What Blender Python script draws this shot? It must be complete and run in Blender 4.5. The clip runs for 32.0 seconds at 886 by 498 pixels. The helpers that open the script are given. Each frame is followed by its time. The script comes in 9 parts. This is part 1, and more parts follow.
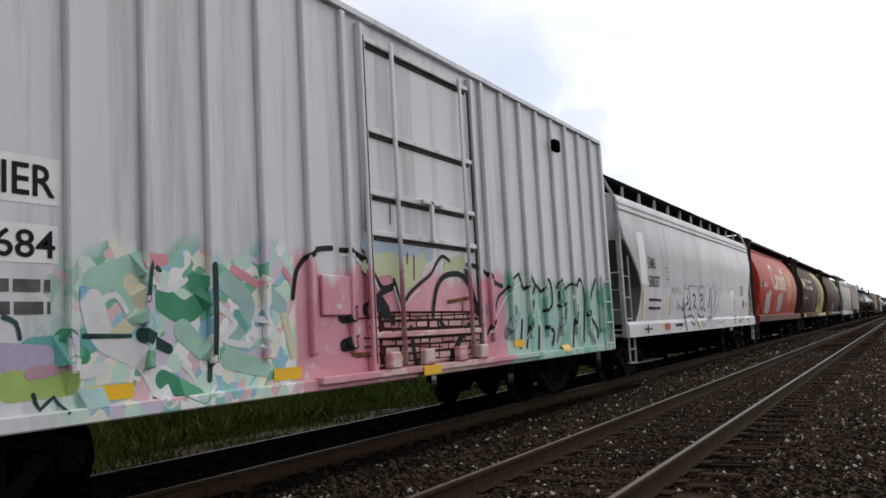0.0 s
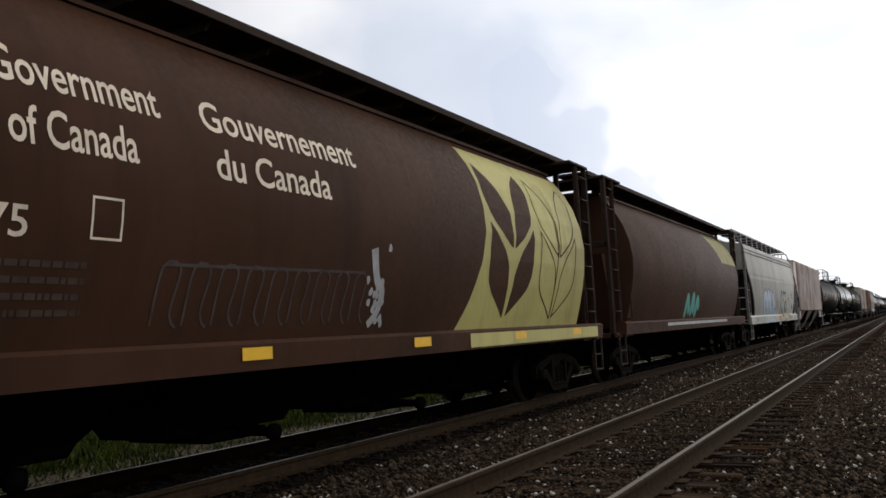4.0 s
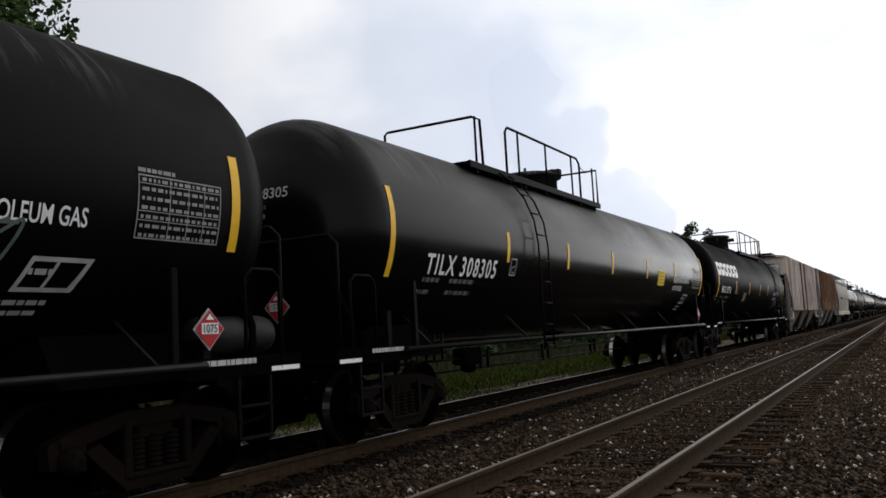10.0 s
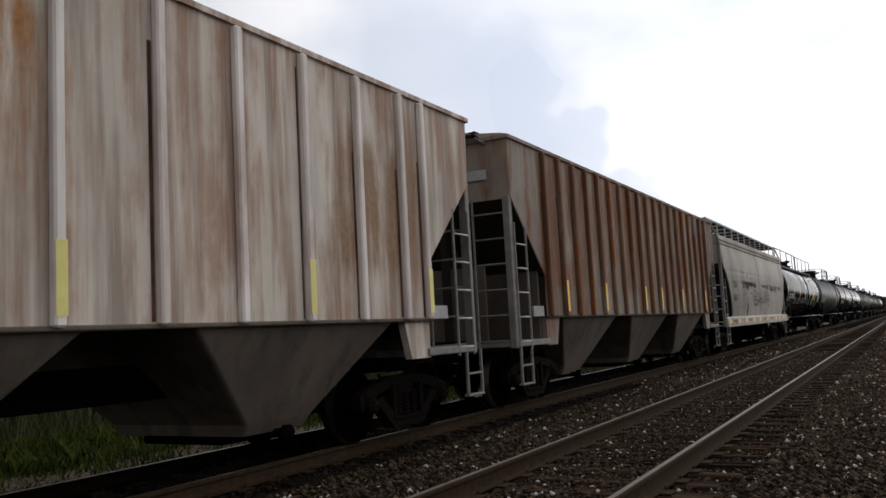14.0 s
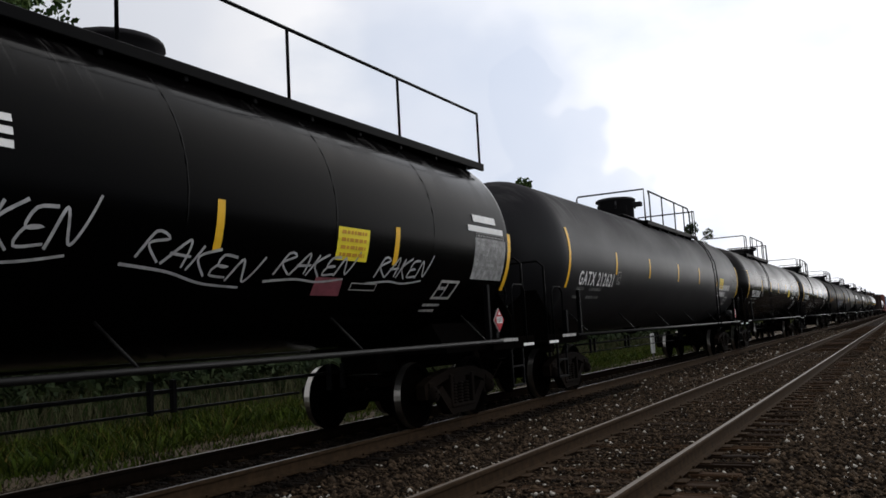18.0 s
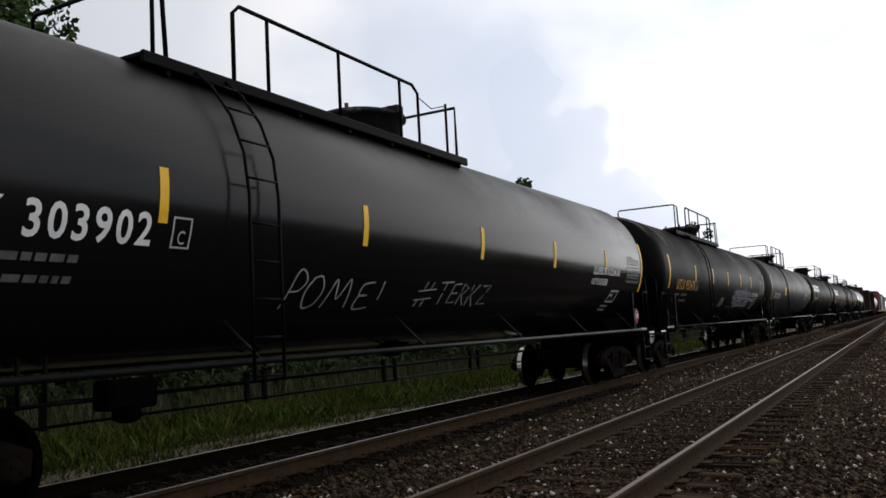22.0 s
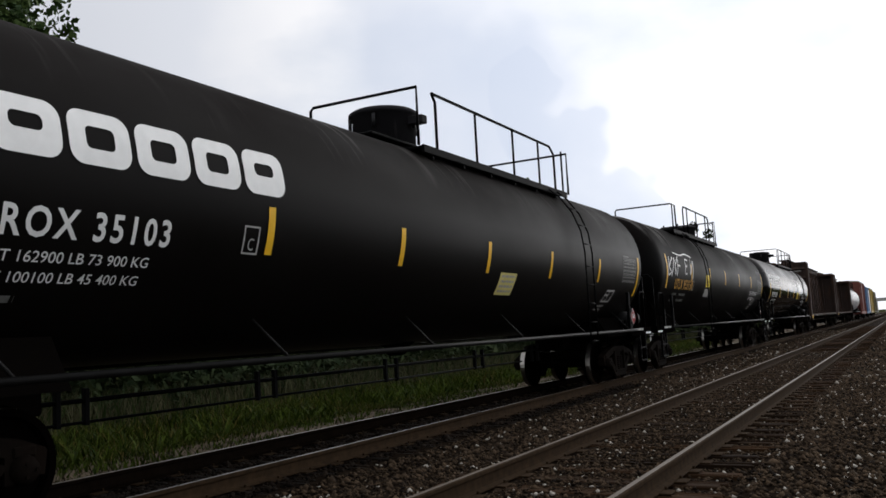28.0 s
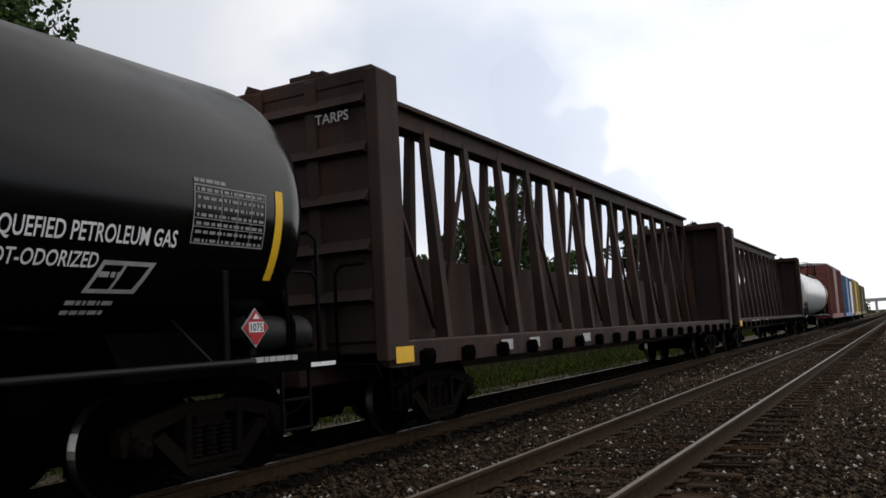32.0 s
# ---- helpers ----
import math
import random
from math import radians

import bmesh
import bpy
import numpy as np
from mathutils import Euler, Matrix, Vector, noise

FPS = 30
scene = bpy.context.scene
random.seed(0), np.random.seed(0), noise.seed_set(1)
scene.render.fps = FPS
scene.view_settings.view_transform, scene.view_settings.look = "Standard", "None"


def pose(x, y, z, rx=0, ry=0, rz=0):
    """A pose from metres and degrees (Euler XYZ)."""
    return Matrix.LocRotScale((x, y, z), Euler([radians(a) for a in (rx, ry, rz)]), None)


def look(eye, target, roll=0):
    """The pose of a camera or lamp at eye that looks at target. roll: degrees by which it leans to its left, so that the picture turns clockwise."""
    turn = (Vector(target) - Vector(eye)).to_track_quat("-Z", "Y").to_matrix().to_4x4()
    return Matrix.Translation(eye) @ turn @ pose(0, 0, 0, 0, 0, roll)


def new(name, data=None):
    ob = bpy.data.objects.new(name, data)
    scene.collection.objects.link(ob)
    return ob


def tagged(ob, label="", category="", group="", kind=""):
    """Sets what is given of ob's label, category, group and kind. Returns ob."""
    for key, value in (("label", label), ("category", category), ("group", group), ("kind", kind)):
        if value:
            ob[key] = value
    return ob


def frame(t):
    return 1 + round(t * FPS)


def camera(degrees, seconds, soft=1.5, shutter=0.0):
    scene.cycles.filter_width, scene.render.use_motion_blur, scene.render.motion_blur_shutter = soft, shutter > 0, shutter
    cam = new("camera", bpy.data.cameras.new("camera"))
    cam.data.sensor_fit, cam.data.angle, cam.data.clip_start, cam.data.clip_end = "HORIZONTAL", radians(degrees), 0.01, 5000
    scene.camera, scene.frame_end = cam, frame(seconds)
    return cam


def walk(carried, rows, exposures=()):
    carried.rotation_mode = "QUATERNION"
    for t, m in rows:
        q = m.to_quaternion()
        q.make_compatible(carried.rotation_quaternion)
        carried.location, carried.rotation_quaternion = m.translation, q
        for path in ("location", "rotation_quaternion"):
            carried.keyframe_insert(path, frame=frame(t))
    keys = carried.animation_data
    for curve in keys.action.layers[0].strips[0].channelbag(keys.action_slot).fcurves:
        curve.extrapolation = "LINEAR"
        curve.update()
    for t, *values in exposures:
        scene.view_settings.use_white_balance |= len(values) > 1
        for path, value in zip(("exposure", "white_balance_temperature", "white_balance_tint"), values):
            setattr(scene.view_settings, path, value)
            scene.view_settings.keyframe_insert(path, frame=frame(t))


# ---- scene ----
# One camera on its stand beside the line; the world's y runs along the rails, away from it.
XC, ZF = -6.978, -0.053          # middle of the far track, and its rail tops against the near track
NEAR_R, GAUGE = -2.015, 1.506    # the near track's closer rail; rail to rail, centre to centre
EYE = pose(0, 0, 1.258, 90 + 5.744, 3.082, 29.099)

cam = camera(56.0, 32.0, soft=1.6)
walk(cam, [(0.0, EYE), (32.0, EYE)], ((0.0, 0.12), (1.0, 0.08), (2.0, -0.22), (3.0, -0.2), (4.0, -0.02), (7.0, -0.02), (9.0, 0.0), (32.0, 0.0)))

# ---- world and light: a bright overcast sky, the sun behind cloud down the line ----
world = bpy.data.worlds.new("overcast_sky")
scene.world = world
world.use_nodes = True
wn, wl = world.node_tree.nodes, world.node_tree.links
wn.clear()
w_out = wn.new("ShaderNodeOutputWorld")
w_bg = wn.new("ShaderNodeBackground")
w_sky = wn.new("ShaderNodeTexSky")
w_sky.sky_type, w_sky.sun_disc = "NISHITA", False
w_sky.sun_elevation, w_sky.sun_rotation = radians(38), radians(12)
w_sky.dust_density = 4.0
w_dim = wn.new("ShaderNodeMix")
w_dim.data_type, w_dim.blend_type = "RGBA", "MULTIPLY"
w_dim.inputs[0].default_value = 1.0
w_dim.inputs[7].default_value = (0.06, 0.06, 0.06, 1)
wl.new(w_sky.outputs[0], w_dim.inputs[6])
w_co = wn.new("ShaderNodeTexCoord")
w_map = wn.new("ShaderNodeMapping")
w_map.inputs["Scale"].default_value = (1.6, 1.6, 3.4)
w_map.inputs["Location"].default_value = (0.35, 0.2, 0.1)
wl.new(w_co.outputs["Generated"], w_map.inputs[0])
w_noise = wn.new("ShaderNodeTexNoise")
w_noise.inputs["Scale"].default_value, w_noise.inputs["Detail"].default_value = 1.7, 6.0
w_noise.inputs["Roughness"].default_value = 0.52
wl.new(w_map.outputs[0], w_noise.inputs["Vector"])
w_ramp = wn.new("ShaderNodeValToRGB")
w_ramp.color_ramp.elements[0].position, w_ramp.color_ramp.elements[0].color = 0.36, (0.74, 0.79, 0.88, 1)
w_ramp.color_ramp.elements[1].position, w_ramp.color_ramp.elements[1].color = 0.55, (1.0, 1.0, 1.03, 1)
wl.new(w_noise.outputs["Fac"], w_ramp.inputs[0])
# darker blue-grey banks of cloud with ragged edges: direction, spread in degrees, depth
w_rag = wn.new("ShaderNodeTexNoise")
w_rag.inputs["Scale"].default_value, w_rag.inputs["Detail"].default_value, w_rag.inputs["Roughness"].default_value = 5.0, 3.0, 0.5
wl.new(w_co.outputs["Generated"], w_rag.inputs["Vector"])
w_sway = wn.new("ShaderNodeVectorMath")
w_sway.operation = "MULTIPLY_ADD"
w_sway.inputs[1].default_value = (0.07, 0.07, 0.07)
wl.new(w_rag.outputs["Color"], w_sway.inputs[0])
wl.new(w_co.outputs["Generated"], w_sway.inputs[2])
w_shift = wn.new("ShaderNodeVectorMath")
w_shift.inputs[1].default_value = (-0.035, -0.035, -0.035)
wl.new(w_sway.outputs[0], w_shift.inputs[0])
w_tone = w_ramp.outputs[0]
for bank, spread, depth in (((-0.39, 0.86, 0.315), 13.0, 0.42), ((-0.345, 0.90, 0.265), 8.0, 0.35), ((-0.306, 0.925, 0.223), 3.6, 0.5), ((-0.50, 0.82, 0.28), 12.0, 0.35),
                            ((-0.46, 0.855, 0.235), 9.0, 0.3), ((-0.075, 0.945, 0.325), 11.0, 0.25), ((-0.70, 0.62, 0.355), 13.0, 0.4)):
    d = wn.new("ShaderNodeVectorMath")
    d.operation = "DOT_PRODUCT"
    d.inputs[1].default_value = Vector(bank).normalized()
    wl.new(w_shift.outputs[0], d.inputs[0])
    near = wn.new("ShaderNodeMapRange")
    near.interpolation_type = "SMOOTHSTEP"
    near.inputs[1].default_value, near.inputs[2].default_value = math.cos(radians(spread)), math.cos(radians(spread * 0.12))
    near.inputs[3].default_value, near.inputs[4].default_value = 0.0, depth
    wl.new(d.outputs["Value"], near.inputs[0])
    m = wn.new("ShaderNodeMix")
    m.data_type = "RGBA"
    m.inputs[7].default_value = (0.60, 0.665, 0.80, 1)
    wl.new(near.outputs[0], m.inputs[0])
    wl.new(w_tone, m.inputs[6])
    w_tone = m.outputs[2]
# the cloud glows more towards the hidden sun, down the line
w_dot = wn.new("ShaderNodeVectorMath")
w_dot.operation = "DOT_PRODUCT"
w_dot.inputs[1].default_value = (0.52, 0.82, 0.24)
wl.new(w_co.outputs["Generated"], w_dot.inputs[0])
w_glow = wn.new("ShaderNodeMapRange")
w_glow.inputs[1].default_value, w_glow.inputs[2].default_value = 0.05, 1.0
w_glow.inputs[3].default_value, w_glow.inputs[4].default_value = 0.80, 1.55
wl.new(w_dot.outputs["Value"], w_glow.inputs[0])
w_cloud = wn.new("ShaderNodeVectorMath")
w_cloud.operation = "SCALE"
wl.new(w_tone, w_cloud.inputs[0])
wl.new(w_glow.outputs[0], w_cloud.inputs["Scale"])
w_mix = wn.new("ShaderNodeMix")
w_mix.data_type = "RGBA"
w_mix.inputs[0].default_value = 0.9
wl.new(w_dim.outputs[2], w_mix.inputs[6])
wl.new(w_cloud.outputs[0], w_mix.inputs[7])
wl.new(w_mix.outputs[2], w_bg.inputs[0])
w_bg.inputs[1].default_value = 0.95
wl.new(w_bg.outputs[0], w_out.inputs[0])

sun = new("sun", bpy.data.lights.new("sun", "SUN"))
sun.data.energy, sun.data.angle, sun.data.color = 0.6, radians(85), (1.0, 0.97, 0.92)
sun.matrix_world = look((0, 0, 60), (-2.0, -47, 23))


# ---- mesh tools ----
class Mesh:
    """Vertices and faces of one part; slot is the material of the faces that follow."""

    def __init__(self):
        self.v, self.f, self.m, self.s, self.slot, self.crisp = [], [], [], [], 0, False

    def add(self, verts, faces, smooth=False):
        b = len(self.v)
        self.v += [tuple(p) for p in verts]
        for f in faces:
            self.f.append(tuple(i + b for i in f))
            self.m.append(self.slot)
            self.s.append(smooth)
        return self

    def box(self, x0, x1, y0, y1, z0, z1, c=0.012):
        """A box with chamfered edges."""
        x0, x1, y0, y1, z0, z1 = min(x0, x1), max(x0, x1), min(y0, y1), max(y0, y1), min(z0, z1), max(z0, z1)
        c = min(c, 0.3 * min(x1 - x0, y1 - y0, z1 - z0))
        lo, hi = (x0, y0, z0), (x1, y1, z1)
        vs, idx = [], {}
        for sx in (0, 1):
            for sy in (0, 1):
                for sz in (0, 1):
                    s = (sx, sy, sz)
                    for ax in range(3):
                        idx[s, ax] = len(vs)
                        vs.append([(hi[k] if s[k] else lo[k]) - (0 if k == ax else (c if s[k] else -c)) for k in range(3)])
        fs = []
        for ax in range(3):
            o1, o2 = (ax + 1) % 3, (ax + 2) % 3
            for d in (0, 1):
                q = []
                for a, b in ((0, 0), (1, 0), (1, 1), (0, 1)):
                    s = [0, 0, 0]
                    s[ax], s[o1], s[o2] = d, a, b
                    q.append(idx[tuple(s), ax])
                fs.append(q if d else q[::-1])
            for a in (0, 1):
                for b in (0, 1):
                    s0, s1 = [0, 0, 0], [0, 0, 0]
                    s0[o1] = s1[o1] = a
                    s0[o2] = s1[o2] = b
                    s1[ax] = 1
                    q = [idx[tuple(s0), o1], idx[tuple(s1), o1], idx[tuple(s1), o2], idx[tuple(s0), o2]]
                    fs.append(q if a != b else q[::-1])
        for sx in (0, 1):
            for sy in (0, 1):
                for sz in (0, 1):
                    s = (sx, sy, sz)
                    q = [idx[s, 0], idx[s, 1], idx[s, 2]]
                    fs.append(q if (sx + sy + sz) % 2 else q[::-1])
        return self.add(vs, fs)

    def rod(self, p, q, r, n=6, r2=None):
        """A closed round bar from p to q."""
        p, q = Vector(p), Vector(q)
        d = (q - p).normalized()
        a = d.orthogonal().normalized()
        b = d.cross(a)
        r2 = r if r2 is None else r2
        vs = []
        for c, rr in ((p, r), (q, r2)):
            for i in range(n):
                t = 2 * math.pi * i / n
                vs.append(c + rr * (math.cos(t) * a + math.sin(t) * b))
        fs = [(i, (i + 1) % n, n + (i + 1) % n, n + i) for i in range(n)]
        self.add(vs, fs, True)
        return self.add([], [])._caps(vs, n)

    def _caps(self, vs, n):
        b = len(self.v) - len(vs)
        self.f += [tuple(b + i for i in range(n))[::-1], tuple(b + n + i for i in range(n))]
        self.m += [self.slot] * 2
        self.s += [False] * 2
        return self

    def pipe(self, pts, r, n=6):
        """A round bar bent through points, with mitred corners."""
        pts = [Vector(p) for p in pts]
        vs, prev = [], None
        for k, p in enumerate(pts):
            d = (pts[min(k + 1, len(pts) - 1)] - pts[max(k - 1, 0)]).normalized()
            a = d.orthogonal().normalized() if prev is None else (prev - d * prev.dot(d)).normalized()
            prev = a
            b = d.cross(a)
            for i in range(n):
                t = 2 * math.pi * i / n
                vs.append(p + r * (math.cos(t) * a + math.sin(t) * b))
        fs = []
        for k in range(len(pts) - 1):
            fs += [(k * n + i, k * n + (i + 1) % n, (k + 1) * n + (i + 1) % n, (k + 1) * n + i) for i in range(n)]
        self.add(vs, fs, True)
        b = len(self.v) - len(vs)
        e = b + (len(pts) - 1) * n
        self.f += [tuple(b + i for i in range(n))[::-1], tuple(e + i for i in range(n))]
        self.m += [self.slot] * 2
        self.s += [False] * 2
        return self

    def prism(self, outline, a0, a1, axis="x"):
        """An outline pulled straight along an axis: (y, z) points for x, (x, z) for y, (x, y) for z."""
        n = len(outline)
        put = {"x": lambda u, v, w: (w, u, v), "y": lambda u, v, w: (u, w, v), "z": lambda u, v, w: (u, v, w)}[axis]
        vs = [put(u, v, a0) for u, v in outline] + [put(u, v, a1) for u, v in outline]
        fs = [(i, (i + 1) % n, n + (i + 1) % n, n + i) for i in range(n)]
        fs += [tuple(range(n))[::-1], tuple(range(n, 2 * n))]
        return self.add(vs, fs)

    def turned(self, profile, axis="y", centre=(0, 0, 0), n=32, smooth=True, caps=True):
        """A profile of (along, radius) turned round an axis."""
        vs = []
        cx, cy, cz = centre
        for a, r in profile:
            for i in range(n):
                t = 2 * math.pi * i / n
                c, s = r * math.cos(t), r * math.sin(t)
                vs.append({"y": (cx + c, cy + a, cz + s), "x": (cx + a, cy + c, cz + s), "z": (cx + c, cy + s, cz + a)}[axis])
        fs = []
        for k in range(len(profile) - 1):
            fs += [(k * n + i, k * n + (i + 1) % n, (k + 1) * n + (i + 1) % n, (k + 1) * n + i) for i in range(n)]
        e = (len(profile) - 1) * n
        self.add(vs, fs, smooth)
        if caps:
            b = len(self.v) - len(vs)
            self.f += [tuple(b + i for i in range(n))[::-1], tuple(b + e + i for i in range(n))]
            self.m += [self.slot] * 2
            self.s += [smooth] * 2
        return self

    def loft(self, levels, smooth=False, ends=None):
        """A body stacked from level rings (z, half width, y0, y1, corner); below the height ends, its two ends take slot 1."""
        rings, self.crisp = [], smooth
        for z, w, y0, y1, c in levels:
            ring = []
            for cx, cy, a0 in ((w - c, y1 - c, 0), (-w + c, y1 - c, 90), (-w + c, y0 + c, 180), (w - c, y0 + c, 270)):
                for k in range(4):
                    t = radians(a0 + 30 * k)
                    ring.append((cx + c * math.cos(t), cy + c * math.sin(t), z))
            rings.append(ring)
        n = len(rings[0])
        fs = []
        for k in range(len(rings) - 1):
            fs += [(k * n + i, k * n + (i + 1) % n, (k + 1) * n + (i + 1) % n, (k + 1) * n + i) for i in range(n)]
        first = len(self.f)
        self.add([p for r in rings for p in r], fs, smooth)
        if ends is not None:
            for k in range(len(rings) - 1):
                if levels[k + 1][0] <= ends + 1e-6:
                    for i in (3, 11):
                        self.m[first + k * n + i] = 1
        b, e = len(self.v) - n * len(rings), (len(rings) - 1) * n
        self.f += [tuple(b + i for i in range(n))[::-1], tuple(b + e + i for i in range(n))]
        self.m += [self.slot] * 2
        self.s += [False] * 2
        return self

    def data(self, name):
        me = bpy.data.meshes.new(name)
        me.from_pydata(self.v, [], self.f)
        me.polygons.foreach_set("material_index", self.m)
        me.polygons.foreach_set("use_smooth", self.s)
        bm = bmesh.new()
        bm.from_mesh(me)
        bmesh.ops.recalc_face_normals(bm, faces=bm.faces[:])
        if self.crisp:
            for e in bm.edges:
                if len(e.link_faces) == 2 and e.calc_face_angle(0) > radians(24):
                    e.smooth = False
        bm.to_mesh(me)
        bm.free()
        return me


def part(name, mesh, material, parent, label="", at=None):
    """One mesh object under a thing or a part."""
    me = mesh.data(name) if isinstance(mesh, Mesh) else mesh
    mats = material if isinstance(material, (list, tuple)) else [material]
    if not me.materials:
        for m in mats:
            me.materials.append(m)
    ob = new(name, me)
    ob.parent = parent
    if at is not None:
        ob.matrix_parent_inverse = at
    if label:
        ob["label"] = label
    return ob


# ---- flat marks laid on a surface: a is the length along the car, b the height ----
def on_plane(x):
    return lambda a, b, lift: (x + lift, a, b)


def on_drum(r, zc):
    def place(a, b, lift):
        t = (b - zc) / r
        return ((r + lift) * math.cos(t), a, zc + (r + lift) * math.sin(t))
    return place


def on_profile(width):
    return lambda a, b, lift: (width(b) + lift, a, b)


def on_end(y):
    return lambda a, b, lift: (a, y - lift, b)


def on_head(y0, r, zc, depth):
    """The domed end of a tank: a is measured across the car."""
    def place(a, b, lift):
        q = min(0.96, (a * a + (b - zc) ** 2) / (r * r))
        return (a, y0 - depth * math.sqrt(1 - q) - lift, b)
    return place


def bend(pts, step):
    """Points along a smooth curve through the given ones."""
    pts = [Vector(p) for p in pts]
    out = []
    for i in range(len(pts) - 1):
        p0, p1, p2, p3 = pts[max(i - 1, 0)], pts[i], pts[i + 1], pts[min(i + 2, len(pts) - 1)]
        k = max(2, int((p2 - p1).length / step))
        for j in range(k):
            t = j / k
            out.append(0.5 * (2 * p1 + (p2 - p0) * t + (2 * p0 - 5 * p1 + 4 * p2 - p3) * t * t + (3 * p1 - p0 - 3 * p2 + p3) * t ** 3))
    return out + [pts[-1]]


FINE_PRINT = ("small_lettering", "end_small_lettering", "tab_lettering", "faded_scribble", "scribble", "weld_lines", "print")


class Marks:
    """Thin painted shapes; every mesh is cut so finely that it follows a curved surface."""

    def __init__(self, place, lift=0.006):
        self.place, self.lift, self.v, self.f, self.cuts = place, lift, [], [], []

    def quad(self, p0, p1, p2, p3, n=1, k=1):
        """Corners in order round; n cuts from side p0-p1 to side p3-p2, k across."""
        self.cuts.append((len(self.v), len(self.f)))
        b = len(self.v)
        for j in range(n + 1):
            t = j / n
            l = (p0[0] + (p3[0] - p0[0]) * t, p0[1] + (p3[1] - p0[1]) * t)
            r = (p1[0] + (p2[0] - p1[0]) * t, p1[1] + (p2[1] - p1[1]) * t)
            for i in range(k + 1):
                s = i / k
                self.v.append(self.place(l[0] + (r[0] - l[0]) * s, l[1] + (r[1] - l[1]) * s, self.lift))
        for j in range(n):
            for i in range(k):
                q = b + j * (k + 1) + i
                self.f.append((q, q + 1, q + k + 2, q + k + 1))
        return self

    def rect(self, a0, a1, b0, b1, n=None):
        n = n or max(1, int((b1 - b0) / 0.12))
        return self.quad((a0, b0), (a1, b0), (a1, b1), (a0, b1), n)

    def frame_of(self, a0, a1, b0, b1, w):
        self.rect(a0, a1, b0, b0 + w)
        self.rect(a0, a1, b1 - w, b1)
        self.rect(a0, a0 + w, b0 + w, b1 - w)
        return self.rect(a1 - w, a1, b0 + w, b1 - w)

    def stroke(self, pts, w, taper=1.0, step=0.0, cap=False):
        """A brush stroke through points; with a step it is bent into a smooth curve, with a cap its ends are round."""
        self.cuts.append((len(self.v), len(self.f)))
        pts = bend(pts, step) if step else [Vector(p) for p in pts]
        rows = []
        for i, p in enumerate(pts):
            d = (pts[min(i + 1, len(pts) - 1)] - pts[max(i - 1, 0)])
            d = d.normalized() if d.length > 1e-9 else Vector((1, 0))
            rows.append((p, d, w * (1 - (1 - taper) * i / max(1, len(pts) - 1)) / 2))
        if cap:
            (p0, d0, h0), (p1, d1, h1) = rows[0], rows[-1]
            turns = [radians(q) for q in (20, 42, 62, 80)]
            rows = [(p0 - d0 * h0 * math.sin(q), d0, h0 * math.cos(q)) for q in turns[::-1]] + rows + [(p1 + d1 * h1 * math.sin(q), d1, h1 * math.cos(q)) for q in turns]
        b = len(self.v)
        for k, (p, d, h) in enumerate(rows):
            up = self.lift + (.00003 * k if cap else 0)
            self.v += [self.place(p.x - d.y * h, p.y + d.x * h, up), self.place(p.x + d.y * h, p.y - d.x * h, up)]
        for i in range(len(rows) - 1):
            q = b + 2 * i
            self.f.append((q, q + 1, q + 3, q + 2))
        return self

    def blob(self, ca, cb, ra, rb, n=14, wob=0.0, rnd=None, turn=0.0):
        """A filled round shape with an uneven edge, in two rings."""
        self.cuts.append((len(self.v), len(self.f)))
        b = len(self.v)
        self.v.append(self.place(ca, cb, self.lift))
        edge = [1 + (rnd.uniform(-wob, wob) if rnd else 0) for _ in range(n)]
        for s in (0.55, 1.0):
            for i in range(n):
                t = 2 * math.pi * i / n
                x, y = ra * s * edge[i] * math.cos(t), rb * s * edge[i] * math.sin(t)
                self.v.append(self.place(ca + x * math.cos(turn) - y * math.sin(turn), cb + x * math.sin(turn) + y * math.cos(turn), self.lift))
        for i in range(n):
            j = (i + 1) % n
            self.f += [(b, b + 1 + i, b + 1 + j), (b + 1 + i, b + 1 + n + i, b + 1 + n + j, b + 1 + j)]
        return self

    def poly(self, pts):
        """A filled outline, fanned from its middle and cut across."""
        self.cuts.append((len(self.v), len(self.f)))
        ca, cb = sum(p[0] for p in pts) / len(pts), sum(p[1] for p in pts) / len(pts)
        b, n = len(self.v), len(pts)
        self.v.append(self.place(ca, cb, self.lift))
        for s in (0.34, 0.67, 1.0):
            self.v += [self.place(ca + (p[0] - ca) * s, cb + (p[1] - cb) * s, self.lift) for p in pts]
        for i in range(n):
            j = (i + 1) % n
            self.f.append((b, b + 1 + i, b + 1 + j))
            for k in (0, 1):
                q = b + 1 + k * n
                self.f.append((q + i, q + n + i, q + n + j, q + j))
        return self

    def sheet(self, rows, across=6):
        """One piece spread over rows of (height, from, to)."""
        self.cuts.append((len(self.v), len(self.f)))
        b, k = len(self.v), across + 1
        for z, a0, a1 in rows:
            self.v += [self.place(a0 + (a1 - a0) * i / across, z, self.lift) for i in range(k)]
        for j in range(len(rows) - 1):
            self.f += [(b + j * k + i, b + j * k + i + 1, b + (j + 1) * k + i + 1, b + (j + 1) * k + i) for i in range(across)]
        return self

    def words(self, body, a, b, height, width=None, bold=0.0, shear=0.0, space=1.0):
        """Letters with their foot at b, from a on; width squeezes them to that length."""
        self.cuts.append((len(self.v), len(self.f)))
        cu = bpy.data.curves.new("words", "FONT")
        cu.body, cu.resolution_u, cu.offset, cu.shear, cu.space_character = body, 3, bold, shear, space
        tmp = bpy.data.objects.new("words", cu)
        me = bpy.data.meshes.new_from_object(tmp)
        bm = bmesh.new()
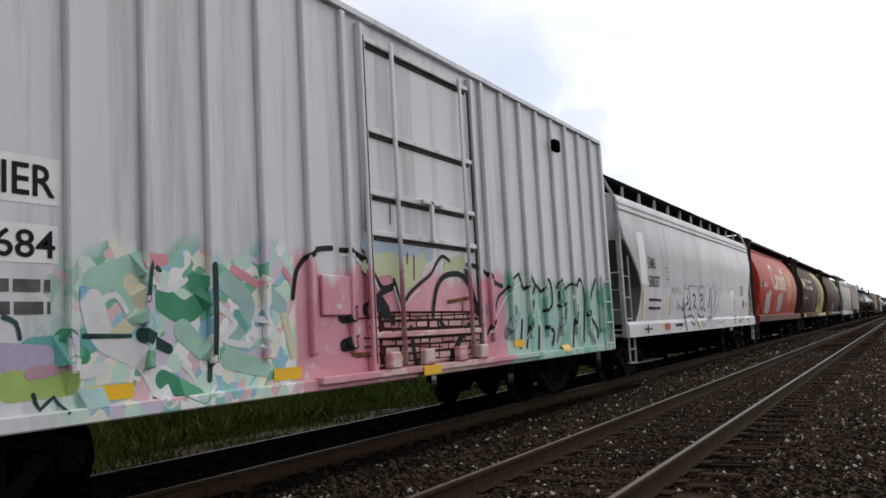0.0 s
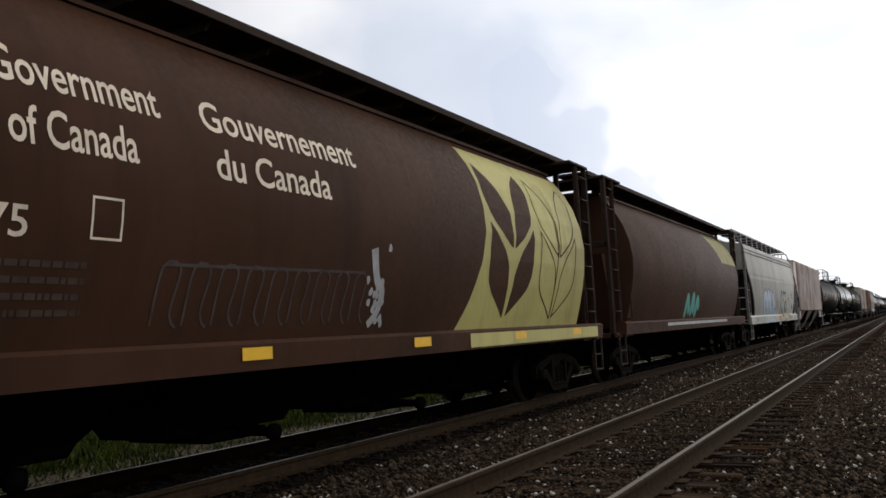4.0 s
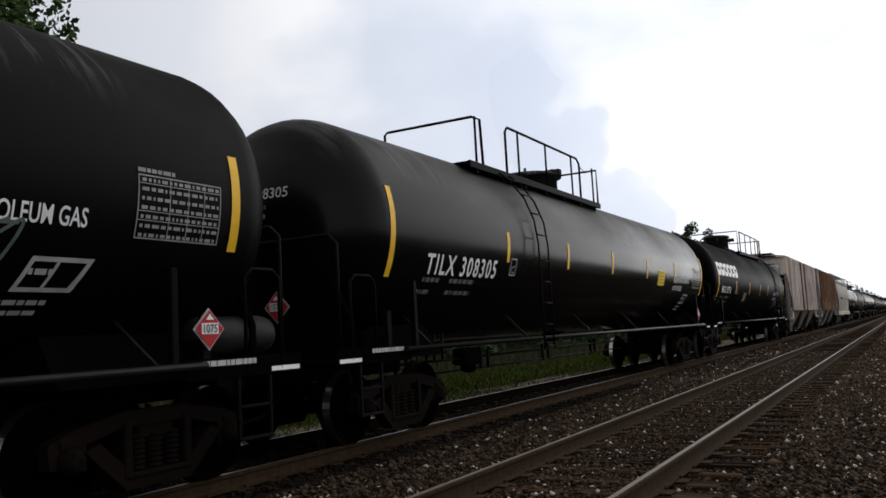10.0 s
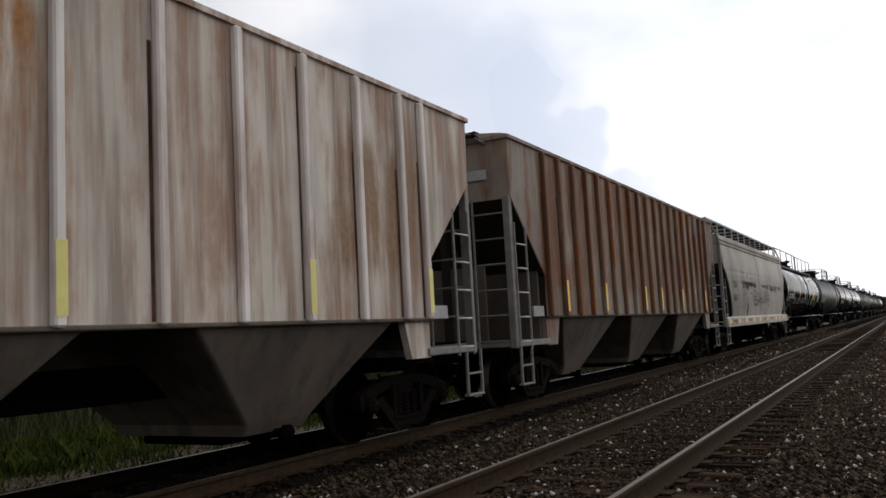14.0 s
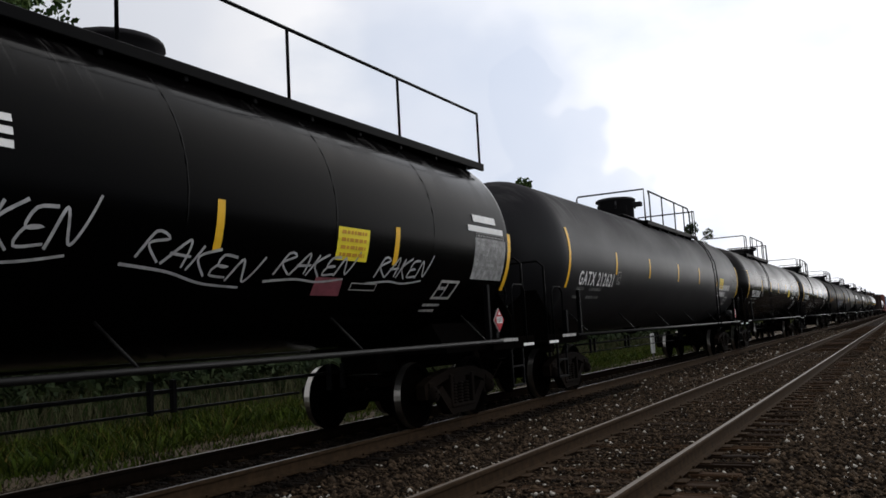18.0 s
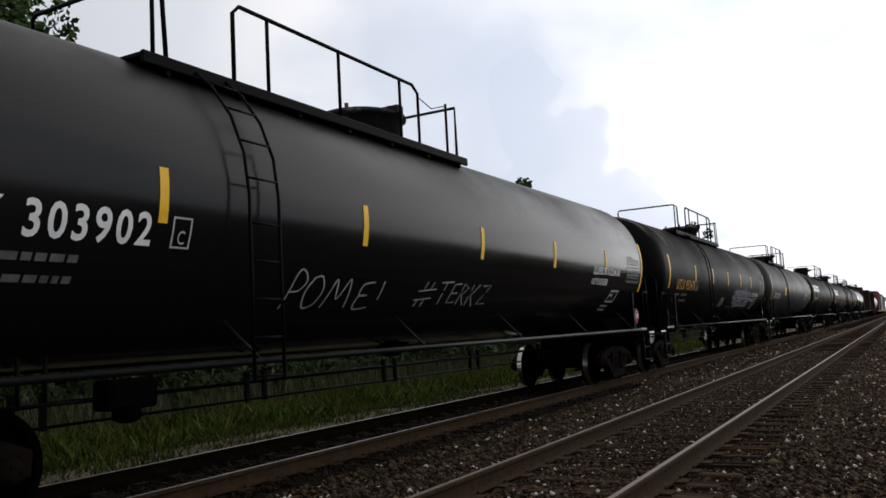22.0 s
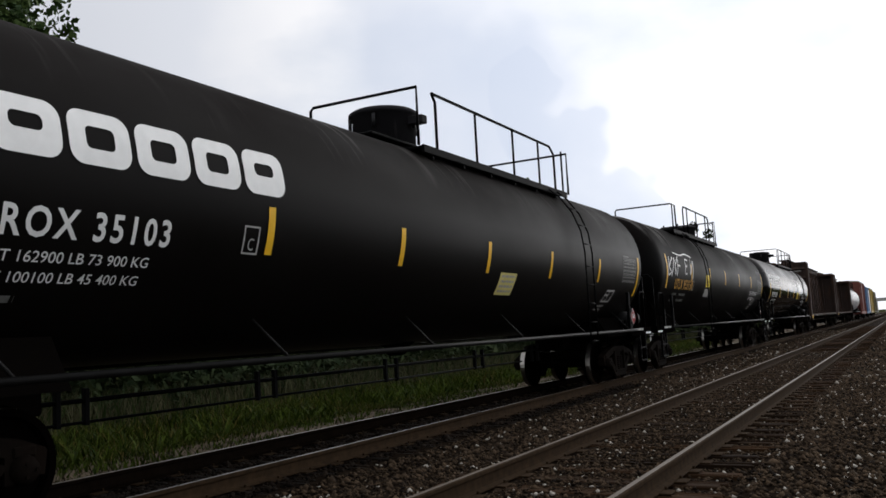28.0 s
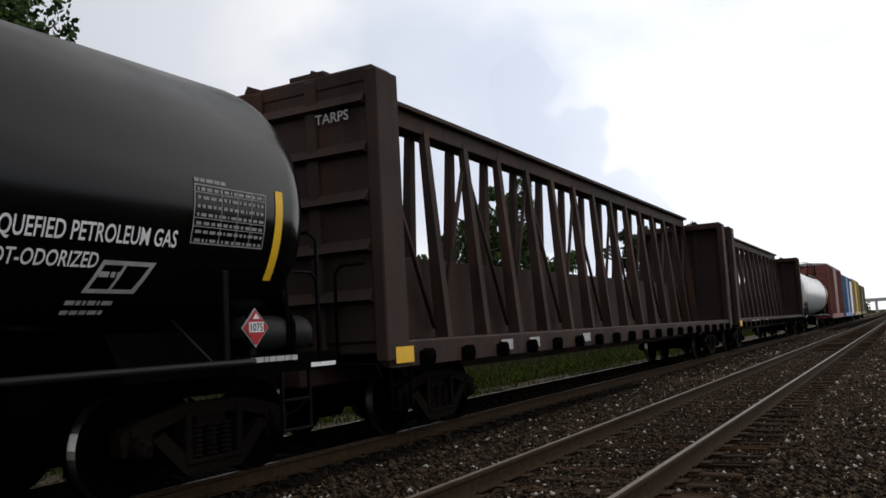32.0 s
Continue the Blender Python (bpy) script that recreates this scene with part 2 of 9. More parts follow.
        bm.from_mesh(me)
        bpy.data.objects.remove(tmp)
        bpy.data.curves.remove(cu)
        bpy.data.meshes.remove(me)
        xs, ys = [v.co.x for v in bm.verts], [v.co.y for v in bm.verts]
        if not xs:
            return self
        x0, x1, top = min(xs), max(xs), max(0.66, max(ys))
        sy = height / top
        sx = width / (x1 - x0) if width else sy
        for v in bm.verts:
            v.co = (a + (v.co.x - x0) * sx, b + v.co.y * sy, 0)
        cuts = int(height / 0.1)
        for k in range(1, cuts + 1):
            bmesh.ops.bisect_plane(bm, geom=bm.verts[:] + bm.edges[:] + bm.faces[:], plane_co=(0, b + height * k / (cuts + 1), 0), plane_no=(0, 1, 0))
        base = len(self.v)
        bm.verts.index_update()
        self.v += [self.place(v.co.x, v.co.y, self.lift) for v in bm.verts]
        self.f += [tuple(base + v.index for v in f.verts) for f in bm.faces]
        bm.free()
        return self

    def bars(self, a0, a1, b, h, rnd, gap=0.35):
        """Small writing that cannot be read: a row of short bars."""
        a = a0
        while a < a1:
            w = rnd.uniform(0.6, 2.6) * h
            self.rect(a, min(a + w, a1), b, b + h, 1)
            a += w + gap * h
        return self

    def ring(self, a0, a1, b0, b1, w, r, open_foot=False):
        """A rounded block with a hole in it; with an open foot the lower middle is left out."""
        self.cuts.append((len(self.v), len(self.f)))

        def loop(a0, a1, b0, b1, r):
            pts = []
            for ca, cb, t0 in ((a1 - r, b0 + r, -90), (a1 - r, b1 - r, 0), (a0 + r, b1 - r, 90), (a0 + r, b0 + r, 180)):
                if t0 == 0 or t0 == 180:
                    side = (b1 - b0 - 2 * r) * (1 if t0 == 0 else -1)
                    pts += [(ca + (r if t0 == 0 else -r), cb - side * (1 - q / 3)) for q in (1, 2)]
                pts += [(ca + r * math.cos(radians(t0 + 18 * q)), cb + r * math.sin(radians(t0 + 18 * q))) for q in range(6)]
            return pts

        out, hole = loop(a0, a1, b0, b1, r), loop(a0 + w * 1.15, a1 - w * 1.15, b0 + (b1 - b0) * (.42 if open_foot else 0) + (0 if open_foot else w), b1 - w, .05)
        b, n = len(self.v), len(out)
        for pts in (out, hole):
            self.v += [self.place(p[0], p[1], self.lift) for p in pts]
        self.f += [(b + i, b + (i + 1) % n, b + n + (i + 1) % n, b + n + i) for i in range(n)]
        return self

    def put(self, name, material, parent, label=""):
        me = bpy.data.meshes.new(name)
        me.from_pydata(self.v, [], self.f)
        me.materials.append(material)
        ob = part(name, me, material, parent, label)
        if name in FINE_PRINT:
            tagged(ob, kind="stuff")
        return ob

    def put_each(self, name, material, parent, label=""):
        """Every shape as a part of its own."""
        for (v0, f0), (v1, f1) in zip(self.cuts, self.cuts[1:] + [(len(self.v), len(self.f))]):
            me = bpy.data.meshes.new(name)
            me.from_pydata(self.v[v0:v1], [], [tuple(q - v0 for q in f) for f in self.f[f0:f1]])
            me.materials.append(material)
            part(name, me, material, parent, label)


# ---- materials ----
def shader(name):
    m = bpy.data.materials.new(name)
    m.use_nodes = True
    n = m.node_tree.nodes
    return m, n, m.node_tree.links, n["Principled BSDF"]


def noise_of(n, l, scale, stretch=(1, 1, 1), detail=4.0, coords="Object", rough=0.55):
    co, mp, tx = n.new("ShaderNodeTexCoord"), n.new("ShaderNodeMapping"), n.new("ShaderNodeTexNoise")
    mp.inputs["Scale"].default_value = stretch
    tx.inputs["Scale"].default_value, tx.inputs["Detail"].default_value = scale, detail
    tx.inputs["Roughness"].default_value = rough
    l.new(co.outputs[coords], mp.inputs[0])
    l.new(mp.outputs[0], tx.inputs["Vector"])
    return tx.outputs["Fac"]


def ramp_of(n, l, fac, lo, hi, v0=0.0, v1=1.0):
    r = n.new("ShaderNodeMapRange")
    r.inputs[1].default_value, r.inputs[2].default_value, r.inputs[3].default_value, r.inputs[4].default_value = lo, hi, v0, v1
    l.new(fac, r.inputs[0])
    return r.outputs[0]


def mix_of(n, l, fac, a, b, blend="MIX"):
    m = n.new("ShaderNodeMix")
    m.data_type, m.blend_type = "RGBA", blend
    for socket, value in ((0, fac), (6, a), (7, b)):
        if isinstance(value, (int, float)):
            m.inputs[socket].default_value = value
        elif isinstance(value, tuple):
            m.inputs[socket].default_value = (*value, 1) if len(value) == 3 else value
        else:
            l.new(value, m.inputs[socket])
    return m.outputs[2]


def times(n, l, a, b):
    m = n.new("ShaderNodeMath")
    m.operation = "MULTIPLY"
    for k, v in enumerate((a, b)):
        if isinstance(v, (int, float)):
            m.inputs[k].default_value = v
        else:
            l.new(v, m.inputs[k])
    return m.outputs[0]


def relief(n, l, bsdf, fac, strength, distance):
    b = n.new("ShaderNodeBump")
    b.inputs["Strength"].default_value, b.inputs["Distance"].default_value = strength, distance
    l.new(fac, b.inputs["Height"])
    l.new(b.outputs[0], bsdf.inputs["Normal"])


def paint(name, colour, rough=0.45, dirt=(0.08, 0.065, 0.05), dirty=0.4, streak=0.3, rust=0.0, rust_colour=(0.19, 0.075, 0.03), seed=0.0, chips=0.0, metal=0.0, stains=(), gloss=None):
    """Weathered paint on steel: blotches, run-down streaks, rust, and a little grain."""
    m, n, l, bsdf = shader(name)
    big = noise_of(n, l, 0.55, (1, 1, 1), 5.0)
    fine = noise_of(n, l, 14.0, (1, 1, 1), 3.0)
    runs = noise_of(n, l, 1.0, (3.5, 3.5 + seed * 0.2, 0.22), 5.0, rough=0.6)
    col = mix_of(n, l, ramp_of(n, l, big, 0.3, 0.7, 0.0, 0.35), colour, tuple(c * 0.82 for c in colour))
    col = mix_of(n, l, times(n, l, ramp_of(n, l, big, 0.42, 0.75), dirty), col, dirt)
    if streak:
        col = mix_of(n, l, times(n, l, ramp_of(n, l, runs, 0.5 if streak < 0.8 else 0.44, 0.78 if streak < 0.8 else 0.60), streak), col, dirt)
    if rust:
        spots = noise_of(n, l, 0.9 + seed * 0.13, (1.4, 1.4, 0.5), 7.0, rough=0.62)
        lines = noise_of(n, l, 1.3, (3.0, 3.0 + seed * 0.3, 0.16), 6.0, rough=0.65)
        both = times(n, l, ramp_of(n, l, spots, 0.46, 0.58), ramp_of(n, l, lines, 0.40, 0.56))
        halo = times(n, l, ramp_of(n, l, spots, 0.38, 0.60), ramp_of(n, l, lines, 0.30, 0.60))
        col = mix_of(n, l, times(n, l, halo, rust * 0.5 if max(colour) > 0.45 else 0.0), col, tuple(min(1, c * k) for c, k in zip(rust_colour, (3.4, 3.2, 2.9))))
        tone = mix_of(n, l, ramp_of(n, l, fine, 0.3, 0.7), rust_colour, tuple(min(1, c * 2.0) for c in rust_colour))
        col = mix_of(n, l, times(n, l, both, rust), col, tone)
    if stains:
        co, sep = n.new("ShaderNodeTexCoord"), n.new("ShaderNodeSeparateXYZ")
        l.new(co.outputs["Object"], sep.inputs[0])
        ragged = noise_of(n, l, 1.1, (1.5, 2.2, 0.35), 7.0, rough=0.66)
        for a0, a1, z0, z1, soft, stain in stains:
            box = times(n, l, ramp_of(n, l, sep.outputs["Y"], a0, a0 + soft), ramp_of(n, l, sep.outputs["Y"], a1 - soft, a1, 1.0, 0.0))
            box = times(n, l, box, times(n, l, ramp_of(n, l, sep.outputs["Z"], z0, z0 + soft), ramp_of(n, l, sep.outputs["Z"], z1 - soft, z1, 1.0, 0.0)))
            edge = n.new("ShaderNodeMath")
            edge.operation = "MULTIPLY_ADD"
            edge.inputs[1].default_value = 0.36
            l.new(box, edge.inputs[0])
            l.new(ragged, edge.inputs[2])
            tone = mix_of(n, l, ramp_of(n, l, fine, 0.3, 0.7), stain, tuple(c * 1.7 for c in stain))
            col = mix_of(n, l, times(n, l, ramp_of(n, l, edge.outputs[0], 0.76, 0.94, 0.0, 0.92), box), col, tone)
    if chips:
        fleck = noise_of(n, l, 5.0, (1, 1, 0.6), 8.0, rough=0.7)
        col = mix_of(n, l, times(n, l, ramp_of(n, l, fleck, 0.62, 0.66), chips), col, (0.13, 0.07, 0.045))
    l.new(col, bsdf.inputs["Base Color"])
    l.new(ramp_of(n, l, fine, 0.3, 0.7, max(0.05, rough - 0.08), min(1, rough + 0.12)), bsdf.inputs["Roughness"])
    bsdf.inputs["Metallic"].default_value = metal
    bsdf.inputs["Specular IOR Level"].default_value = gloss if gloss is not None else 0.0 if max(colour) < 0.015 else 0.05 if max(colour) < 0.1 else 0.22
    relief(n, l, bsdf, fine, 0.12, 0.004)
    return m


def plain(name, colour, rough=0.6, metal=0.0, vary=0.25, scale=6.0, shine=None):
    m, n, l, bsdf = shader(name)
    f = noise_of(n, l, scale, (1, 1, 1), 5.0)
    l.new(mix_of(n, l, ramp_of(n, l, f, 0.3, 0.7), tuple(c * (1 - vary) for c in colour), tuple(min(1, c * (1 + vary)) for c in colour)), bsdf.inputs["Base Color"])
    bsdf.inputs["Roughness"].default_value, bsdf.inputs["Metallic"].default_value = rough, metal
    bsdf.inputs["Specular IOR Level"].default_value = shine if shine is not None else 0.0 if max(colour) < 0.015 else 0.05 if max(colour) < 0.15 else 0.25
    relief(n, l, bsdf, f, 0.15, 0.004)
    return m


def tank_paint(name, colour, rough, dust, seed, gloss=0.3, drips=0.0):
    """Black tank paint: brown dust on the upper curve, pale spill runs down from the top."""
    m, n, l, bsdf = shader(name)
    big = noise_of(n, l, 0.7, (1, 0.6, 1), 5.0)
    fine = noise_of(n, l, 22.0, (1, 1, 1), 3.0)
    col = mix_of(n, l, ramp_of(n, l, big, 0.35, 0.7, 0.0, 0.5), colour, tuple(c * 1.6 + 0.001 for c in colour))
    co, sep = n.new("ShaderNodeTexCoord"), n.new("ShaderNodeSeparateXYZ")
    l.new(co.outputs["Object"], sep.inputs[0])
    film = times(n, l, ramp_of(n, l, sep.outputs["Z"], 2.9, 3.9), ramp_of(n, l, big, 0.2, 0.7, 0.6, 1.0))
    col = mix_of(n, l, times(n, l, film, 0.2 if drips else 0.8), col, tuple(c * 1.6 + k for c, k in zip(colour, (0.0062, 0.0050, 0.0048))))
    top = ramp_of(n, l, sep.outputs["Z"], 3.3, 4.2)
    runs = noise_of(n, l, 1.0, (0.5, 4.2 + seed * 0.5, 0.5), 6.0, rough=0.68)
    spill = noise_of(n, l, 0.45 + 0.05 * seed, (0.3, 1, 0.3), 2.0)
    mask = times(n, l, times(n, l, top, ramp_of(n, l, runs, 0.53, 0.66)), ramp_of(n, l, spill, 0.45, 0.62))
    col = mix_of(n, l, times(n, l, mask, dust), col, (0.26, 0.25, 0.24))
    l.new(col, bsdf.inputs["Base Color"])
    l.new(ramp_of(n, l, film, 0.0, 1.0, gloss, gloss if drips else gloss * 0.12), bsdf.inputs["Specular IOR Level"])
    dull = n.new("ShaderNodeMath")
    dull.operation = "MULTIPLY_ADD"
    dull.inputs[1].default_value = 0.35
    l.new(film, dull.inputs[0])
    l.new(ramp_of(n, l, big, 0.3, 0.7, rough, rough + 0.10), dull.inputs[2])
    shine = dull.outputs[0]
    if drips:
        # spilt oil that has run down in tongues and stays wet
        tongue = noise_of(n, l, 1.0, (0.25, 2.4, 0.25), 5.0, rough=0.6)
        a = n.new("ShaderNodeMath")
        a.operation = "MULTIPLY_ADD"
        a.inputs[1].default_value = 2.6
        l.new(tongue, a.inputs[0])
        l.new(sep.outputs["Z"], a.inputs[2])
        wet = ramp_of(n, l, a.outputs[0], 4.75, 4.85)
        mix = n.new("ShaderNodeMix")
        for k, v in ((2, 0.24), (3, rough)):
            mix.inputs[k].default_value = v
        l.new(wet, mix.inputs[0])
        shine = mix.outputs[0]
    l.new(shine, bsdf.inputs["Roughness"])
    relief(n, l, bsdf, fine, 0.02, 0.002)
    return m


def by_piece(name, dark, light, rough=0.9, bright=None, share=0.06, per="island"):
    """A material that varies from piece to piece."""
    m, n, l, bsdf = shader(name)
    if per == "island":
        r = n.new("ShaderNodeNewGeometry").outputs["Random Per Island"]
    else:
        r = n.new("ShaderNodeObjectInfo").outputs["Random"]
    col = mix_of(n, l, r, dark, light)
    f = noise_of(n, l, 30.0, (1, 1, 1), 4.0)
    col = mix_of(n, l, ramp_of(n, l, f, 0.3, 0.75, 0.0, 0.45), col, tuple(c * 0.5 for c in dark))
    if bright:
        w = n.new("ShaderNodeMath")
        w.operation = "GREATER_THAN"
        w.inputs[1].default_value = 1 - share
        l.new(r, w.inputs[0])
        col = mix_of(n, l, w.outputs[0], col, bright)
    l.new(col, bsdf.inputs["Base Color"])
    bsdf.inputs["Roughness"].default_value = rough
    bsdf.inputs["Specular IOR Level"].default_value = 0.08
    return m


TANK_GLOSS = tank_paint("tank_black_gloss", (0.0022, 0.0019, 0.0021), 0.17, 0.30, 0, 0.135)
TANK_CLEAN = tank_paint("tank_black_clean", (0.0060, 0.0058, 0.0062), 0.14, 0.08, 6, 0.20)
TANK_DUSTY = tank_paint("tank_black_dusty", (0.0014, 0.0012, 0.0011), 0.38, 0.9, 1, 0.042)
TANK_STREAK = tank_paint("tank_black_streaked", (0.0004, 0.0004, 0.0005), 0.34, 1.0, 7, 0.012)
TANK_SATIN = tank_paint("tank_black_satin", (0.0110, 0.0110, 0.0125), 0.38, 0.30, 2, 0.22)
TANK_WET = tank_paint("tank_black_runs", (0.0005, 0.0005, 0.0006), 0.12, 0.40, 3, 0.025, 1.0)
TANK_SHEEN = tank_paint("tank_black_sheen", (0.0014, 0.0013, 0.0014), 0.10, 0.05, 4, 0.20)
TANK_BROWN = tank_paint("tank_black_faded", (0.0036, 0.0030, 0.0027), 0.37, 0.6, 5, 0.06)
DIMNOTE = plain("dim_olive_notice", (0.095, 0.088, 0.024), 0.5, 0.0, 0.3)
TANK_PALE = paint("tank_pale_grey", (0.55, 0.55, 0.56), 0.3, dirty=0.3, streak=0.3)
GREY_HOPPER = paint("hopper_light_grey", (0.62, 0.62, 0.65), 0.42, dirt=(0.30, 0.28, 0.26), dirty=0.35, streak=0.35, rust=0.15, stains=((9.5, 16.8, 4.1, 5.2, 0.4, (0.25, 0.15, 0.10)),))
TAN_HOPPER = paint("hopper_warm_grey", (0.41, 0.40, 0.355), 0.5, dirt=(0.17, 0.15, 0.125), dirty=0.45, streak=0.4, rust=0.08)
OLD_HOPPER = paint("hopper_old_grey", (0.385, 0.352, 0.305), 0.6, dirt=(0.13, 0.105, 0.088), dirty=0.55, streak=0.55, rust=0.12, chips=0.45, stains=((14.6, 15.7, 2.8, 3.9, 0.4, (0.26, 0.10, 0.075)),))
RED_HOPPER = paint("hopper_red", (0.47, 0.036, 0.019), 0.48, dirt=(0.12, 0.020, 0.011), dirty=0.55, streak=0.45, gloss=0.14, stains=((9.2, 15.6, 1.3, 1.95, 0.3, (0.15, 0.035, 0.018)), (10.9, 15.5, 2.0, 3.4, 0.6, (0.36, 0.055, 0.020))))
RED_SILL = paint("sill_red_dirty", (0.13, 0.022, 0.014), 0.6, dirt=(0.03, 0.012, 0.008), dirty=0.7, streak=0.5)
BROWN_HOPPER = paint("hopper_brown", (0.062, 0.029, 0.0165), 0.55, dirt=(0.020, 0.0105, 0.0064), dirty=0.5, streak=0.4, gloss=0.045)
RUSTY_WHITE = paint("hopper_white_rusted", (0.84, 0.775, 0.735), 0.6, dirt=(0.33, 0.22, 0.175), dirty=0.35, streak=0.75, rust=0.95, rust_colour=(0.150, 0.062, 0.030), seed=0.0, stains=((1.0, 9.5, 2.9, 5.4, 1.2, (0.17, 0.075, 0.036)), (3.5, 8.0, 1.0, 3.4, 0.9, (0.24, 0.13, 0.075)), (10.3, 12.2, 2.4, 4.9, 0.7, (0.20, 0.10, 0.055))))
RUSTY_BUFF = paint("hopper_buff_rusted", (0.58, 0.525, 0.455), 0.62, dirt=(0.21, 0.165, 0.13), dirty=0.5, streak=0.8, rust=0.5, rust_colour=(0.13, 0.05, 0.018), seed=1.0, stains=((0.9, 3.2, 2.8, 5.2, 0.8, (0.26, 0.15, 0.030)), (6.6, 11.6, 1.7, 4.7, 0.9, (0.21, 0.083, 0.018)), (7.2, 10.6, 1.6, 3.9, 0.5, (0.18, 0.062, 0.014)), (13.0, 17.0, 1.2, 4.4, 1.0, (0.16, 0.09, 0.045))))
RUST_BROWN = paint("hopper_rust_brown", (0.25, 0.205, 0.17), 0.68, dirt=(0.10, 0.06, 0.04), dirty=0.65, streak=0.65, rust=0.9, rust_colour=(0.10, 0.036, 0.014), seed=2.0, stains=((14.6, 17.8, 1.9, 5.6, 0.7, (0.060, 0.022, 0.012)), (1.0, 13.5, 1.2, 5.4, 0.9, (0.10, 0.038, 0.014))))
BOX_GREY = paint("boxcar_grey", (0.66, 0.655, 0.67), 0.5, dirt=(0.24, 0.22, 0.21), dirty=0.4, streak=0.45)
BEAM_BROWN = paint("flatcar_brown", (0.048, 0.034, 0.029), 0.65, dirt=(0.012, 0.0085, 0.007), dirty=0.6, streak=0.5, rust=0.35, rust_colour=(0.062, 0.027, 0.015))
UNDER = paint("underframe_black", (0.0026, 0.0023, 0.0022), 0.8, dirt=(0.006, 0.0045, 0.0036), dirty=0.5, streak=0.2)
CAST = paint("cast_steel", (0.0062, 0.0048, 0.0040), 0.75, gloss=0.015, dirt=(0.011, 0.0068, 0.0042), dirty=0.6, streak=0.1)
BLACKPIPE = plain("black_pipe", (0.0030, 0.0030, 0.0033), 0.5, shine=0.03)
HANDRAIL = plain("worn_handrail_steel", (0.0075, 0.0072, 0.007), 0.45, shine=0.10)
AIRGREY = plain("dusty_grey_cylinder", (0.017, 0.017, 0.0175), 0.5, shine=0.12)
GREYPIPE = plain("grey_painted_steel", (0.34, 0.33, 0.315), 0.55)
DARKPIPE = plain("brown_painted_steel", (0.036, 0.023, 0.017), 0.65)
GRATING = plain("galvanised_grating", (0.20, 0.20, 0.20), 0.5, 0.4)
TREAD = plain("bright_steel", (0.42, 0.40, 0.37), 0.30, 1.0, 0.2)
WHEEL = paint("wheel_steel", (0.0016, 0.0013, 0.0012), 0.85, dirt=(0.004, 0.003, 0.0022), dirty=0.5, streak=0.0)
YELLOW = plain("yellow_reflector", (0.78, 0.45, 0.02), 0.4, 0.0, 0.06)
LEMON = plain("yellow_notice", (0.80, 0.66, 0.03), 0.45, 0.0, 0.05)
CREAM = plain("cream_yellow_paint", (0.66, 0.58, 0.20), 0.5, 0.0, 0.1)
GOLD = plain("faded_gold_paint", (0.56, 0.29, 0.085), 0.55, 0.0, 0.15)
LOGO_WHITE = plain("sign_white", (0.84, 0.84, 0.83), 0.45, 0.0, 0.05)
WHITE = plain("white_lettering", (0.74, 0.74, 0.73), 0.5, 0.0, 0.08)
DULLWHITE = plain("worn_white_lettering", (0.38, 0.37, 0.36), 0.6, 0.0, 0.2)
BEIGE = plain("beige_lettering", (0.72, 0.60, 0.46), 0.6, 0.0, 0.15)
AMBER = plain("amber_lettering", (0.55, 0.28, 0.025), 0.5, 0.0, 0.12)
INK = plain("black_lettering", (0.018, 0.018, 0.02), 0.6, 0.0, 0.2)
FADEINK = plain("faded_black_lettering", (0.10, 0.095, 0.09), 0.7, 0.0, 0.3)
PATCH = plain("grey_paint_patch", (0.30, 0.29, 0.28), 0.6, 0.0, 0.15)
SIGNRED = plain("red_placard", (0.36, 0.008, 0.014), 0.5, 0.0, 0.06)
LADDER_GREY = plain("worn_grey_steel", (0.17, 0.155, 0.14), 0.65)
DIMWHITE = plain("dim_stencil_white", (0.13, 0.13, 0.125), 0.65, 0.0, 0.35)
RUSTRIB = paint("rust_orange_rib", (0.22, 0.15, 0.10), 0.7, dirt=(0.10, 0.036, 0.012), dirty=0.7, streak=0.85, rust=1.0, rust_colour=(0.14, 0.045, 0.012), seed=1.0)
RIB_WHITE = paint("rib_worn_white", (0.76, 0.70, 0.66), 0.6, dirt=(0.22, 0.16, 0.13), dirty=0.4, streak=0.5, rust=0.4, rust_colour=(0.12, 0.055, 0.03))


# ---- ground, ballast and the two tracks ----
SOIL = plain("dry_soil", (0.062, 0.047, 0.031), 0.95, 0.0, 0.45, 1.4)
STONE = by_piece("ballast_stone", (0.0060, 0.0040, 0.0026), (0.106, 0.0720, 0.0450), 0.95, (0.40, 0.37, 0.325), 0.030)
# Far track stones and sleepers: the train's shade is put into their colour.
STONE_SHADED = by_piece("shaded_ballast_stone", (0.0030, 0.0022, 0.0017), (0.026, 0.0185, 0.0130), 0.95)
TIE_SHADED = by_piece("shaded_sleeper_wood", (0.004, 0.0028, 0.0018), (0.014, 0.0085, 0.0050), 0.95, per="object")
FILL = plain("ballast_fill", (0.0130, 0.0095, 0.0070), 0.95, 0.0, 0.6, 9.0)
TIE = by_piece("sleeper_wood", (0.013, 0.0076, 0.0043), (0.050, 0.0265, 0.0125), 0.95, per="object")
TIE_FAR = by_piece("sleeper_wood_far", (0.008, 0.0055, 0.004), (0.03, 0.019, 0.012), 0.95)
RAIL_SIDE = plain("rail_rust", (0.031, 0.0192, 0.0104), 0.9, 0.0, 0.3, 12.0)
# Back rail of the far track, coloured dark for shade under the train.
RAIL_SHADED = plain("rail_shaded", (0.0075, 0.0052, 0.0038), 0.9, 0.0, 0.3, 12.0)
RAIL_TOP = plain("rail_polished", (0.13, 0.108, 0.088), 0.5, 0.35, 0.15, 3.0)
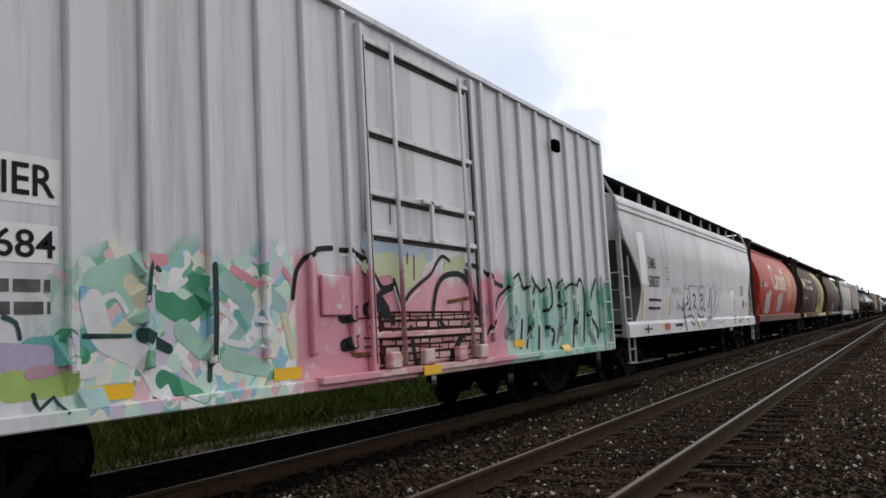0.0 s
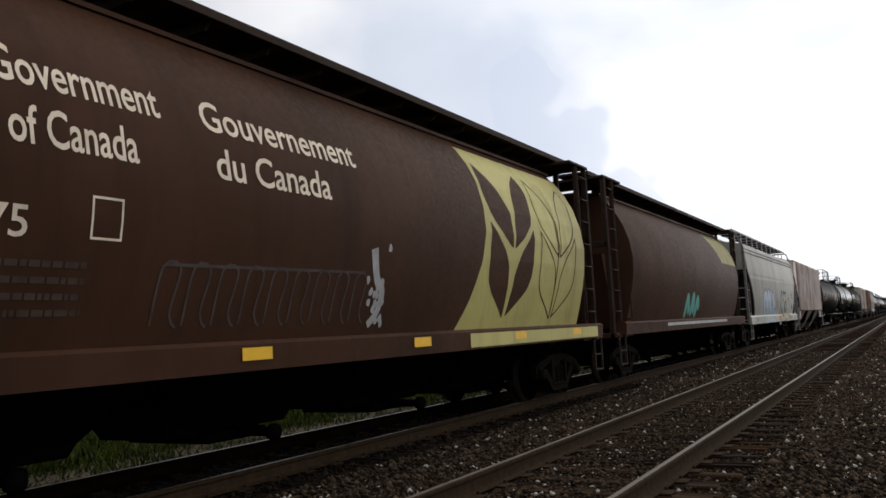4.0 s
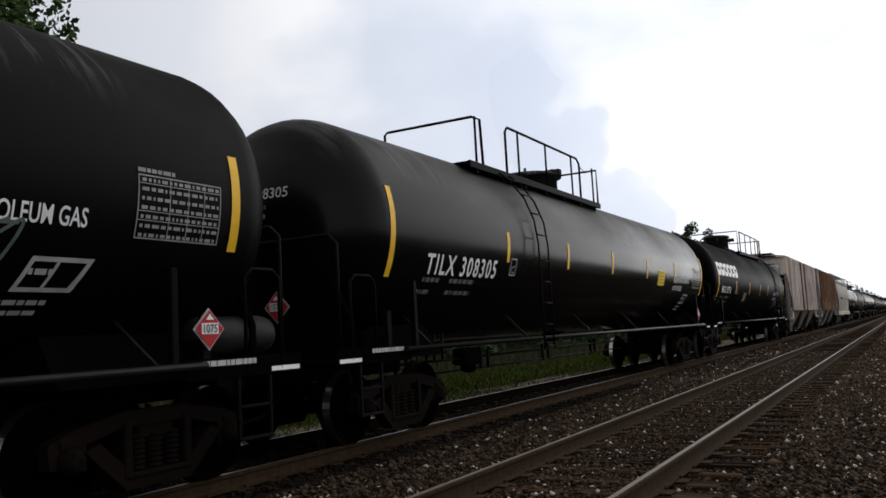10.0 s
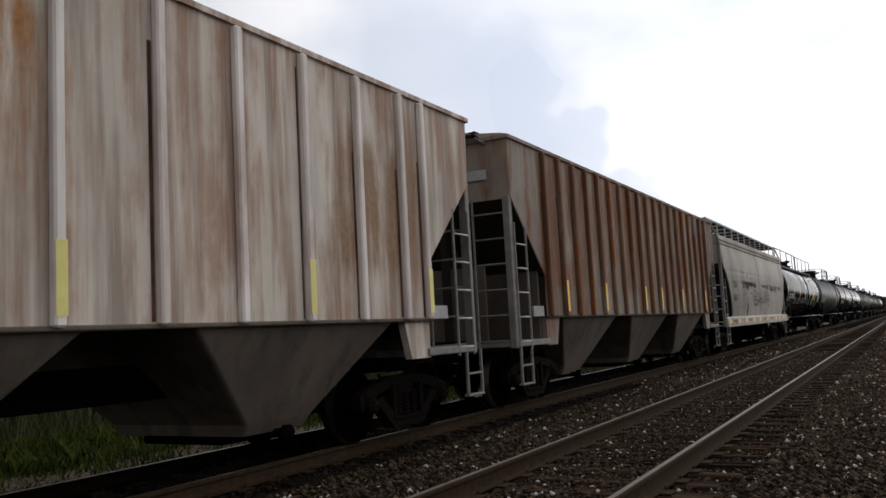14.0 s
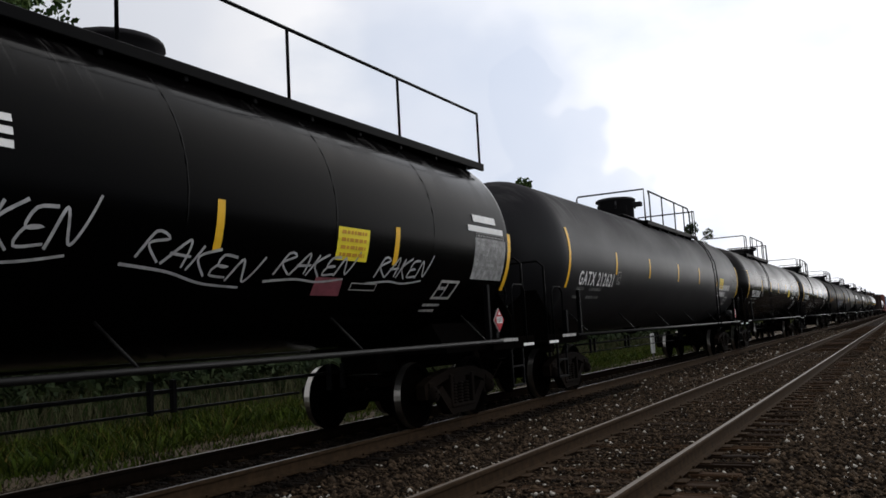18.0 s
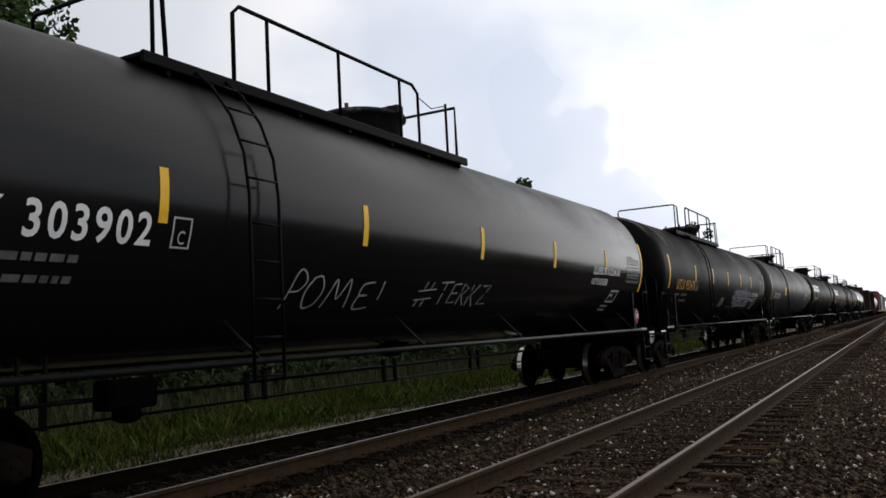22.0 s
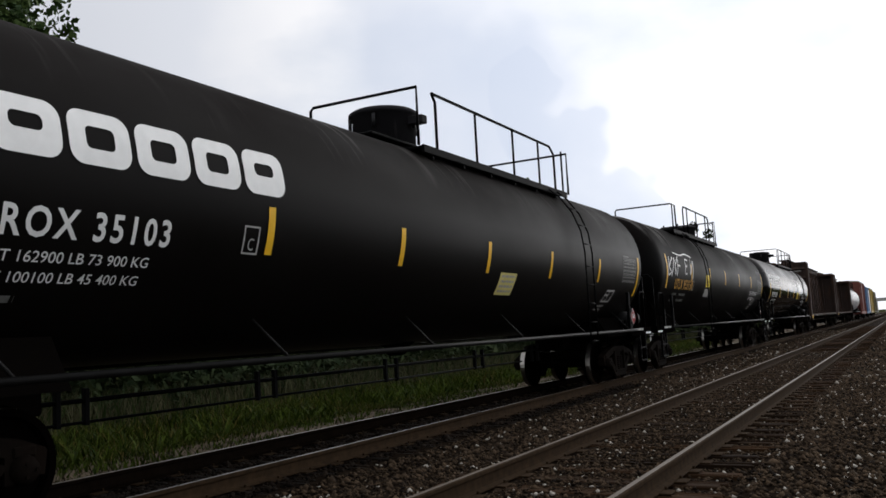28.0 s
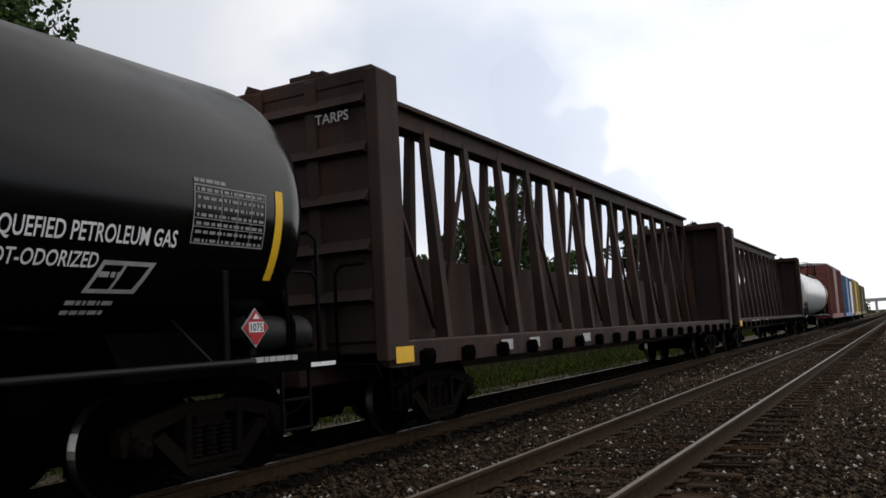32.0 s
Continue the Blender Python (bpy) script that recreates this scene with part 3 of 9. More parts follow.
RAIL_WORN = plain("rail_worn", (0.13, 0.112, 0.095), 0.42, 0.8, 0.15, 3.0)
GRASS = by_piece("grass_blades", (0.006, 0.012, 0.0008), (0.072, 0.098, 0.0075), 0.8, (0.12, 0.09, 0.025), 0.10)
VERGE = by_piece("trodden_verge", (0.008, 0.006, 0.003), (0.040, 0.028, 0.012), 0.9, (0.02, 0.034, 0.004), 0.35)
STRAW = by_piece("dry_grass", (0.030, 0.032, 0.014), (0.120, 0.108, 0.058), 0.85, (0.02, 0.034, 0.008), 0.3)
WEED = by_piece("weed_leaves", (0.012, 0.026, 0.0016), (0.070, 0.100, 0.009), 0.75)
LEAF = by_piece("tree_leaves", (0.022, 0.048, 0.014), (0.085, 0.125, 0.035), 0.6)
LEAF_FAR = by_piece("far_tree_leaves", (0.016, 0.028, 0.012), (0.05, 0.068, 0.028), 0.8)
BARK = plain("bark", (0.07, 0.055, 0.042), 0.9, 0.0, 0.4, 8.0)
CONCRETE = plain("bridge_concrete", (0.48, 0.47, 0.45), 0.85, 0.0, 0.15, 0.6)


def field_material():
    m, n, l, bsdf = shader("grass_field")
    a, b = noise_of(n, l, 0.06, (1, 1, 1), 6.0), noise_of(n, l, 2.5, (1, 1, 1), 6.0)
    col = mix_of(n, l, ramp_of(n, l, a, 0.35, 0.65), (0.018, 0.027, 0.008), (0.048, 0.044, 0.018))
    col = mix_of(n, l, ramp_of(n, l, b, 0.35, 0.7, 0.0, 0.6), col, (0.022, 0.030, 0.010))
    l.new(col, bsdf.inputs["Base Color"])
    bsdf.inputs["Roughness"].default_value = 0.95
    bsdf.inputs["Specular IOR Level"].default_value = 0.0
    relief(n, l, bsdf, b, 0.5, 0.08)
    return m


ground = tagged(new("ground", Mesh().add([(-2500, -1500, -0.62), (2500, -1500, -0.62), (2500, 4000, -0.62), (-2500, 4000, -0.62)], [(0, 1, 2, 3)]).data("ground")),
                "wide flat field of rough green and straw grass", "ground", kind="structure")
ground.data.materials.append(field_material())

Y0, Y1 = -70.0, 720.0
FAR_R = XC + GAUGE / 2
rnd = random.Random(5)


def bed_height(x):
    """Height of the ballast across the line."""
    pts = [(-14, -0.60), (-10.6, -0.50), (-9.6, -0.43), (-8.9, -0.36), (-8.35, -0.25), (-5.6, -0.25), (-5.15, -0.31), (-4.95, -0.28), (-4.7, -0.20), (-4.2, -0.215), (-3.62, -0.205), (-3.45, -0.198), (-2.12, -0.198), (-1.95, -0.218), (-1.5, -0.222), (-1.2, -0.19), (-0.8, -0.24), (0.8, -0.42), (3.5, -0.55), (7, -0.60)]
    for (xa, za), (xb, zb) in zip(pts, pts[1:]):
        if x <= xb:
            return za + (zb - za) * (max(x, xa) - xa) / (xb - xa)
    return -0.6


def strip(name, xs, ys, material, label, category, wave=0.012, dz=0.0):
    vs, fs = [], []
    for y in ys:
        for x in xs:
            vs.append((x, y, bed_height(x) + dz + wave * noise.noise(Vector((x * 2.2, y * 2.2, 0.3)))))
    k = len(xs)
    for j in range(len(ys) - 1):
        for i in range(k - 1):
            fs.append((j * k + i, j * k + i + 1, (j + 1) * k + i + 1, (j + 1) * k + i))
    ob = new(name, Mesh().add(vs, fs, True).data(name))
    ob.data.materials.append(material)
    return tagged(ob, label, category, kind="structure")


cross = [-14, -12, -10.9, -10.3, -9.8, -9.3, -8.9, -8.6, -8.35, -7.7, -6.9, -6.2, -5.6, -5.3, -5.0, -4.7, -4.2, -3.6, -3.42, -2.7, -2.14, -1.95, -1.5, -1.2, -0.95, -0.6, -0.2, 0.4, 1.2, 2.4, 4.0, 6.0]
along = [-70, -40, -20, -10, -5] + [k * 0.5 for k in range(0, 90)] + [46, 50, 55, 62, 70, 80, 95, 120, 150, 200, 260, 340, 440, 640]
strip("ballast_bed", cross, along, FILL, "dark crushed stone bed under two tracks", "ballast")


# the pale strip of bare soil beyond the far rail
soil_x = [-13.6, -12.6, -11.8, -11.0, -10.3, -9.7, -9.25, -8.95]
strip("soil_strip", soil_x, along, SOIL, "pale bare soil along the edge of the ballast", "ground", 0.03, 0.022)


def scatter(name, count, spots, size, material, label, category, flat=0.75, seed=3):
    """Loose angular stones, every one a small cut block."""
    r = np.random.RandomState(seed)
    base = np.array([(1, 0, 0), (-1, 0, 0), (0, 1, 0), (0, -1, 0), (0, 0, 1), (0, 0, -1)], float)
    tri = np.array([(0, 2, 4), (2, 1, 4), (1, 3, 4), (3, 0, 4), (2, 0, 5), (1, 2, 5), (3, 1, 5), (0, 3, 5)])
    P = np.array(spots(r, count))
    n = len(P)
    V = base[None] * r.uniform(0.55, 1.25, (n, 6, 1)) + r.uniform(-0.28, 0.28, (n, 6, 3))
    V *= (size * r.lognormal(0, 0.32, n))[:, None, None]
    V[:, :, 2] *= flat
    a = r.uniform(0, 6.28, n)
    c, s = np.cos(a)[:, None], np.sin(a)[:, None]
    X = V[:, :, 0] * c - V[:, :, 1] * s
    Y = V[:, :, 0] * s + V[:, :, 1] * c
    V = np.stack([X, Y, V[:, :, 2]], 2) + P[:, None, :]
    F = (tri[None] + 6 * np.arange(n)[:, None, None]).reshape(-1, 3)
    me = bpy.data.meshes.new(name)
    me.vertices.add(6 * n)
    me.vertices.foreach_set("co", V.reshape(-1).astype(np.float32))
    me.loops.add(3 * len(F))
    me.loops.foreach_set("vertex_index", F.reshape(-1).astype(np.int32))
    me.polygons.add(len(F))
    me.polygons.foreach_set("loop_start", (3 * np.arange(len(F))).astype(np.int32))
    me.update(calc_edges=True)
    me.materials.append(material)
    return tagged(new(name, me), label, category, kind="stuff")


def stone_spots(x0, x1, ya, yb, skip, power):
    def spots(r, n):
        y = ya + (yb - ya) * r.uniform(0, 1, n) ** power
        x = r.uniform(x0, x1, n)
        keep = np.ones(n, bool)
        for a, b in skip:
            keep &= ~((x > a) & (x < b))
        x, y = x[keep], y[keep]
        z = np.array([bed_height(v) for v in x]) + r.uniform(-0.005, 0.02, len(x))
        return np.stack([x, y, z], 1)
    return spots


RAILS_AT = (NEAR_R, NEAR_R - GAUGE, FAR_R, FAR_R - GAUGE)
SKIP = [(x - 0.09, x + 0.09) for x in RAILS_AT]
TIES = [(-4.15, -1.42)]
scatter("ballast_stones", 80000, stone_spots(-5.6, 1.8, 1.0, 22, SKIP + TIES, 1.25), 0.0235, STONE, "loose dark crushed stones with a few white ones", "ballast")
scatter("ballast_stones", 40000, stone_spots(-4.2, -1.4, 2.0, 34, SKIP, 1.25), 0.0185, STONE, "dark crushed stones between wooden sleepers", "ballast", seed=8)
scatter("ballast_stones", 42000, stone_spots(-6.4, 1.2, 20, 75, SKIP + TIES, 1.5), 0.034, STONE, "loose dark crushed stones along the rails", "ballast", seed=4)
scatter("ballast_stones", 30000, stone_spots(-8.6, -5.75, 3, 60, SKIP, 1.2), 0.030, STONE_SHADED, "crushed stones between the far rails, darkened for the train's shade", "ballast", seed=6)


def rail_mesh(x, y0, y1, z):
    web = [(-0.070, -0.172), (0.070, -0.172), (0.070, -0.160), (0.016, -0.146), (0.010, -0.120), (0.009, -0.060), (0.014, -0.046), (0.036, -0.036),
           (0.037, -0.012), (0.032, -0.004), (0.022, -0.0015), (-0.022, -0.0015), (-0.032, -0.004), (-0.037, -0.012), (-0.036, -0.036), (-0.014, -0.046), (-0.009, -0.060), (-0.010, -0.120), (-0.016, -0.146), (-0.070, -0.160)]
    head = [(-0.023, -0.0013), (0.023, -0.0013), (0.021, 0.0), (-0.021, 0.0)]
    return (Mesh().prism([(x + a, z + b) for a, b in web], y0, y1, "y"), Mesh().prism([(x + a, z + b) for a, b in head], y0, y1, "y"))


def track(x_mid, z, top, label, near):
    base = tagged(new("railway_track"), label, "railway track", kind="structure")
    for s in (-1, 1):
        web, head = rail_mesh(x_mid + s * GAUGE / 2, Y0, Y1, z)
        rail = part("rail", web, RAIL_SHADED if near and s < 0 else RAIL_SIDE, base, "steel rail darkened for the train's shade" if near and s < 0 else "rusty brown steel rail")
        part("rail_head", head, top, rail, "bright worn running surface")
    r = random.Random(11 + near)
    shapes = []
    for k in range(6):
        # weathered timber: split lengthwise into uneven strips, the ends ragged
        w, me = r.uniform(0.100, 0.120), Mesh()
        cuts = [-w] + sorted(r.uniform(-0.8 * w, 0.8 * w) for _ in range(3)) + [w]
        for ya, yb in zip(cuts, cuts[1:]):
            me.box(-1.29 + r.uniform(-0.09, 0.04), 1.29 + r.uniform(-0.06, 0.08), ya, yb - 0.004, -0.17, r.uniform(-0.016, 0.003), min(0.012, (yb - ya) / 4))
        shapes.append(me.data("sleeper"))
        shapes[-1].materials.append(TIE_SHADED if near else TIE)
    rest, plates, spikes = Mesh(), Mesh(), Mesh()
    y, k = -2.0, 0
    while y < 300:
        if y > 2 and k < 150:
            ob = new("sleeper", shapes[r.randrange(6)])
            ob.parent = base
            ob.matrix_basis = pose(x_mid + r.uniform(-0.03, 0.03), y, z - 0.180, 0, 0, r.uniform(-1.2, 1.2))
            k += 1
        else:
            rest.box(x_mid - 1.3, x_mid + 1.3, y - 0.11, y + 0.11, z - 0.33, z - 0.182)
        if 2 < y < 60:
            for s in (-1, 1):
                xr = x_mid + s * GAUGE / 2
                plates.box(xr - 0.17, xr + 0.17, y - 0.09, y + 0.09, z - 0.179, z - 0.164, 0.004)
                for d in (-0.085, 0.085):
                    spikes.box(xr + d - 0.012, xr + d + 0.012, y + d - 0.012, y + d + 0.012, z - 0.164, z - 0.138, 0.003)
        y += 0.535 + r.uniform(-0.025, 0.025)
    tagged(part("sleepers_far_off", rest, TIE_FAR, base), kind="stuff")
    tagged(part("tie_plates", plates, RAIL_SIDE, base), kind="stuff")
    tagged(part("spikes", spikes, RAIL_SIDE, base), kind="stuff")
    return base


track(NEAR_R - GAUGE / 2, 0.0, RAIL_TOP, "empty railway track on wooden sleepers in dark ballast", 0)
track(XC, ZF, RAIL_WORN, "railway track that carries the passing freight train", 1)


# ---- plants ----
def blades(name, count, area, height, width, material, label, category, seed, lean=0.35, dens=None):
    r = np.random.RandomState(seed)
    x0, x1, y0, y1 = area
    x, y = r.uniform(x0, x1, count), y0 + (y1 - y0) * r.uniform(0, 1, count) ** 1.3
    if dens:
        keep = np.array([noise.noise(Vector((a * 0.5, b * 0.5, seed))) + r.uniform(-0.45, 0.45) > dens for a, b in zip(x, y)])
        x, y = x[keep], y[keep]
    n = len(x)
    z = np.array([bed_height(v) if v > -14 else -0.62 for v in x])
    h = height * r.uniform(0.45, 1.2, n)
    a = r.uniform(0, 6.28, n)
    w = width * r.uniform(0.6, 1.3, n)
    la, ln = r.uniform(0, 6.28, n), lean * h * r.uniform(0.2, 1.0, n)
    B = np.stack([x, y, z], 1)
    side = np.stack([np.cos(a) * w, np.sin(a) * w, 0 * a], 1)
    bend = np.stack([np.cos(la) * ln, np.sin(la) * ln, h], 1)
    half = bend * np.array([0.35, 0.35, 0.55])
    V = np.stack([B - side, B + side, B + half + side * 0.7, B + half - side * 0.7, B + bend], 1)
    me = bpy.data.meshes.new(name)
    idx = 5 * np.arange(n)
    quads = np.stack([idx, idx + 1, idx + 2, idx + 3], 1)
    tris = np.stack([idx + 3, idx + 2, idx + 4], 1)
    me.vertices.add(5 * n)
    me.vertices.foreach_set("co", V.reshape(-1).astype(np.float32))
    loops = np.concatenate([quads, tris], 1).reshape(-1)
    me.loops.add(len(loops))
    me.loops.foreach_set("vertex_index", loops.astype(np.int32))
    me.polygons.add(2 * n)
    start = np.stack([7 * np.arange(n), 7 * np.arange(n) + 4], 1).reshape(-1)
    me.polygons.foreach_set("loop_start", start.astype(np.int32))
    me.update(calc_edges=True)
    me.materials.append(material)
    return tagged(new(name, me), label, category, kind="stuff")


blades("grass", 70000, (-14.0, -11.2, 3, 60), 0.17, 0.009, GRASS, "short tangled green verge grass behind the track", "grass", 1, 1.3, -0.12)
blades("grass", 60000, (-17, -12.6, 3, 90), 0.40, 0.014, GRASS, "tall green grass in clumps behind the track", "grass", 2, 1.1, 0.02)
blades("dry_grass", 34000, (-30, -15, 6, 140), 0.95, 0.018, STRAW, "tall straw-coloured grass at the field's edge", "grass", 3, 0.7)
blades("dry_grass", 16000, (-12.8, -9.0, 3, 50), 0.13, 0.009, VERGE, "flattened dry grass at the edge of the ballast", "grass", 5, 2.2, 0.05)
blades("weeds", 16000, (-12.6, -9.9, 4, 50), 0.13, 0.018, WEED, "low broad-leaved weeds on the soil", "weeds", 4, 0.9, 0.15)
blades("weeds", 26000, (-15.5, -11.6, 4, 60), 0.34, 0.030, WEED, "knee-high leafy weeds in clumps", "weeds", 6, 1.3, 0.22)


def shrub_row(r, n):
    y = r.uniform(0, 130, n)
    x = r.uniform(-26, -19, n)
    top = 1.7 + 0.6 * np.sin(y * 0.37 + x * 0.5) + 0.4 * np.sin(y * 0.93) + 0.25 * np.sin(y * 2.3 + x)
    return np.stack([x, y, -0.6 + (top + 0.5) * r.uniform(0, 1, n) ** 0.75], 1)



def tree(x, y, height, spread, seed, leaves, size, label, leaf=None, low=0.25, twig=9):
    r = random.Random(seed)
    base = tagged(new("tree"), label, "tree")
    base.matrix_basis = pose(x, y, -0.62)
    wood = Mesh()
    wood.pipe([(0, 0, 0), (0.1, 0.05, height * 0.25), (-0.1, 0.1, height * 0.5), (0.05, 0, height * 0.82)], 0.03 * height * 0.6, 8)
    tips = []
    for k in range(twig * 2):
        t = r.uniform(low, 0.95)
        a = r.uniform(0, 6.28)
        reach = spread * (0.45 + 0.75 * math.sin(math.pi * min(1, (t - low) / (1.02 - low) * 0.8 + 0.15))) * r.uniform(0.6, 1.1)
        p0 = Vector((0, 0, height * t * 0.8))
        p2 = Vector((math.cos(a) * reach, math.sin(a) * reach, height * t + r.uniform(-0.02, 0.1) * height))
        p1 = (p0 + p2) / 2 + Vector((0, 0, 0.05 * height))
        wood.pipe([p0, p1, p2], 0.006 * height, 5)
        for q in range(4):
            u = r.uniform(0.35, 1.0)
            c = p0.lerp(p2, u) + Vector((r.gauss(0, 0.16), r.gauss(0, 0.16), r.gauss(0, 0.12))) * spread
            tips.append((c, spread * r.uniform(0.13, 0.27)))
    tips.append((Vector((0, 0, height * 0.97)), spread * 0.16))
    part("trunk", wood, BARK, base)
    rr = np.random.RandomState(seed)
    n = leaves
    pick = rr.randint(0, len(tips), n)
    C = np.array([tuple(tips[i][0]) for i in pick])
    R = np.array([tips[i][1] for i in pick])
    d = rr.normal(0, 1, (n, 3))
    d /= np.linalg.norm(d, axis=1)[:, None]
    C = C + d * (R * rr.uniform(0.3, 1.0, n) ** 0.5)[:, None]
    u = rr.normal(0, 1, (n, 3))
    u /= np.linalg.norm(u, axis=1)[:, None]
    w = np.cross(u, rr.normal(0, 1, (n, 3)))
    w /= np.linalg.norm(w, axis=1)[:, None]
    s = (size * rr.uniform(0.6, 1.3, n))[:, None]
    V = np.stack([C - u * s, C + w * s * 0.55, C + u * s, C - w * s * 0.55], 1)
    me = bpy.data.meshes.new("crown")
    me.vertices.add(4 * n)
    me.vertices.foreach_set("co", V.reshape(-1).astype(np.float32))
    me.loops.add(4 * n)
    me.loops.foreach_set("vertex_index", np.arange(4 * n, dtype=np.int32))
    me.polygons.add(n)
    me.polygons.foreach_set("loop_start", (4 * np.arange(n)).astype(np.int32))
    me.update(calc_edges=True)
    part("crown", me, leaf or LEAF, base)
    return base


tree(-25.0, 16.8, 14.3, 4.4, 3, 26000, 0.13, "tall broad-leaved tree with a loose green crown")
tree(-27.5, 10.0, 13.0, 3.8, 4, 10000, 0.16, "broad-leaved tree with a dense green crown")
tree(-32.0, 68.0, 14.6, 4.2, 5, 10000, 0.24, "young broad-leaved tree with gaps in its crown")
tree(-32.5, 61.0, 12.4, 3.6, 6, 8000, 0.24, "slender broad-leaved tree in the field")
tree(-33.0, 79.0, 12.8, 4.0, 7, 8000, 0.26, "slender broad-leaved tree in the field")
for i, (tx, ty, th) in enumerate([(-31, 115, 15.0), (-32, 126, 15.5), (-32, 138, 16.0), (-33, 150, 16.2)]):
    tree(tx, ty, th, 4.2, 20 + i, 9000, 0.26, "dark broad-leaved tree beyond the line", LEAF_FAR)

for i, (tx, ty, th) in enumerate([(-23.5, 13.5, 5.0), (-25.5, 18.5, 5.6), (-27.0, 23.5, 5.0)]):
    tree(tx, ty, th, 3.2, 40 + i, 7000, 0.13, "low spreading shrub under the trees", None, 0.06)


def woods(name, label, n, spots, seed, big=0.8):
    """A belt of woods as a mass of leafy scraps."""
    r = np.random.RandomState(seed)
    C = spots(r, n)
    u, w = r.normal(0, 1, (n, 3)), r.normal(0, 1, (n, 3))
    V = np.stack([C - u * big, C + w * big * 0.88, C + u * big], 1)
    me = bpy.data.meshes.new(name)
    me.vertices.add(3 * n)
    me.vertices.foreach_set("co", V.reshape(-1).astype(np.float32))
    me.loops.add(3 * n)
    me.loops.foreach_set("vertex_index", np.arange(3 * n, dtype=np.int32))
    me.polygons.add(n)
    me.polygons.foreach_set("loop_start", (3 * np.arange(n)).astype(np.int32))
    me.update(calc_edges=True)
    me.materials.append(LEAF_FAR)
    tagged(new(name, me), label, "woods", kind="stuff")


def belt(r, n, x, y):
    top = 8.5 + 3.5 * np.sin(x * 0.09) + 2.5 * np.sin(x * 0.31 + 1)
    return np.stack([x, y, -0.6 + top * r.uniform(0, 1, n) ** 0.7], 1)


def horizon(r, n):
    t = r.uniform(0, 1, n)
    x = -26 - 260 * t ** 1.5 + r.uniform(-6, 6, n)
    return belt(r, n, x, 330 + 330 * r.uniform(0, 1, n) - 180 * t)


# Out of view: a low hedge added to shape reflections and low light.
def unseen_hedge(r, n):
    y = r.uniform(-150, 260, n)
    p = belt(r, n, r.uniform(70, 90, n), y)
    p[:, 2] = -0.6 + (2.6 + 0.9 * np.sin(y * 0.13) + 0.6 * np.sin(y * 0.37)) * r.uniform(0, 1, n) ** 0.8
    return p


woods("far_woods", "dark green woods along the horizon", 26000, horizon, 9)
def field_edge(r, n):
    y = r.uniform(-60, 340, n)
    p = belt(r, n, r.uniform(-150, -95, n), y)
    p[:, 2] = -0.6 + (3.6 + 1.0 * np.sin(y * 0.11) + 0.6 * np.sin(y * 0.41)) * r.uniform(0, 1, n) ** 0.8
    return p


woods("shrubs", "low dark green shrubs along the field edge", 60000, shrub_row, 14, 0.13)
woods("far_woods", "low dark hedge across the field", 18000, field_edge, 12)
woods("woods", "unseen low hedge added on the near side for reflections", 20000, unseen_hedge, 10)

bridge = tagged(new("road_overpass"), "pale concrete road bridge over the line far away", "bridge")
bridge.matrix_basis = pose(0, 610, -0.62)
part("deck", Mesh().box(-70, 60, -5, 5, 7.0, 8.3, 0.05), CONCRETE, bridge)
part("parapet", Mesh().box(-70, 60, -5.2, -4.8, 8.3, 9.2, 0.05), CONCRETE, bridge)
for px in (-40, -17, 4, 26):
    part("pier", Mesh().box(px - 0.7, px + 0.7, -4, 4, 0, 7.0, 0.1), CONCRETE, bridge)

sign = tagged(new("trackside_sign"), "small white trackside board on a post", "sign")
sign.matrix_basis = pose(-10.4, 38.5, -0.45)
part("post", Mesh().rod((0, 0, 0), (0, 0, 0.95), 0.04, 8), GREYPIPE, sign)
part("board", Mesh().box(-0.03, 0.03, -0.26, 0.26, 0.25, 1.15, 0.01), WHITE, sign)


# ---- the train: every car is built with a as the length from its leading coupler, x towards the near track ----
CARS, WHEELSETS, SHARED = [], [], {}
SHIFT = Matrix.Translation


def car(name, label, category, u):
    ob = tagged(new(name), label, category, "cars of the freight train")
    CARS.append((ob, u))
    return ob


def shared(name, make):
    if name not in SHARED:
        SHARED[name] = make().data(name)
    return SHARED[name]


def make_wheelset():
    """Two wheels forced on one axle, turned as a single profile; the treads are worn bright."""
    half = [(0.690, 0.082), (0.691, 0.12), (0.735, 0.14), (0.736, 0.36), (0.690, 0.400), (0.691, 0.485), (0.712, 0.483), (0.726, 0.460), (0.806, 0.4555), (0.830, 0.454),
            (0.831, 0.447), (0.829, 0.396), (0.760, 0.38), (0.761, 0.15), (0.85, 0.13), (0.851, 0.085), (0.86, 0.082), (1.02, 0.082)]
    profile = [(-a, r) for a, r in half[::-1]] + half
    n = 40
    m = Mesh().turned(profile, "x", n=n, smooth=False)
    for q in range(len(profile) - 1):
        if min(profile[q][1], profile[q + 1][1]) > 0.452 and min(abs(profile[q][0]), abs(profile[q + 1][0])) > 0.725 and max(abs(profile[q][0]), abs(profile[q + 1][0])) < 0.8305:
            m.m[q * n:(q + 1) * n] = [1] * n
    return m


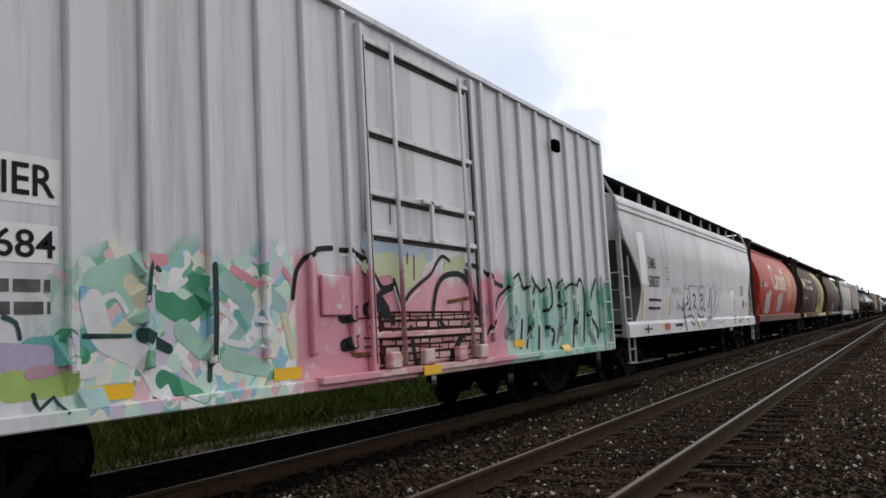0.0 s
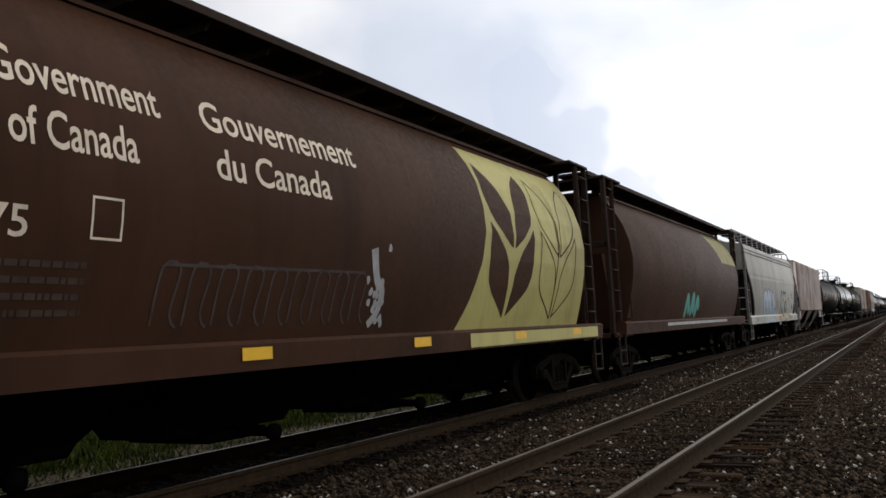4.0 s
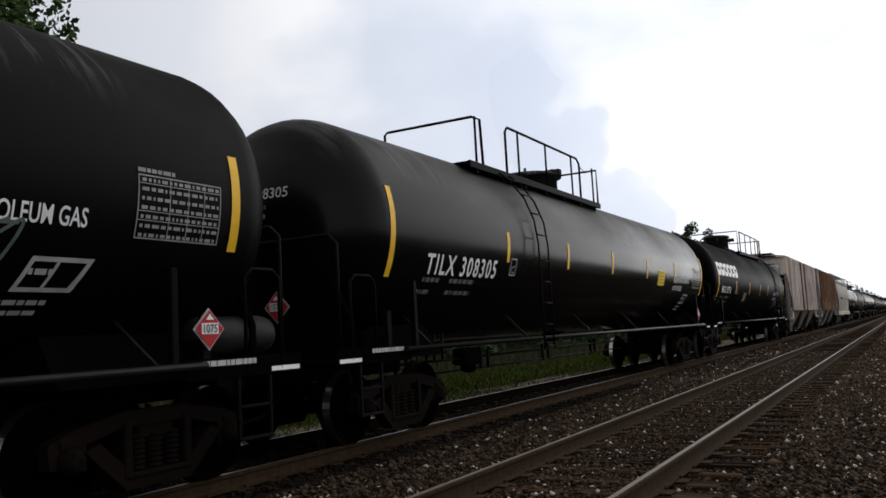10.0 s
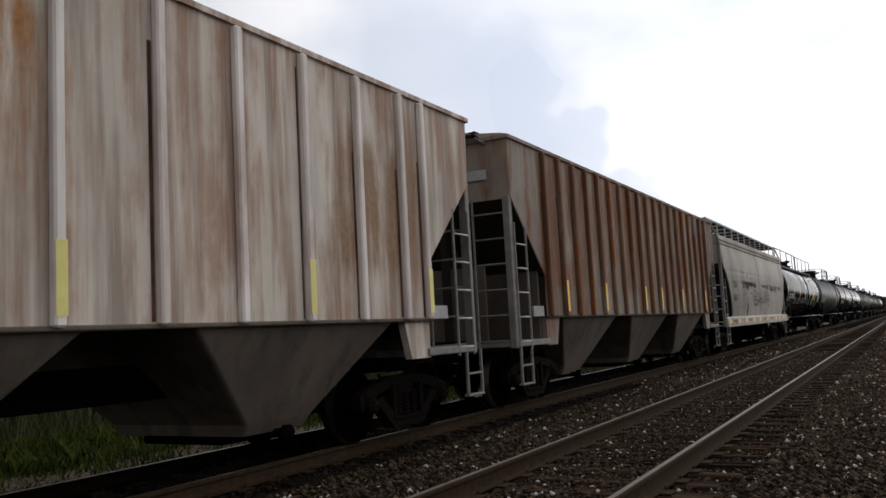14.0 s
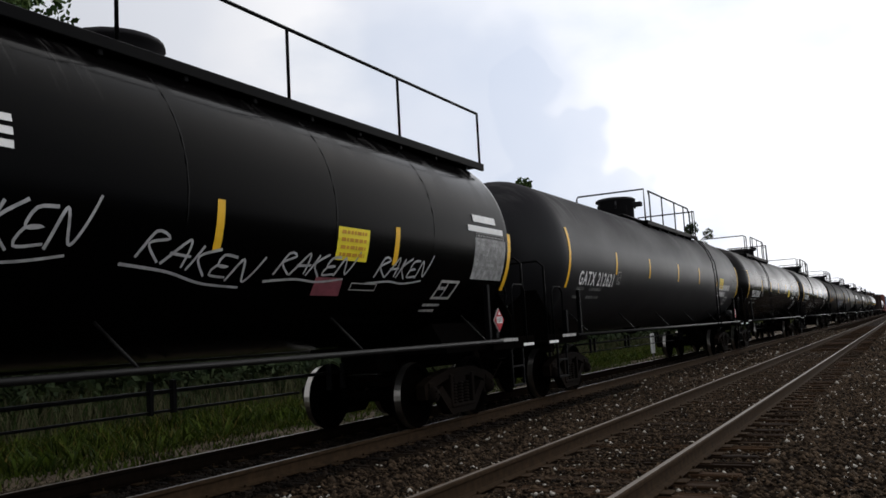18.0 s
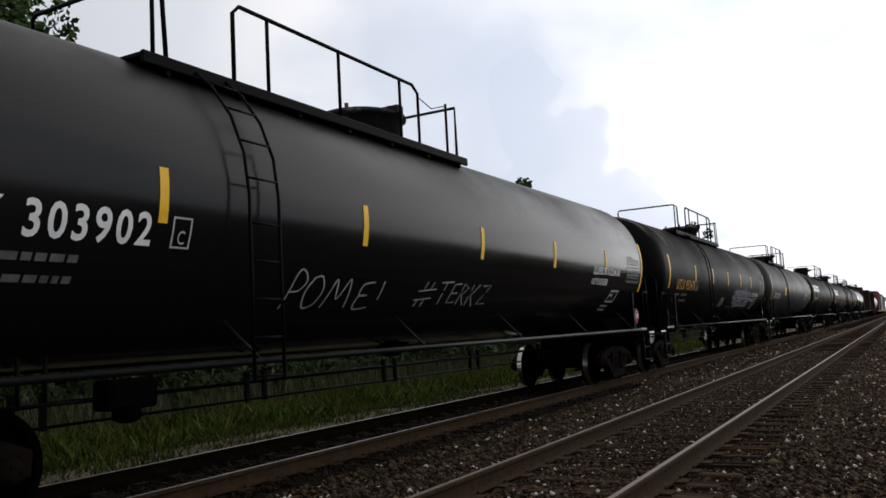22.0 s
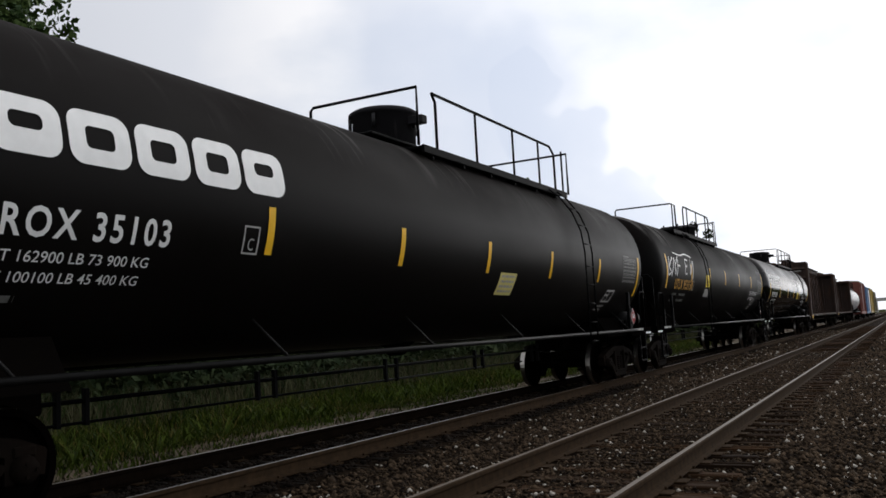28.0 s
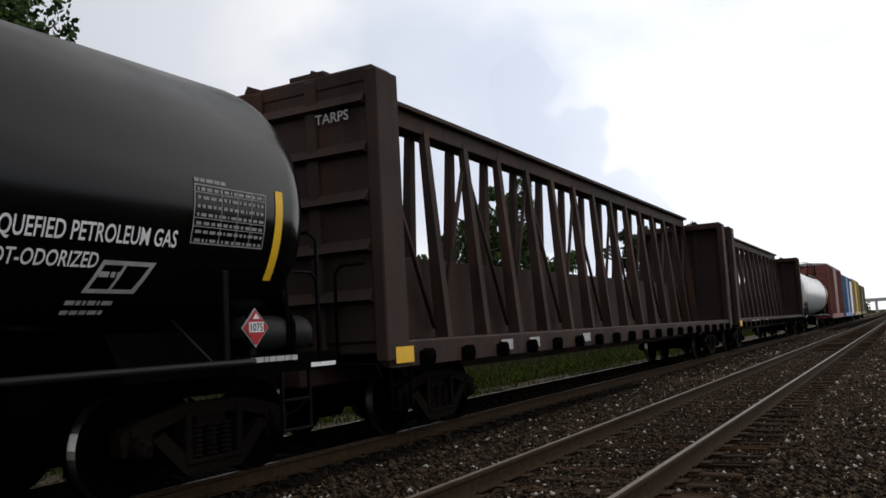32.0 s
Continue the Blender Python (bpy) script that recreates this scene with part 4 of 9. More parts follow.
def make_side_frame():
    m = Mesh()
    for s in (1,):
        x0, x1 = 0.93, 1.07
        m.prism([(-1.08, .60), (-.85, .69), (-.35, .79), (.35, .79), (.85, .69), (1.08, .60), (1.08, .48), (.8, .55), (.35, .66), (-.35, .66), (-.8, .55), (-1.08, .48)], x0, x1)
        m.prism([(-.76, .50), (-.62, .56), (-.28, .25), (.28, .25), (.62, .56), (.76, .50), (.36, .13), (-.36, .13)], x0, x1 + .02)
        for d in (-1, 1):
            m.box(x0, x1 + .03, d * .29, d * .38, .22, .70)
            m.prism([(d * .74, .36), (d * .74, .62), (d * .80, .66), (d * .82, .36)], x0, x1)
            m.prism([(d * 1.00, .40), (d * 1.00, .62), (d * 1.09, .58), (d * 1.07, .40)], x0, x1)
            m.box(x0 - .02, x1 + .02, d * .80, d * .99, .55, .63)
        m.box(x0 - .05, x1 + .04, -.36, .36, .22, .27)
    return m


def make_springs():
    m = Mesh()
    for k in (-.19, 0.0, .19):
        prof = []
        for i in range(7):
            z = .27 + i * .045
            prof += [(z, .062), (z + .012, .086), (z + .030, .086), (z + .041, .062)]
        m.turned(prof, "z", (1.0, k, 0), 10)
    return m


def make_cap():
    m = Mesh()
    m.turned([(1.02, .115), (1.09, .115), (1.12, .100), (1.15, .085), (1.155, .02)], "x", n=14)
    for k in range(3):
        t = 2.1 * k
        m.rod((1.15, .055 * math.cos(t), .055 * math.sin(t)), (1.168, .055 * math.cos(t), .055 * math.sin(t)), .016, 6)
    return m


def make_bolster():
    m = Mesh()
    m.box(-1.05, 1.05, -.21, .21, .52, .72, .03)
    m.turned([(.72, .30), (.80, .28)], "z", n=16)
    for d in (-1, 1):
        m.box(-.75, .75, d * .42 - .04, d * .42 + .04, .38, .46)
        m.box(.55, .68, d * .36, d * .43, .30, .60)
        m.box(-.68, -.55, d * .36, d * .43, .30, .60)
    m.rod((.2, -.42, .30), (.2, .42, .30), .025)
    return m


FLIP = Matrix.Rotation(math.pi, 4, "Z")


def truck(parent, a):
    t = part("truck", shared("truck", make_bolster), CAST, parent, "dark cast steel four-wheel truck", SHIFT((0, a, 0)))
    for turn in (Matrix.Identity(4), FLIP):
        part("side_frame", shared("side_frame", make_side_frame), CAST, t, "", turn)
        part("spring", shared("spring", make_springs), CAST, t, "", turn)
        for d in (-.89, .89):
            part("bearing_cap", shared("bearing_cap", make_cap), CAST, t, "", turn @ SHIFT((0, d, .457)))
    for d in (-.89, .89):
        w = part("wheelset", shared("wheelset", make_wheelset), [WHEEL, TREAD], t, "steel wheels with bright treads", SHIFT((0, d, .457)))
        WHEELSETS.append(w)
    return t


def make_coupler():
    m = Mesh()
    m.box(-.07, .07, .10, .95, .76, .90, .02)
    m.prism([(-.16, -.02), (-.14, .20), (.10, .24), (.17, .10), (.10, .02), (.02, .10), (-.04, .02)], .72, .98, "z")
    m.pipe([(.25, .85, .72), (.28, .40, .45), (.20, .05, .38), (.10, -.05, .50)], .022)
    m.rod((.2, .62, 1.0), (1.35, .62, .98), .015)
    m.pipe([(1.35, .62, .98), (1.42, .60, .80)], .015)
    return m


def couplers(parent, L):
    me = shared("coupler", make_coupler)
    part("coupler", me, CAST, parent, "", SHIFT((0, 0, 0)))
    part("coupler", me, CAST, parent, "", SHIFT((0, L, 0)) @ FLIP)


def ladder(parent, foot, wide, z0, z1, material, step=0.42, r=0.016, stile=0.036, label=""):
    """An upright ladder: foot (x, a), wide (dx, da) to the second stile."""
    (x, a), (dx, da) = foot, wide
    m = Mesh()
    for px, pa in ((x, a), (x + dx, a + da)):
        m.box(px - stile / 2, px + stile / 2, pa - stile / 2, pa + stile / 2, z0, z1, .008)
    lad = part("ladder", m, material, parent, label)
    key = f"rung {dx:.2f} {da:.2f} {r}"
    if key not in SHARED:
        SHARED[key] = Mesh().rod((0, 0, 0), (dx, da, 0), r).data("rung")
    z = z0 + 0.12
    while z < z1:
        part("rung", SHARED[key], material, lad, "", SHIFT((x, a, z)))
        z += step
    return lad


def brake_wheel(parent, x, a, z, material):
    m = Mesh()
    pts = [(x + .28 * math.cos(t), a, z + .28 * math.sin(t)) for t in [k * math.pi / 8 for k in range(17)]]
    m.pipe(pts, .018)
    for k in range(5):
        t = k * 2 * math.pi / 5
        m.rod((x, a, z), (x + .27 * math.cos(t), a, z + .27 * math.sin(t)), .012)
    m.rod((x, a - .05, z), (x, a + .12, z), .04, 8)
    part("brake_wheel", m, material, parent, "spoked hand brake wheel")


def step_irons(parent, L, material, x=1.42, inset=0.35):
    for a in (inset, L - inset):
        m = Mesh()
        for d in (-.22, .22):
            m.box(x - .02, x + .02, a + d - .02, a + d + .02, .42, 1.05, .006)
        m.box(x - .06, x + .03, a - .24, a + .24, .40, .43, .006)
        m.box(x - .03, x + .02, a - .22, a + .22, .70, .73, .006)
        part("step", m, material, parent, "sill step of bent steel")


# ---- tank cars ----
TR, TZ = 1.53, 2.705
DRUM = on_drum(TR, TZ)
TABLE_GREY = plain("stencil_grey", (0.25, 0.25, 0.245), 0.6, 0.0, 0.2)


def placard(parent, place, a, b, lift=0.03):
    """A red diamond with its white band and four black figures, on a holder."""
    d = 0.175
    hold = Marks(place, lift - 0.012).poly([(a - d * 1.12, b), (a, b - d * 1.12), (a + d * 1.12, b), (a, b + d * 1.12)]).put("placard", DULLWHITE, parent, "red and white diamond hazard placard")
    Marks(place, lift).poly([(a - d, b), (a, b - d), (a + d, b), (a, b + d)]).put("diamond", SIGNRED, hold)
    m = Marks(place, lift + .006)
    m.rect(a - .105, a + .105, b - .045, b + .055, 1)
    m.poly([(a - .05, b + .085), (a, b + .14), (a + .05, b + .085)])
    m.put("band", WHITE, hold)
    Marks(place, lift + .012).words("1075", a - .085, b - .032, .075, .17, .01).put("figures", INK, hold)


def stencil_table(parent, place, a0, a1, b0, b1, seed, material=TABLE_GREY):
    """A stencilled data panel: a grid with rows of small figures."""
    r = random.Random(seed)
    m = Marks(place)
    m.frame_of(a0, a1, b0, b1, .012)
    rows = 7
    for k in range(rows):
        z = b0 + (b1 - b0) * (k + .25) / rows
        h = (b1 - b0) / rows * .38
        m.bars(a0 + .04, a1 - .03, z, h, r, .8)
        if k in (2, 3, 6):
            m.rect(a0, a1, b0 + (b1 - b0) * k / rows, b0 + (b1 - b0) * k / rows + .008, 1)
    for s in (.36, .58, .78):
        a = a0 + (a1 - a0) * s
        m.rect(a, a + .008, b0, b1)
    m.bars(a0, a0 + .4, b1 + .02, .035, r)
    m.put("stencil_panel", material, parent, "stencilled white data table")


def railing(parent, pts, posts, z0, material, r=.024):
    m = Mesh().pipe(pts, r)
    for x, a, z in posts:
        m.rod((x, a, z0), (x, a, z), r * .9)
    part("handrail", m, material, parent)


def tank_car(u, L, look_of, layout, label, mark="", mark_colour=WHITE, logo=False, mid=(), notice=None, seed=0, words=True, table=True, mark_at=2.37, slip=0.0, load=None, box_off=.12, word_z=2.34):
    r = random.Random(seed)
    c = car("tank_car", label, "tank car", u)
    out = .58 if L > 19.9 else .27
    prof = [(out + .84 * (1 - math.cos(t)), TR * math.sin(t)) for t in [math.pi / 2 * k / 10 for k in range(1, 11)]]
    prof = [(out + .001, .06)] + prof
    full = prof + [(L - a, q) for a, q in prof[::-1]]
    m = Mesh().turned(full, "y", (0, 0, TZ), 56)
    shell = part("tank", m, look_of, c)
    if layout == "full":
        for q in range(1, 8):
            a = 1.48 + (L - 2.96) * q / 8
            ring = Mesh().turned([(a - .018, TR - .003), (a - .010, TR + .004), (a + .010, TR + .004), (a + .018, TR - .003)], "y", (0, 0, TZ), 40)
            part("weld_seam", ring, look_of, shell)
    # sills, bolsters, end boards
    for a, s in ((0, 1), (L, -1)):
        f = Mesh()
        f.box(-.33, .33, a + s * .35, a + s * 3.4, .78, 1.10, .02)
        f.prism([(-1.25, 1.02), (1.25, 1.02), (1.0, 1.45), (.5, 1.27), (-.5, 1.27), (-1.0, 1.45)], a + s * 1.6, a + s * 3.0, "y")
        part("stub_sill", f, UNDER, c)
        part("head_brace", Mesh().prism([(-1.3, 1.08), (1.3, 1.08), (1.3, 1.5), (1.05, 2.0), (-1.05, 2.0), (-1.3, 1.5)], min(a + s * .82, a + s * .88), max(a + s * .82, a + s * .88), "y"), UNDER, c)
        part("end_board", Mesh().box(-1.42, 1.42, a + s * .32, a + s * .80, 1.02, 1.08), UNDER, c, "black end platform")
        part("end_handrail", Mesh().pipe([(-1.36, a + s * .5, 1.08), (-1.36, a + s * .5, 2.40), (-1.25, a + s * .5, 2.50), (1.25, a + s * .5, 2.50), (1.36, a + s * .5, 2.40), (1.36, a + s * .5, 1.08)], .022), BLACKPIPE, c)
        part("corner_handrail", Mesh().pipe([(1.44, a + s * .62, 1.05), (1.44, a + s * .62, 1.95), (1.44, a + s * .72, 2.03), (1.44, a + s * 1.02, 2.03), (1.44, a + s * 1.12, 1.95), (1.44, a + s * 1.12, 1.05)], .018), BLACKPIPE, c)
        part("corner_post", Mesh().box(1.40, 1.47, a + s * 1.98, a + s * 2.06, 1.08, 2.0, .01), BLACKPIPE, c)
        valve = Mesh().box(.85, 1.2, a + s * 1.2, a + s * 1.5, 1.15, 1.4, .04)
        valve.rod((.95, a + s * 1.55, 1.3), (1.2, a + s * 1.75, 1.28), .05, 8)
        part("brake_gear", valve, UNDER, c)
        Marks(on_plane(1.45)).rect(min(a + s * .35, a + s * .78), max(a + s * .35, a + s * .78), 1.03, 1.075, 1).put("reflective_tape", WHITE, c)
        t = Marks(on_plane(1.45))
        t.bars(min(a + s * 1.0, a + s * 1.7), max(a + s * 1.0, a + s * 1.7), 1.12, .05, r, .2)
        part("tab_plate", Mesh().box(1.42, 1.447, min(a + s * .3, a + s * 1.9), max(a + s * .3, a + s * 1.9), 1.0, 1.19, .006), UNDER, c)
        t.put("tab_lettering", DULLWHITE, c)
    # side handrails with their stays
    for s in (-1, 1):
        part("side_handrail", Mesh().rod((s * 1.50, 1.7, 1.135), (s * 1.50, L - 1.7, 1.135), .033, 8), HANDRAIL, c, "worn grey handrail along the tank")
        for k in range(6):
            a = 2.3 + (L - 4.6) * k / 5
            part("stay", Mesh().rod((s * 1.18, a - .12, 1.55), (s * 1.50, a + .05, 1.15), .016), HANDRAIL, c)
    # rods and pipes below the tank
    part("brake_pipe", Mesh().rod((-.15, 3.2, .84), (-.15, L - 3.3, .84), .024), BLACKPIPE, c, "black brake pipe below the tank")
    part("brake_pipe", Mesh().rod((-.15, 3.2, .63), (-.15, L - 4.6, .63), .016), BLACKPIPE, c)
    for k in range(5):
        a = 3.9 + (L - 7.9) * k / 4 + r.uniform(-.15, .15)
        for d in (0, .32):
            part("hanger", Mesh().box(-.18, -.12, a + d - .028, a + d + .028, .60, .96, .005), BLACKPIPE, c)
    if mark[:4] == "TILX":
        box = Mesh().box(.82, 1.08, 4.10, 4.62, .80, 1.06, .03)
        box.turned([(.80, .05), (.83, .12), (1.0, .13), (1.04, .09)], "z", (.96, 4.36, -.12), 12)
        part("brake_valve", box, UNDER, c, "black brake valve hung below the tank")
        for a in (3.10, 3.34, 3.58):
            part("hanger", Mesh().rod((.95, a, .90), (.95, a, 1.30), .018, 6), BLACKPIPE, c)
        part("valve_pipe", Mesh().rod((.95, 3.1, .92), (.95, 4.2, .90), .016, 6), BLACKPIPE, c)
    part("outlet_valve", Mesh().turned([(1.0, .10), (1.03, .16), (1.12, .17), (1.2, .30), (1.25, .32)], "z", (0, L / 2, 0), 14), UNDER, c)
    set_in = 1.82 if mark[:4] == "PROX" else 1.88 if mark[:4] == "UTLX" else 2.3
    truck(c, set_in)
    truck(c, L - set_in)
    couplers(c, L)
    step_irons(c, L, BLACKPIPE, 1.42, 1.0)
    # top platform, dome and rails
    if layout == "front":
        p0, p1, dome, lad = 4.7 + slip * .35, 11.3 + slip / 2, 9.55, 5.8 + 1.4 * slip
    elif layout == "full":
        p0, p1, dome, lad = .7, L - 1.0, 10.2, 10.0
    else:
        p0, p1, dome, lad = 9.1, 15.3 + slip, 9.65, 14.3 + slip
    d = Mesh()
    if layout == "back":
        d.turned([(4.05, .50), (4.72, .50), (4.74, .56), (4.79, .56), (4.83, .50), (4.86, .30)], "z", (0, dome, 0), 24)
    else:
        d.turned([(4.05, .62), (4.52, .62), (4.53, .72), (4.58, .72), (4.63, .60), (4.66, .30)], "z", (0, dome, 0), 24)
    dm = part("dome", d, TANK_SATIN, c, "black valve dome with a hinged lid")
    if "lid_bolt" not in SHARED:
        SHARED["lid_bolt"] = Mesh().rod((0, 0, 0), (0, 0, .20), .03, 6).data("lid_bolt")
    for t in range(6):
        part("lid_bolt", SHARED["lid_bolt"], TANK_SATIN, dm, "", SHIFT((.55 * math.cos(t), dome + .55 * math.sin(t), 4.5)))
    part("lid_hinge", Mesh().box(.45, .75, dome - .08, dome + .08, 4.55, 4.68), TANK_SATIN, dm)
    plat = Mesh()
    plat.box(.55, 1.02, p0, p1, 4.02, 4.07, .01)
    plat.box(.98, 1.03, p0, p1, 3.96, 4.08, .008)
    a = p0 + .3
    while a < p1:
        plat.box(.5, 1.0, a, a + .06, 3.90, 4.02, .01)
        a += 1.0
    pl = part("platform", plat, BLACKPIPE, c, "black steel walkway on the tank top")
    if layout != "full":
        part("cross_walk", Mesh().box(-1.0, .55, dome - 1.2, dome + 1.2, 4.20, 4.24, .01), BLACKPIPE, c)
    z = 4.92
    if layout == "front":
        railing(pl, [(-.9, 5.2 + slip, 4.1), (-.9, 5.2 + slip, z - .05), (-.85, 5.2 + slip, z), (.85, 5.2 + slip, z), (.97, 5.25 + slip, z - .06), (.97, 5.3 + slip, 4.05)], [(.90, 5.2 + slip, z)], 4.05, BLACKPIPE)
        railing(pl, [(1.0, 6.2 + slip, 4.05), (1.0, 6.2 + slip, z - .1), (1.0, 6.3 + slip, z), (1.0, 9.9 + slip, z), (1.0, 10.05 + slip, z - .1), (1.0, 10.05 + slip, 4.05)], [(1.0, 6.75 + slip, z), (1.0, 8.1 + slip, z), (1.0, 9.55 + slip, z)], 4.05, BLACKPIPE)
        railing(pl, [(-.9, 11.2 + slip, 4.1), (-.9, 11.2 + slip, 4.85), (1.0, 11.2 + slip, 4.85), (1.0, 11.2 + slip, 4.05)], [(1.0, 10.9 + slip, 4.85)], 4.05, BLACKPIPE)
        railing(pl, [(1.0, 10.05 + slip, z - .15), (1.0, 10.45 + slip, z - .24), (1.0, 10.9 + slip, z - .10)], [], 4.05, BLACKPIPE, .008)
    elif layout == "back":
        railing(pl, [(-.9, 8.95, 4.1), (-.9, 8.95, z - .05), (-.85, 8.95, z), (1.0, 9.0, z), (1.0, 9.0, 4.05)], [], 4.05, BLACKPIPE)
        railing(pl, [(1.0, 9.55, 4.05), (1.0, 9.55, z - .12), (1.0, 9.45, z), (1.0, 14.2, z), (1.0, 14.42, z - .14), (1.0, 14.42, 4.05)], [(1.0, 10.9, z), (1.0, 12.4, z), (1.0, 13.6, z - .01)], 4.05, BLACKPIPE)
        railing(pl, [(-.9, 15.15, 4.1), (-.9, 15.15, z), (1.0, 15.15, z), (1.0, 15.15, 4.05)], [(1.0, 14.85, z)], 4.05, BLACKPIPE)
    else:
        posts = [(1.0, q, 4.95) for q in (1.4, 3.85, 6.5, 9.1)]
        railing(pl, [(1.0, .9, 4.05), (1.0, .9, 4.82), (1.0, 1.05, 4.92), (1.0, 10.3, 4.95), (1.0, 10.45, 4.85), (1.0, 10.45, 4.05)], posts, 4.05, BLACKPIPE, .026)
        railing(pl, [(1.0, 10.8, 4.05), (1.0, 10.8, 4.82), (1.0, 10.95, 4.92), (1.0, L - 1.1, 4.92), (1.0, L - 1.1, 4.05)], [(1.0, q, 4.92) for q in (12.2, 14.6, 17.0)], 4.05, BLACKPIPE, .022)
        part("dome", Mesh().turned([(4.0, .45), (4.42, .45), (4.44, .52), (4.50, .50), (4.53, .2)], "z", (0, 13.0, 0), 20), TANK_SATIN, c)
    # ladder that follows the curve of the tank
    lad_m, steps = Mesh(), []
    curve = [(TR + .14, .95), (TR + .14, 2.0), (TR + .14, TZ)] + [((TR + .14) * math.cos(t), TZ + (TR + .14) * math.sin(t)) for t in (.25, .5, .75, .95)]
    for d in (0, .42):
        lad_m.pipe([(x, lad + d, zz) for x, zz in curve], .017)
    lo = part("ladder", lad_m, BLACKPIPE, c, "black ladder bent to the tank")
    if "tank_rung" not in SHARED:
        SHARED["tank_rung"] = Mesh().rod((0, 0, 0), (0, .42, 0), .013).data("rung")
    zz = 1.0
    while zz < 2.74:
        part("rung", SHARED["tank_rung"], BLACKPIPE, lo, "", SHIFT((TR + .14, lad, zz)))
        zz += .36
    for t in (.1, .33, .56, .79):
        part("rung", SHARED["tank_rung"], BLACKPIPE, lo, "", SHIFT(((TR + .14) * math.cos(t), lad, TZ + (TR + .14) * math.sin(t))))
    # yellow reflector stripes
    drop = -.20 if mark[:4] == "PROX" or layout == "full" else .07 if mark[:4] == "UTLX" else 0.0
    low, high = (2.02, 3.18) if drop == 0 else (2.10 + drop, 3.02 + drop)
    for a, b0, b1, w in [(1.47, low, high, .055), (L - (1.15 if seed == 9 else 1.30), low, high, .055)] + [(q, 2.37 + drop, 2.85 + drop, .05) for q in mid]:
        Marks(DRUM).rect(a - w, a + w, b0, b1).put("reflector", YELLOW, shell, "yellow reflective stripe")
    # writing
    if mark:
        Marks(DRUM).words(mark, mark_at, 2.17 if mark[:4] in ("UTLX", "PROX") or layout == "full" or slip else 2.10, .28 if mark[:4] != "PROX" else .23, 2.15 if mark[:4] != "PROX" else 1.72, .02, space=1.22).put("lettering", mark_colour, shell, "car mark and number in stencil letters")
        t = Marks(DRUM)
        if load:
            t.words(load[0], mark_at + .05, 1.97, .09, 1.5, .004)
            t.words(load[1], mark_at + .05, 1.80, .09, 1.45, .004)
            t.put("small_lettering", WHITE, shell, "small stencilled load figures")
            t = Marks(DRUM)
        t.bars(mark_at, mark_at + .45, 1.98 if not load else 1.62, .065, r, .45)
        if not load:
            t.bars(mark_at + .75, mark_at + 1.5, 1.98, .065, r, .45)
            t.bars(mark_at - .05, mark_at + .3, 1.80, .065, r, .45)
            t.bars(mark_at + .75, mark_at + 1.5, 1.80, .065, r, .45)
        t.put("small_lettering", DIMWHITE, shell, "small stencilled load figures")
        head = on_head(out + .84, TR, TZ, .84)
        t = Marks(head)
        t.words(mark, -.40, 3.06, .13, .95, .01)
        t.put("end_lettering", mark_colour if mark_colour is AMBER else DULLWHITE, shell)
        t = Marks(head)
        for j in range(2):
            t.bars(-.35, .25, 2.92 - .11 * j, .055, r)
        t.put("end_small_lettering", DIMWHITE, shell)
        box_a = (mid[0] if mid else 4.9) + box_off
        t = Marks(DRUM).frame_of(box_a, box_a + .22, 2.16, 2.44, .018)
        t.words("C", box_a + .07, 2.20, .12, .08)
        t.put("plate_mark", DULLWHITE, shell, "small outlined letter box")
    if logo:
        # the owner's sign, as six plain white rounded blocks
        a = mark_at - (.72 if seed == 9 else .60)
        for k in range(6):
            Marks(DRUM, .007).ring(a, a + .585, 2.76, 3.22, .135, .13, open_foot=k in (0, 1, 5)).put("sign_block", LOGO_WHITE, shell, "white rounded block of the owner's sign")
            a += .645
    e = L - 20.5
    if table:
        stencil_table(shell, DRUM, 18.05 + e, 19.0 + e, 2.22, 2.76, seed)
    if words:
        t = Marks(DRUM)
        w0 = words if words is not True else 15.75 + e if e > -.6 else 16.15 + e
        t.words("LIQUEFIED PETROLEUM GAS", w0, word_z, .15, 1.75, .012)
        t.words("NOT-ODORIZED", w0, word_z - .22, .13, 1.0, .012)
        t.put_each("lettering", WHITE, shell, "white cargo name in capital letters")
    t = Marks(DRUM)
    t.quad((17.1 + e, 1.72), (17.55 + e, 1.72), (17.65 + e, 1.76), (17.12 + e, 1.76))
    t.quad((17.2 + e, 1.98), (17.72 + e, 1.98), (17.74 + e, 2.02), (17.22 + e, 2.02))
    t.quad((17.1 + e, 1.72), (17.14 + e, 1.72), (17.24 + e, 2.02), (17.20 + e, 2.02), 2)
    t.quad((17.56 + e, 1.72), (17.62 + e, 1.72), (17.74 + e, 2.02), (17.70 + e, 2.02), 2)
    t.quad((17.33 + e, 1.72), (17.36 + e, 1.72), (17.46 + e, 2.02), (17.43 + e, 2.02), 2)
    t.bars(17.2 + e, 17.4 + e, 1.87, .05, r)
    t.bars(17.0 + e, 17.45 + e, 1.60, .045, r)
    t.bars(17.0 + e, 17.4 + e, 1.50, .045, r)
    t.put("test_panel", DULLWHITE, shell, "slanted white test data box")
    if notice:
        a, b, ma = notice
        n1 = Marks(DRUM).rect(a, a + .62, b, b + .38).put("notice", ma, shell, "yellow notice with rows of small print")
        t = Marks(DRUM, .011)
        for j in range(4):
            t.bars(a + .06, a + .55, b + .05 + .085 * j, .04, r, .5)
        t.put("print", AMBER if ma is LEMON else DULLWHITE, n1)
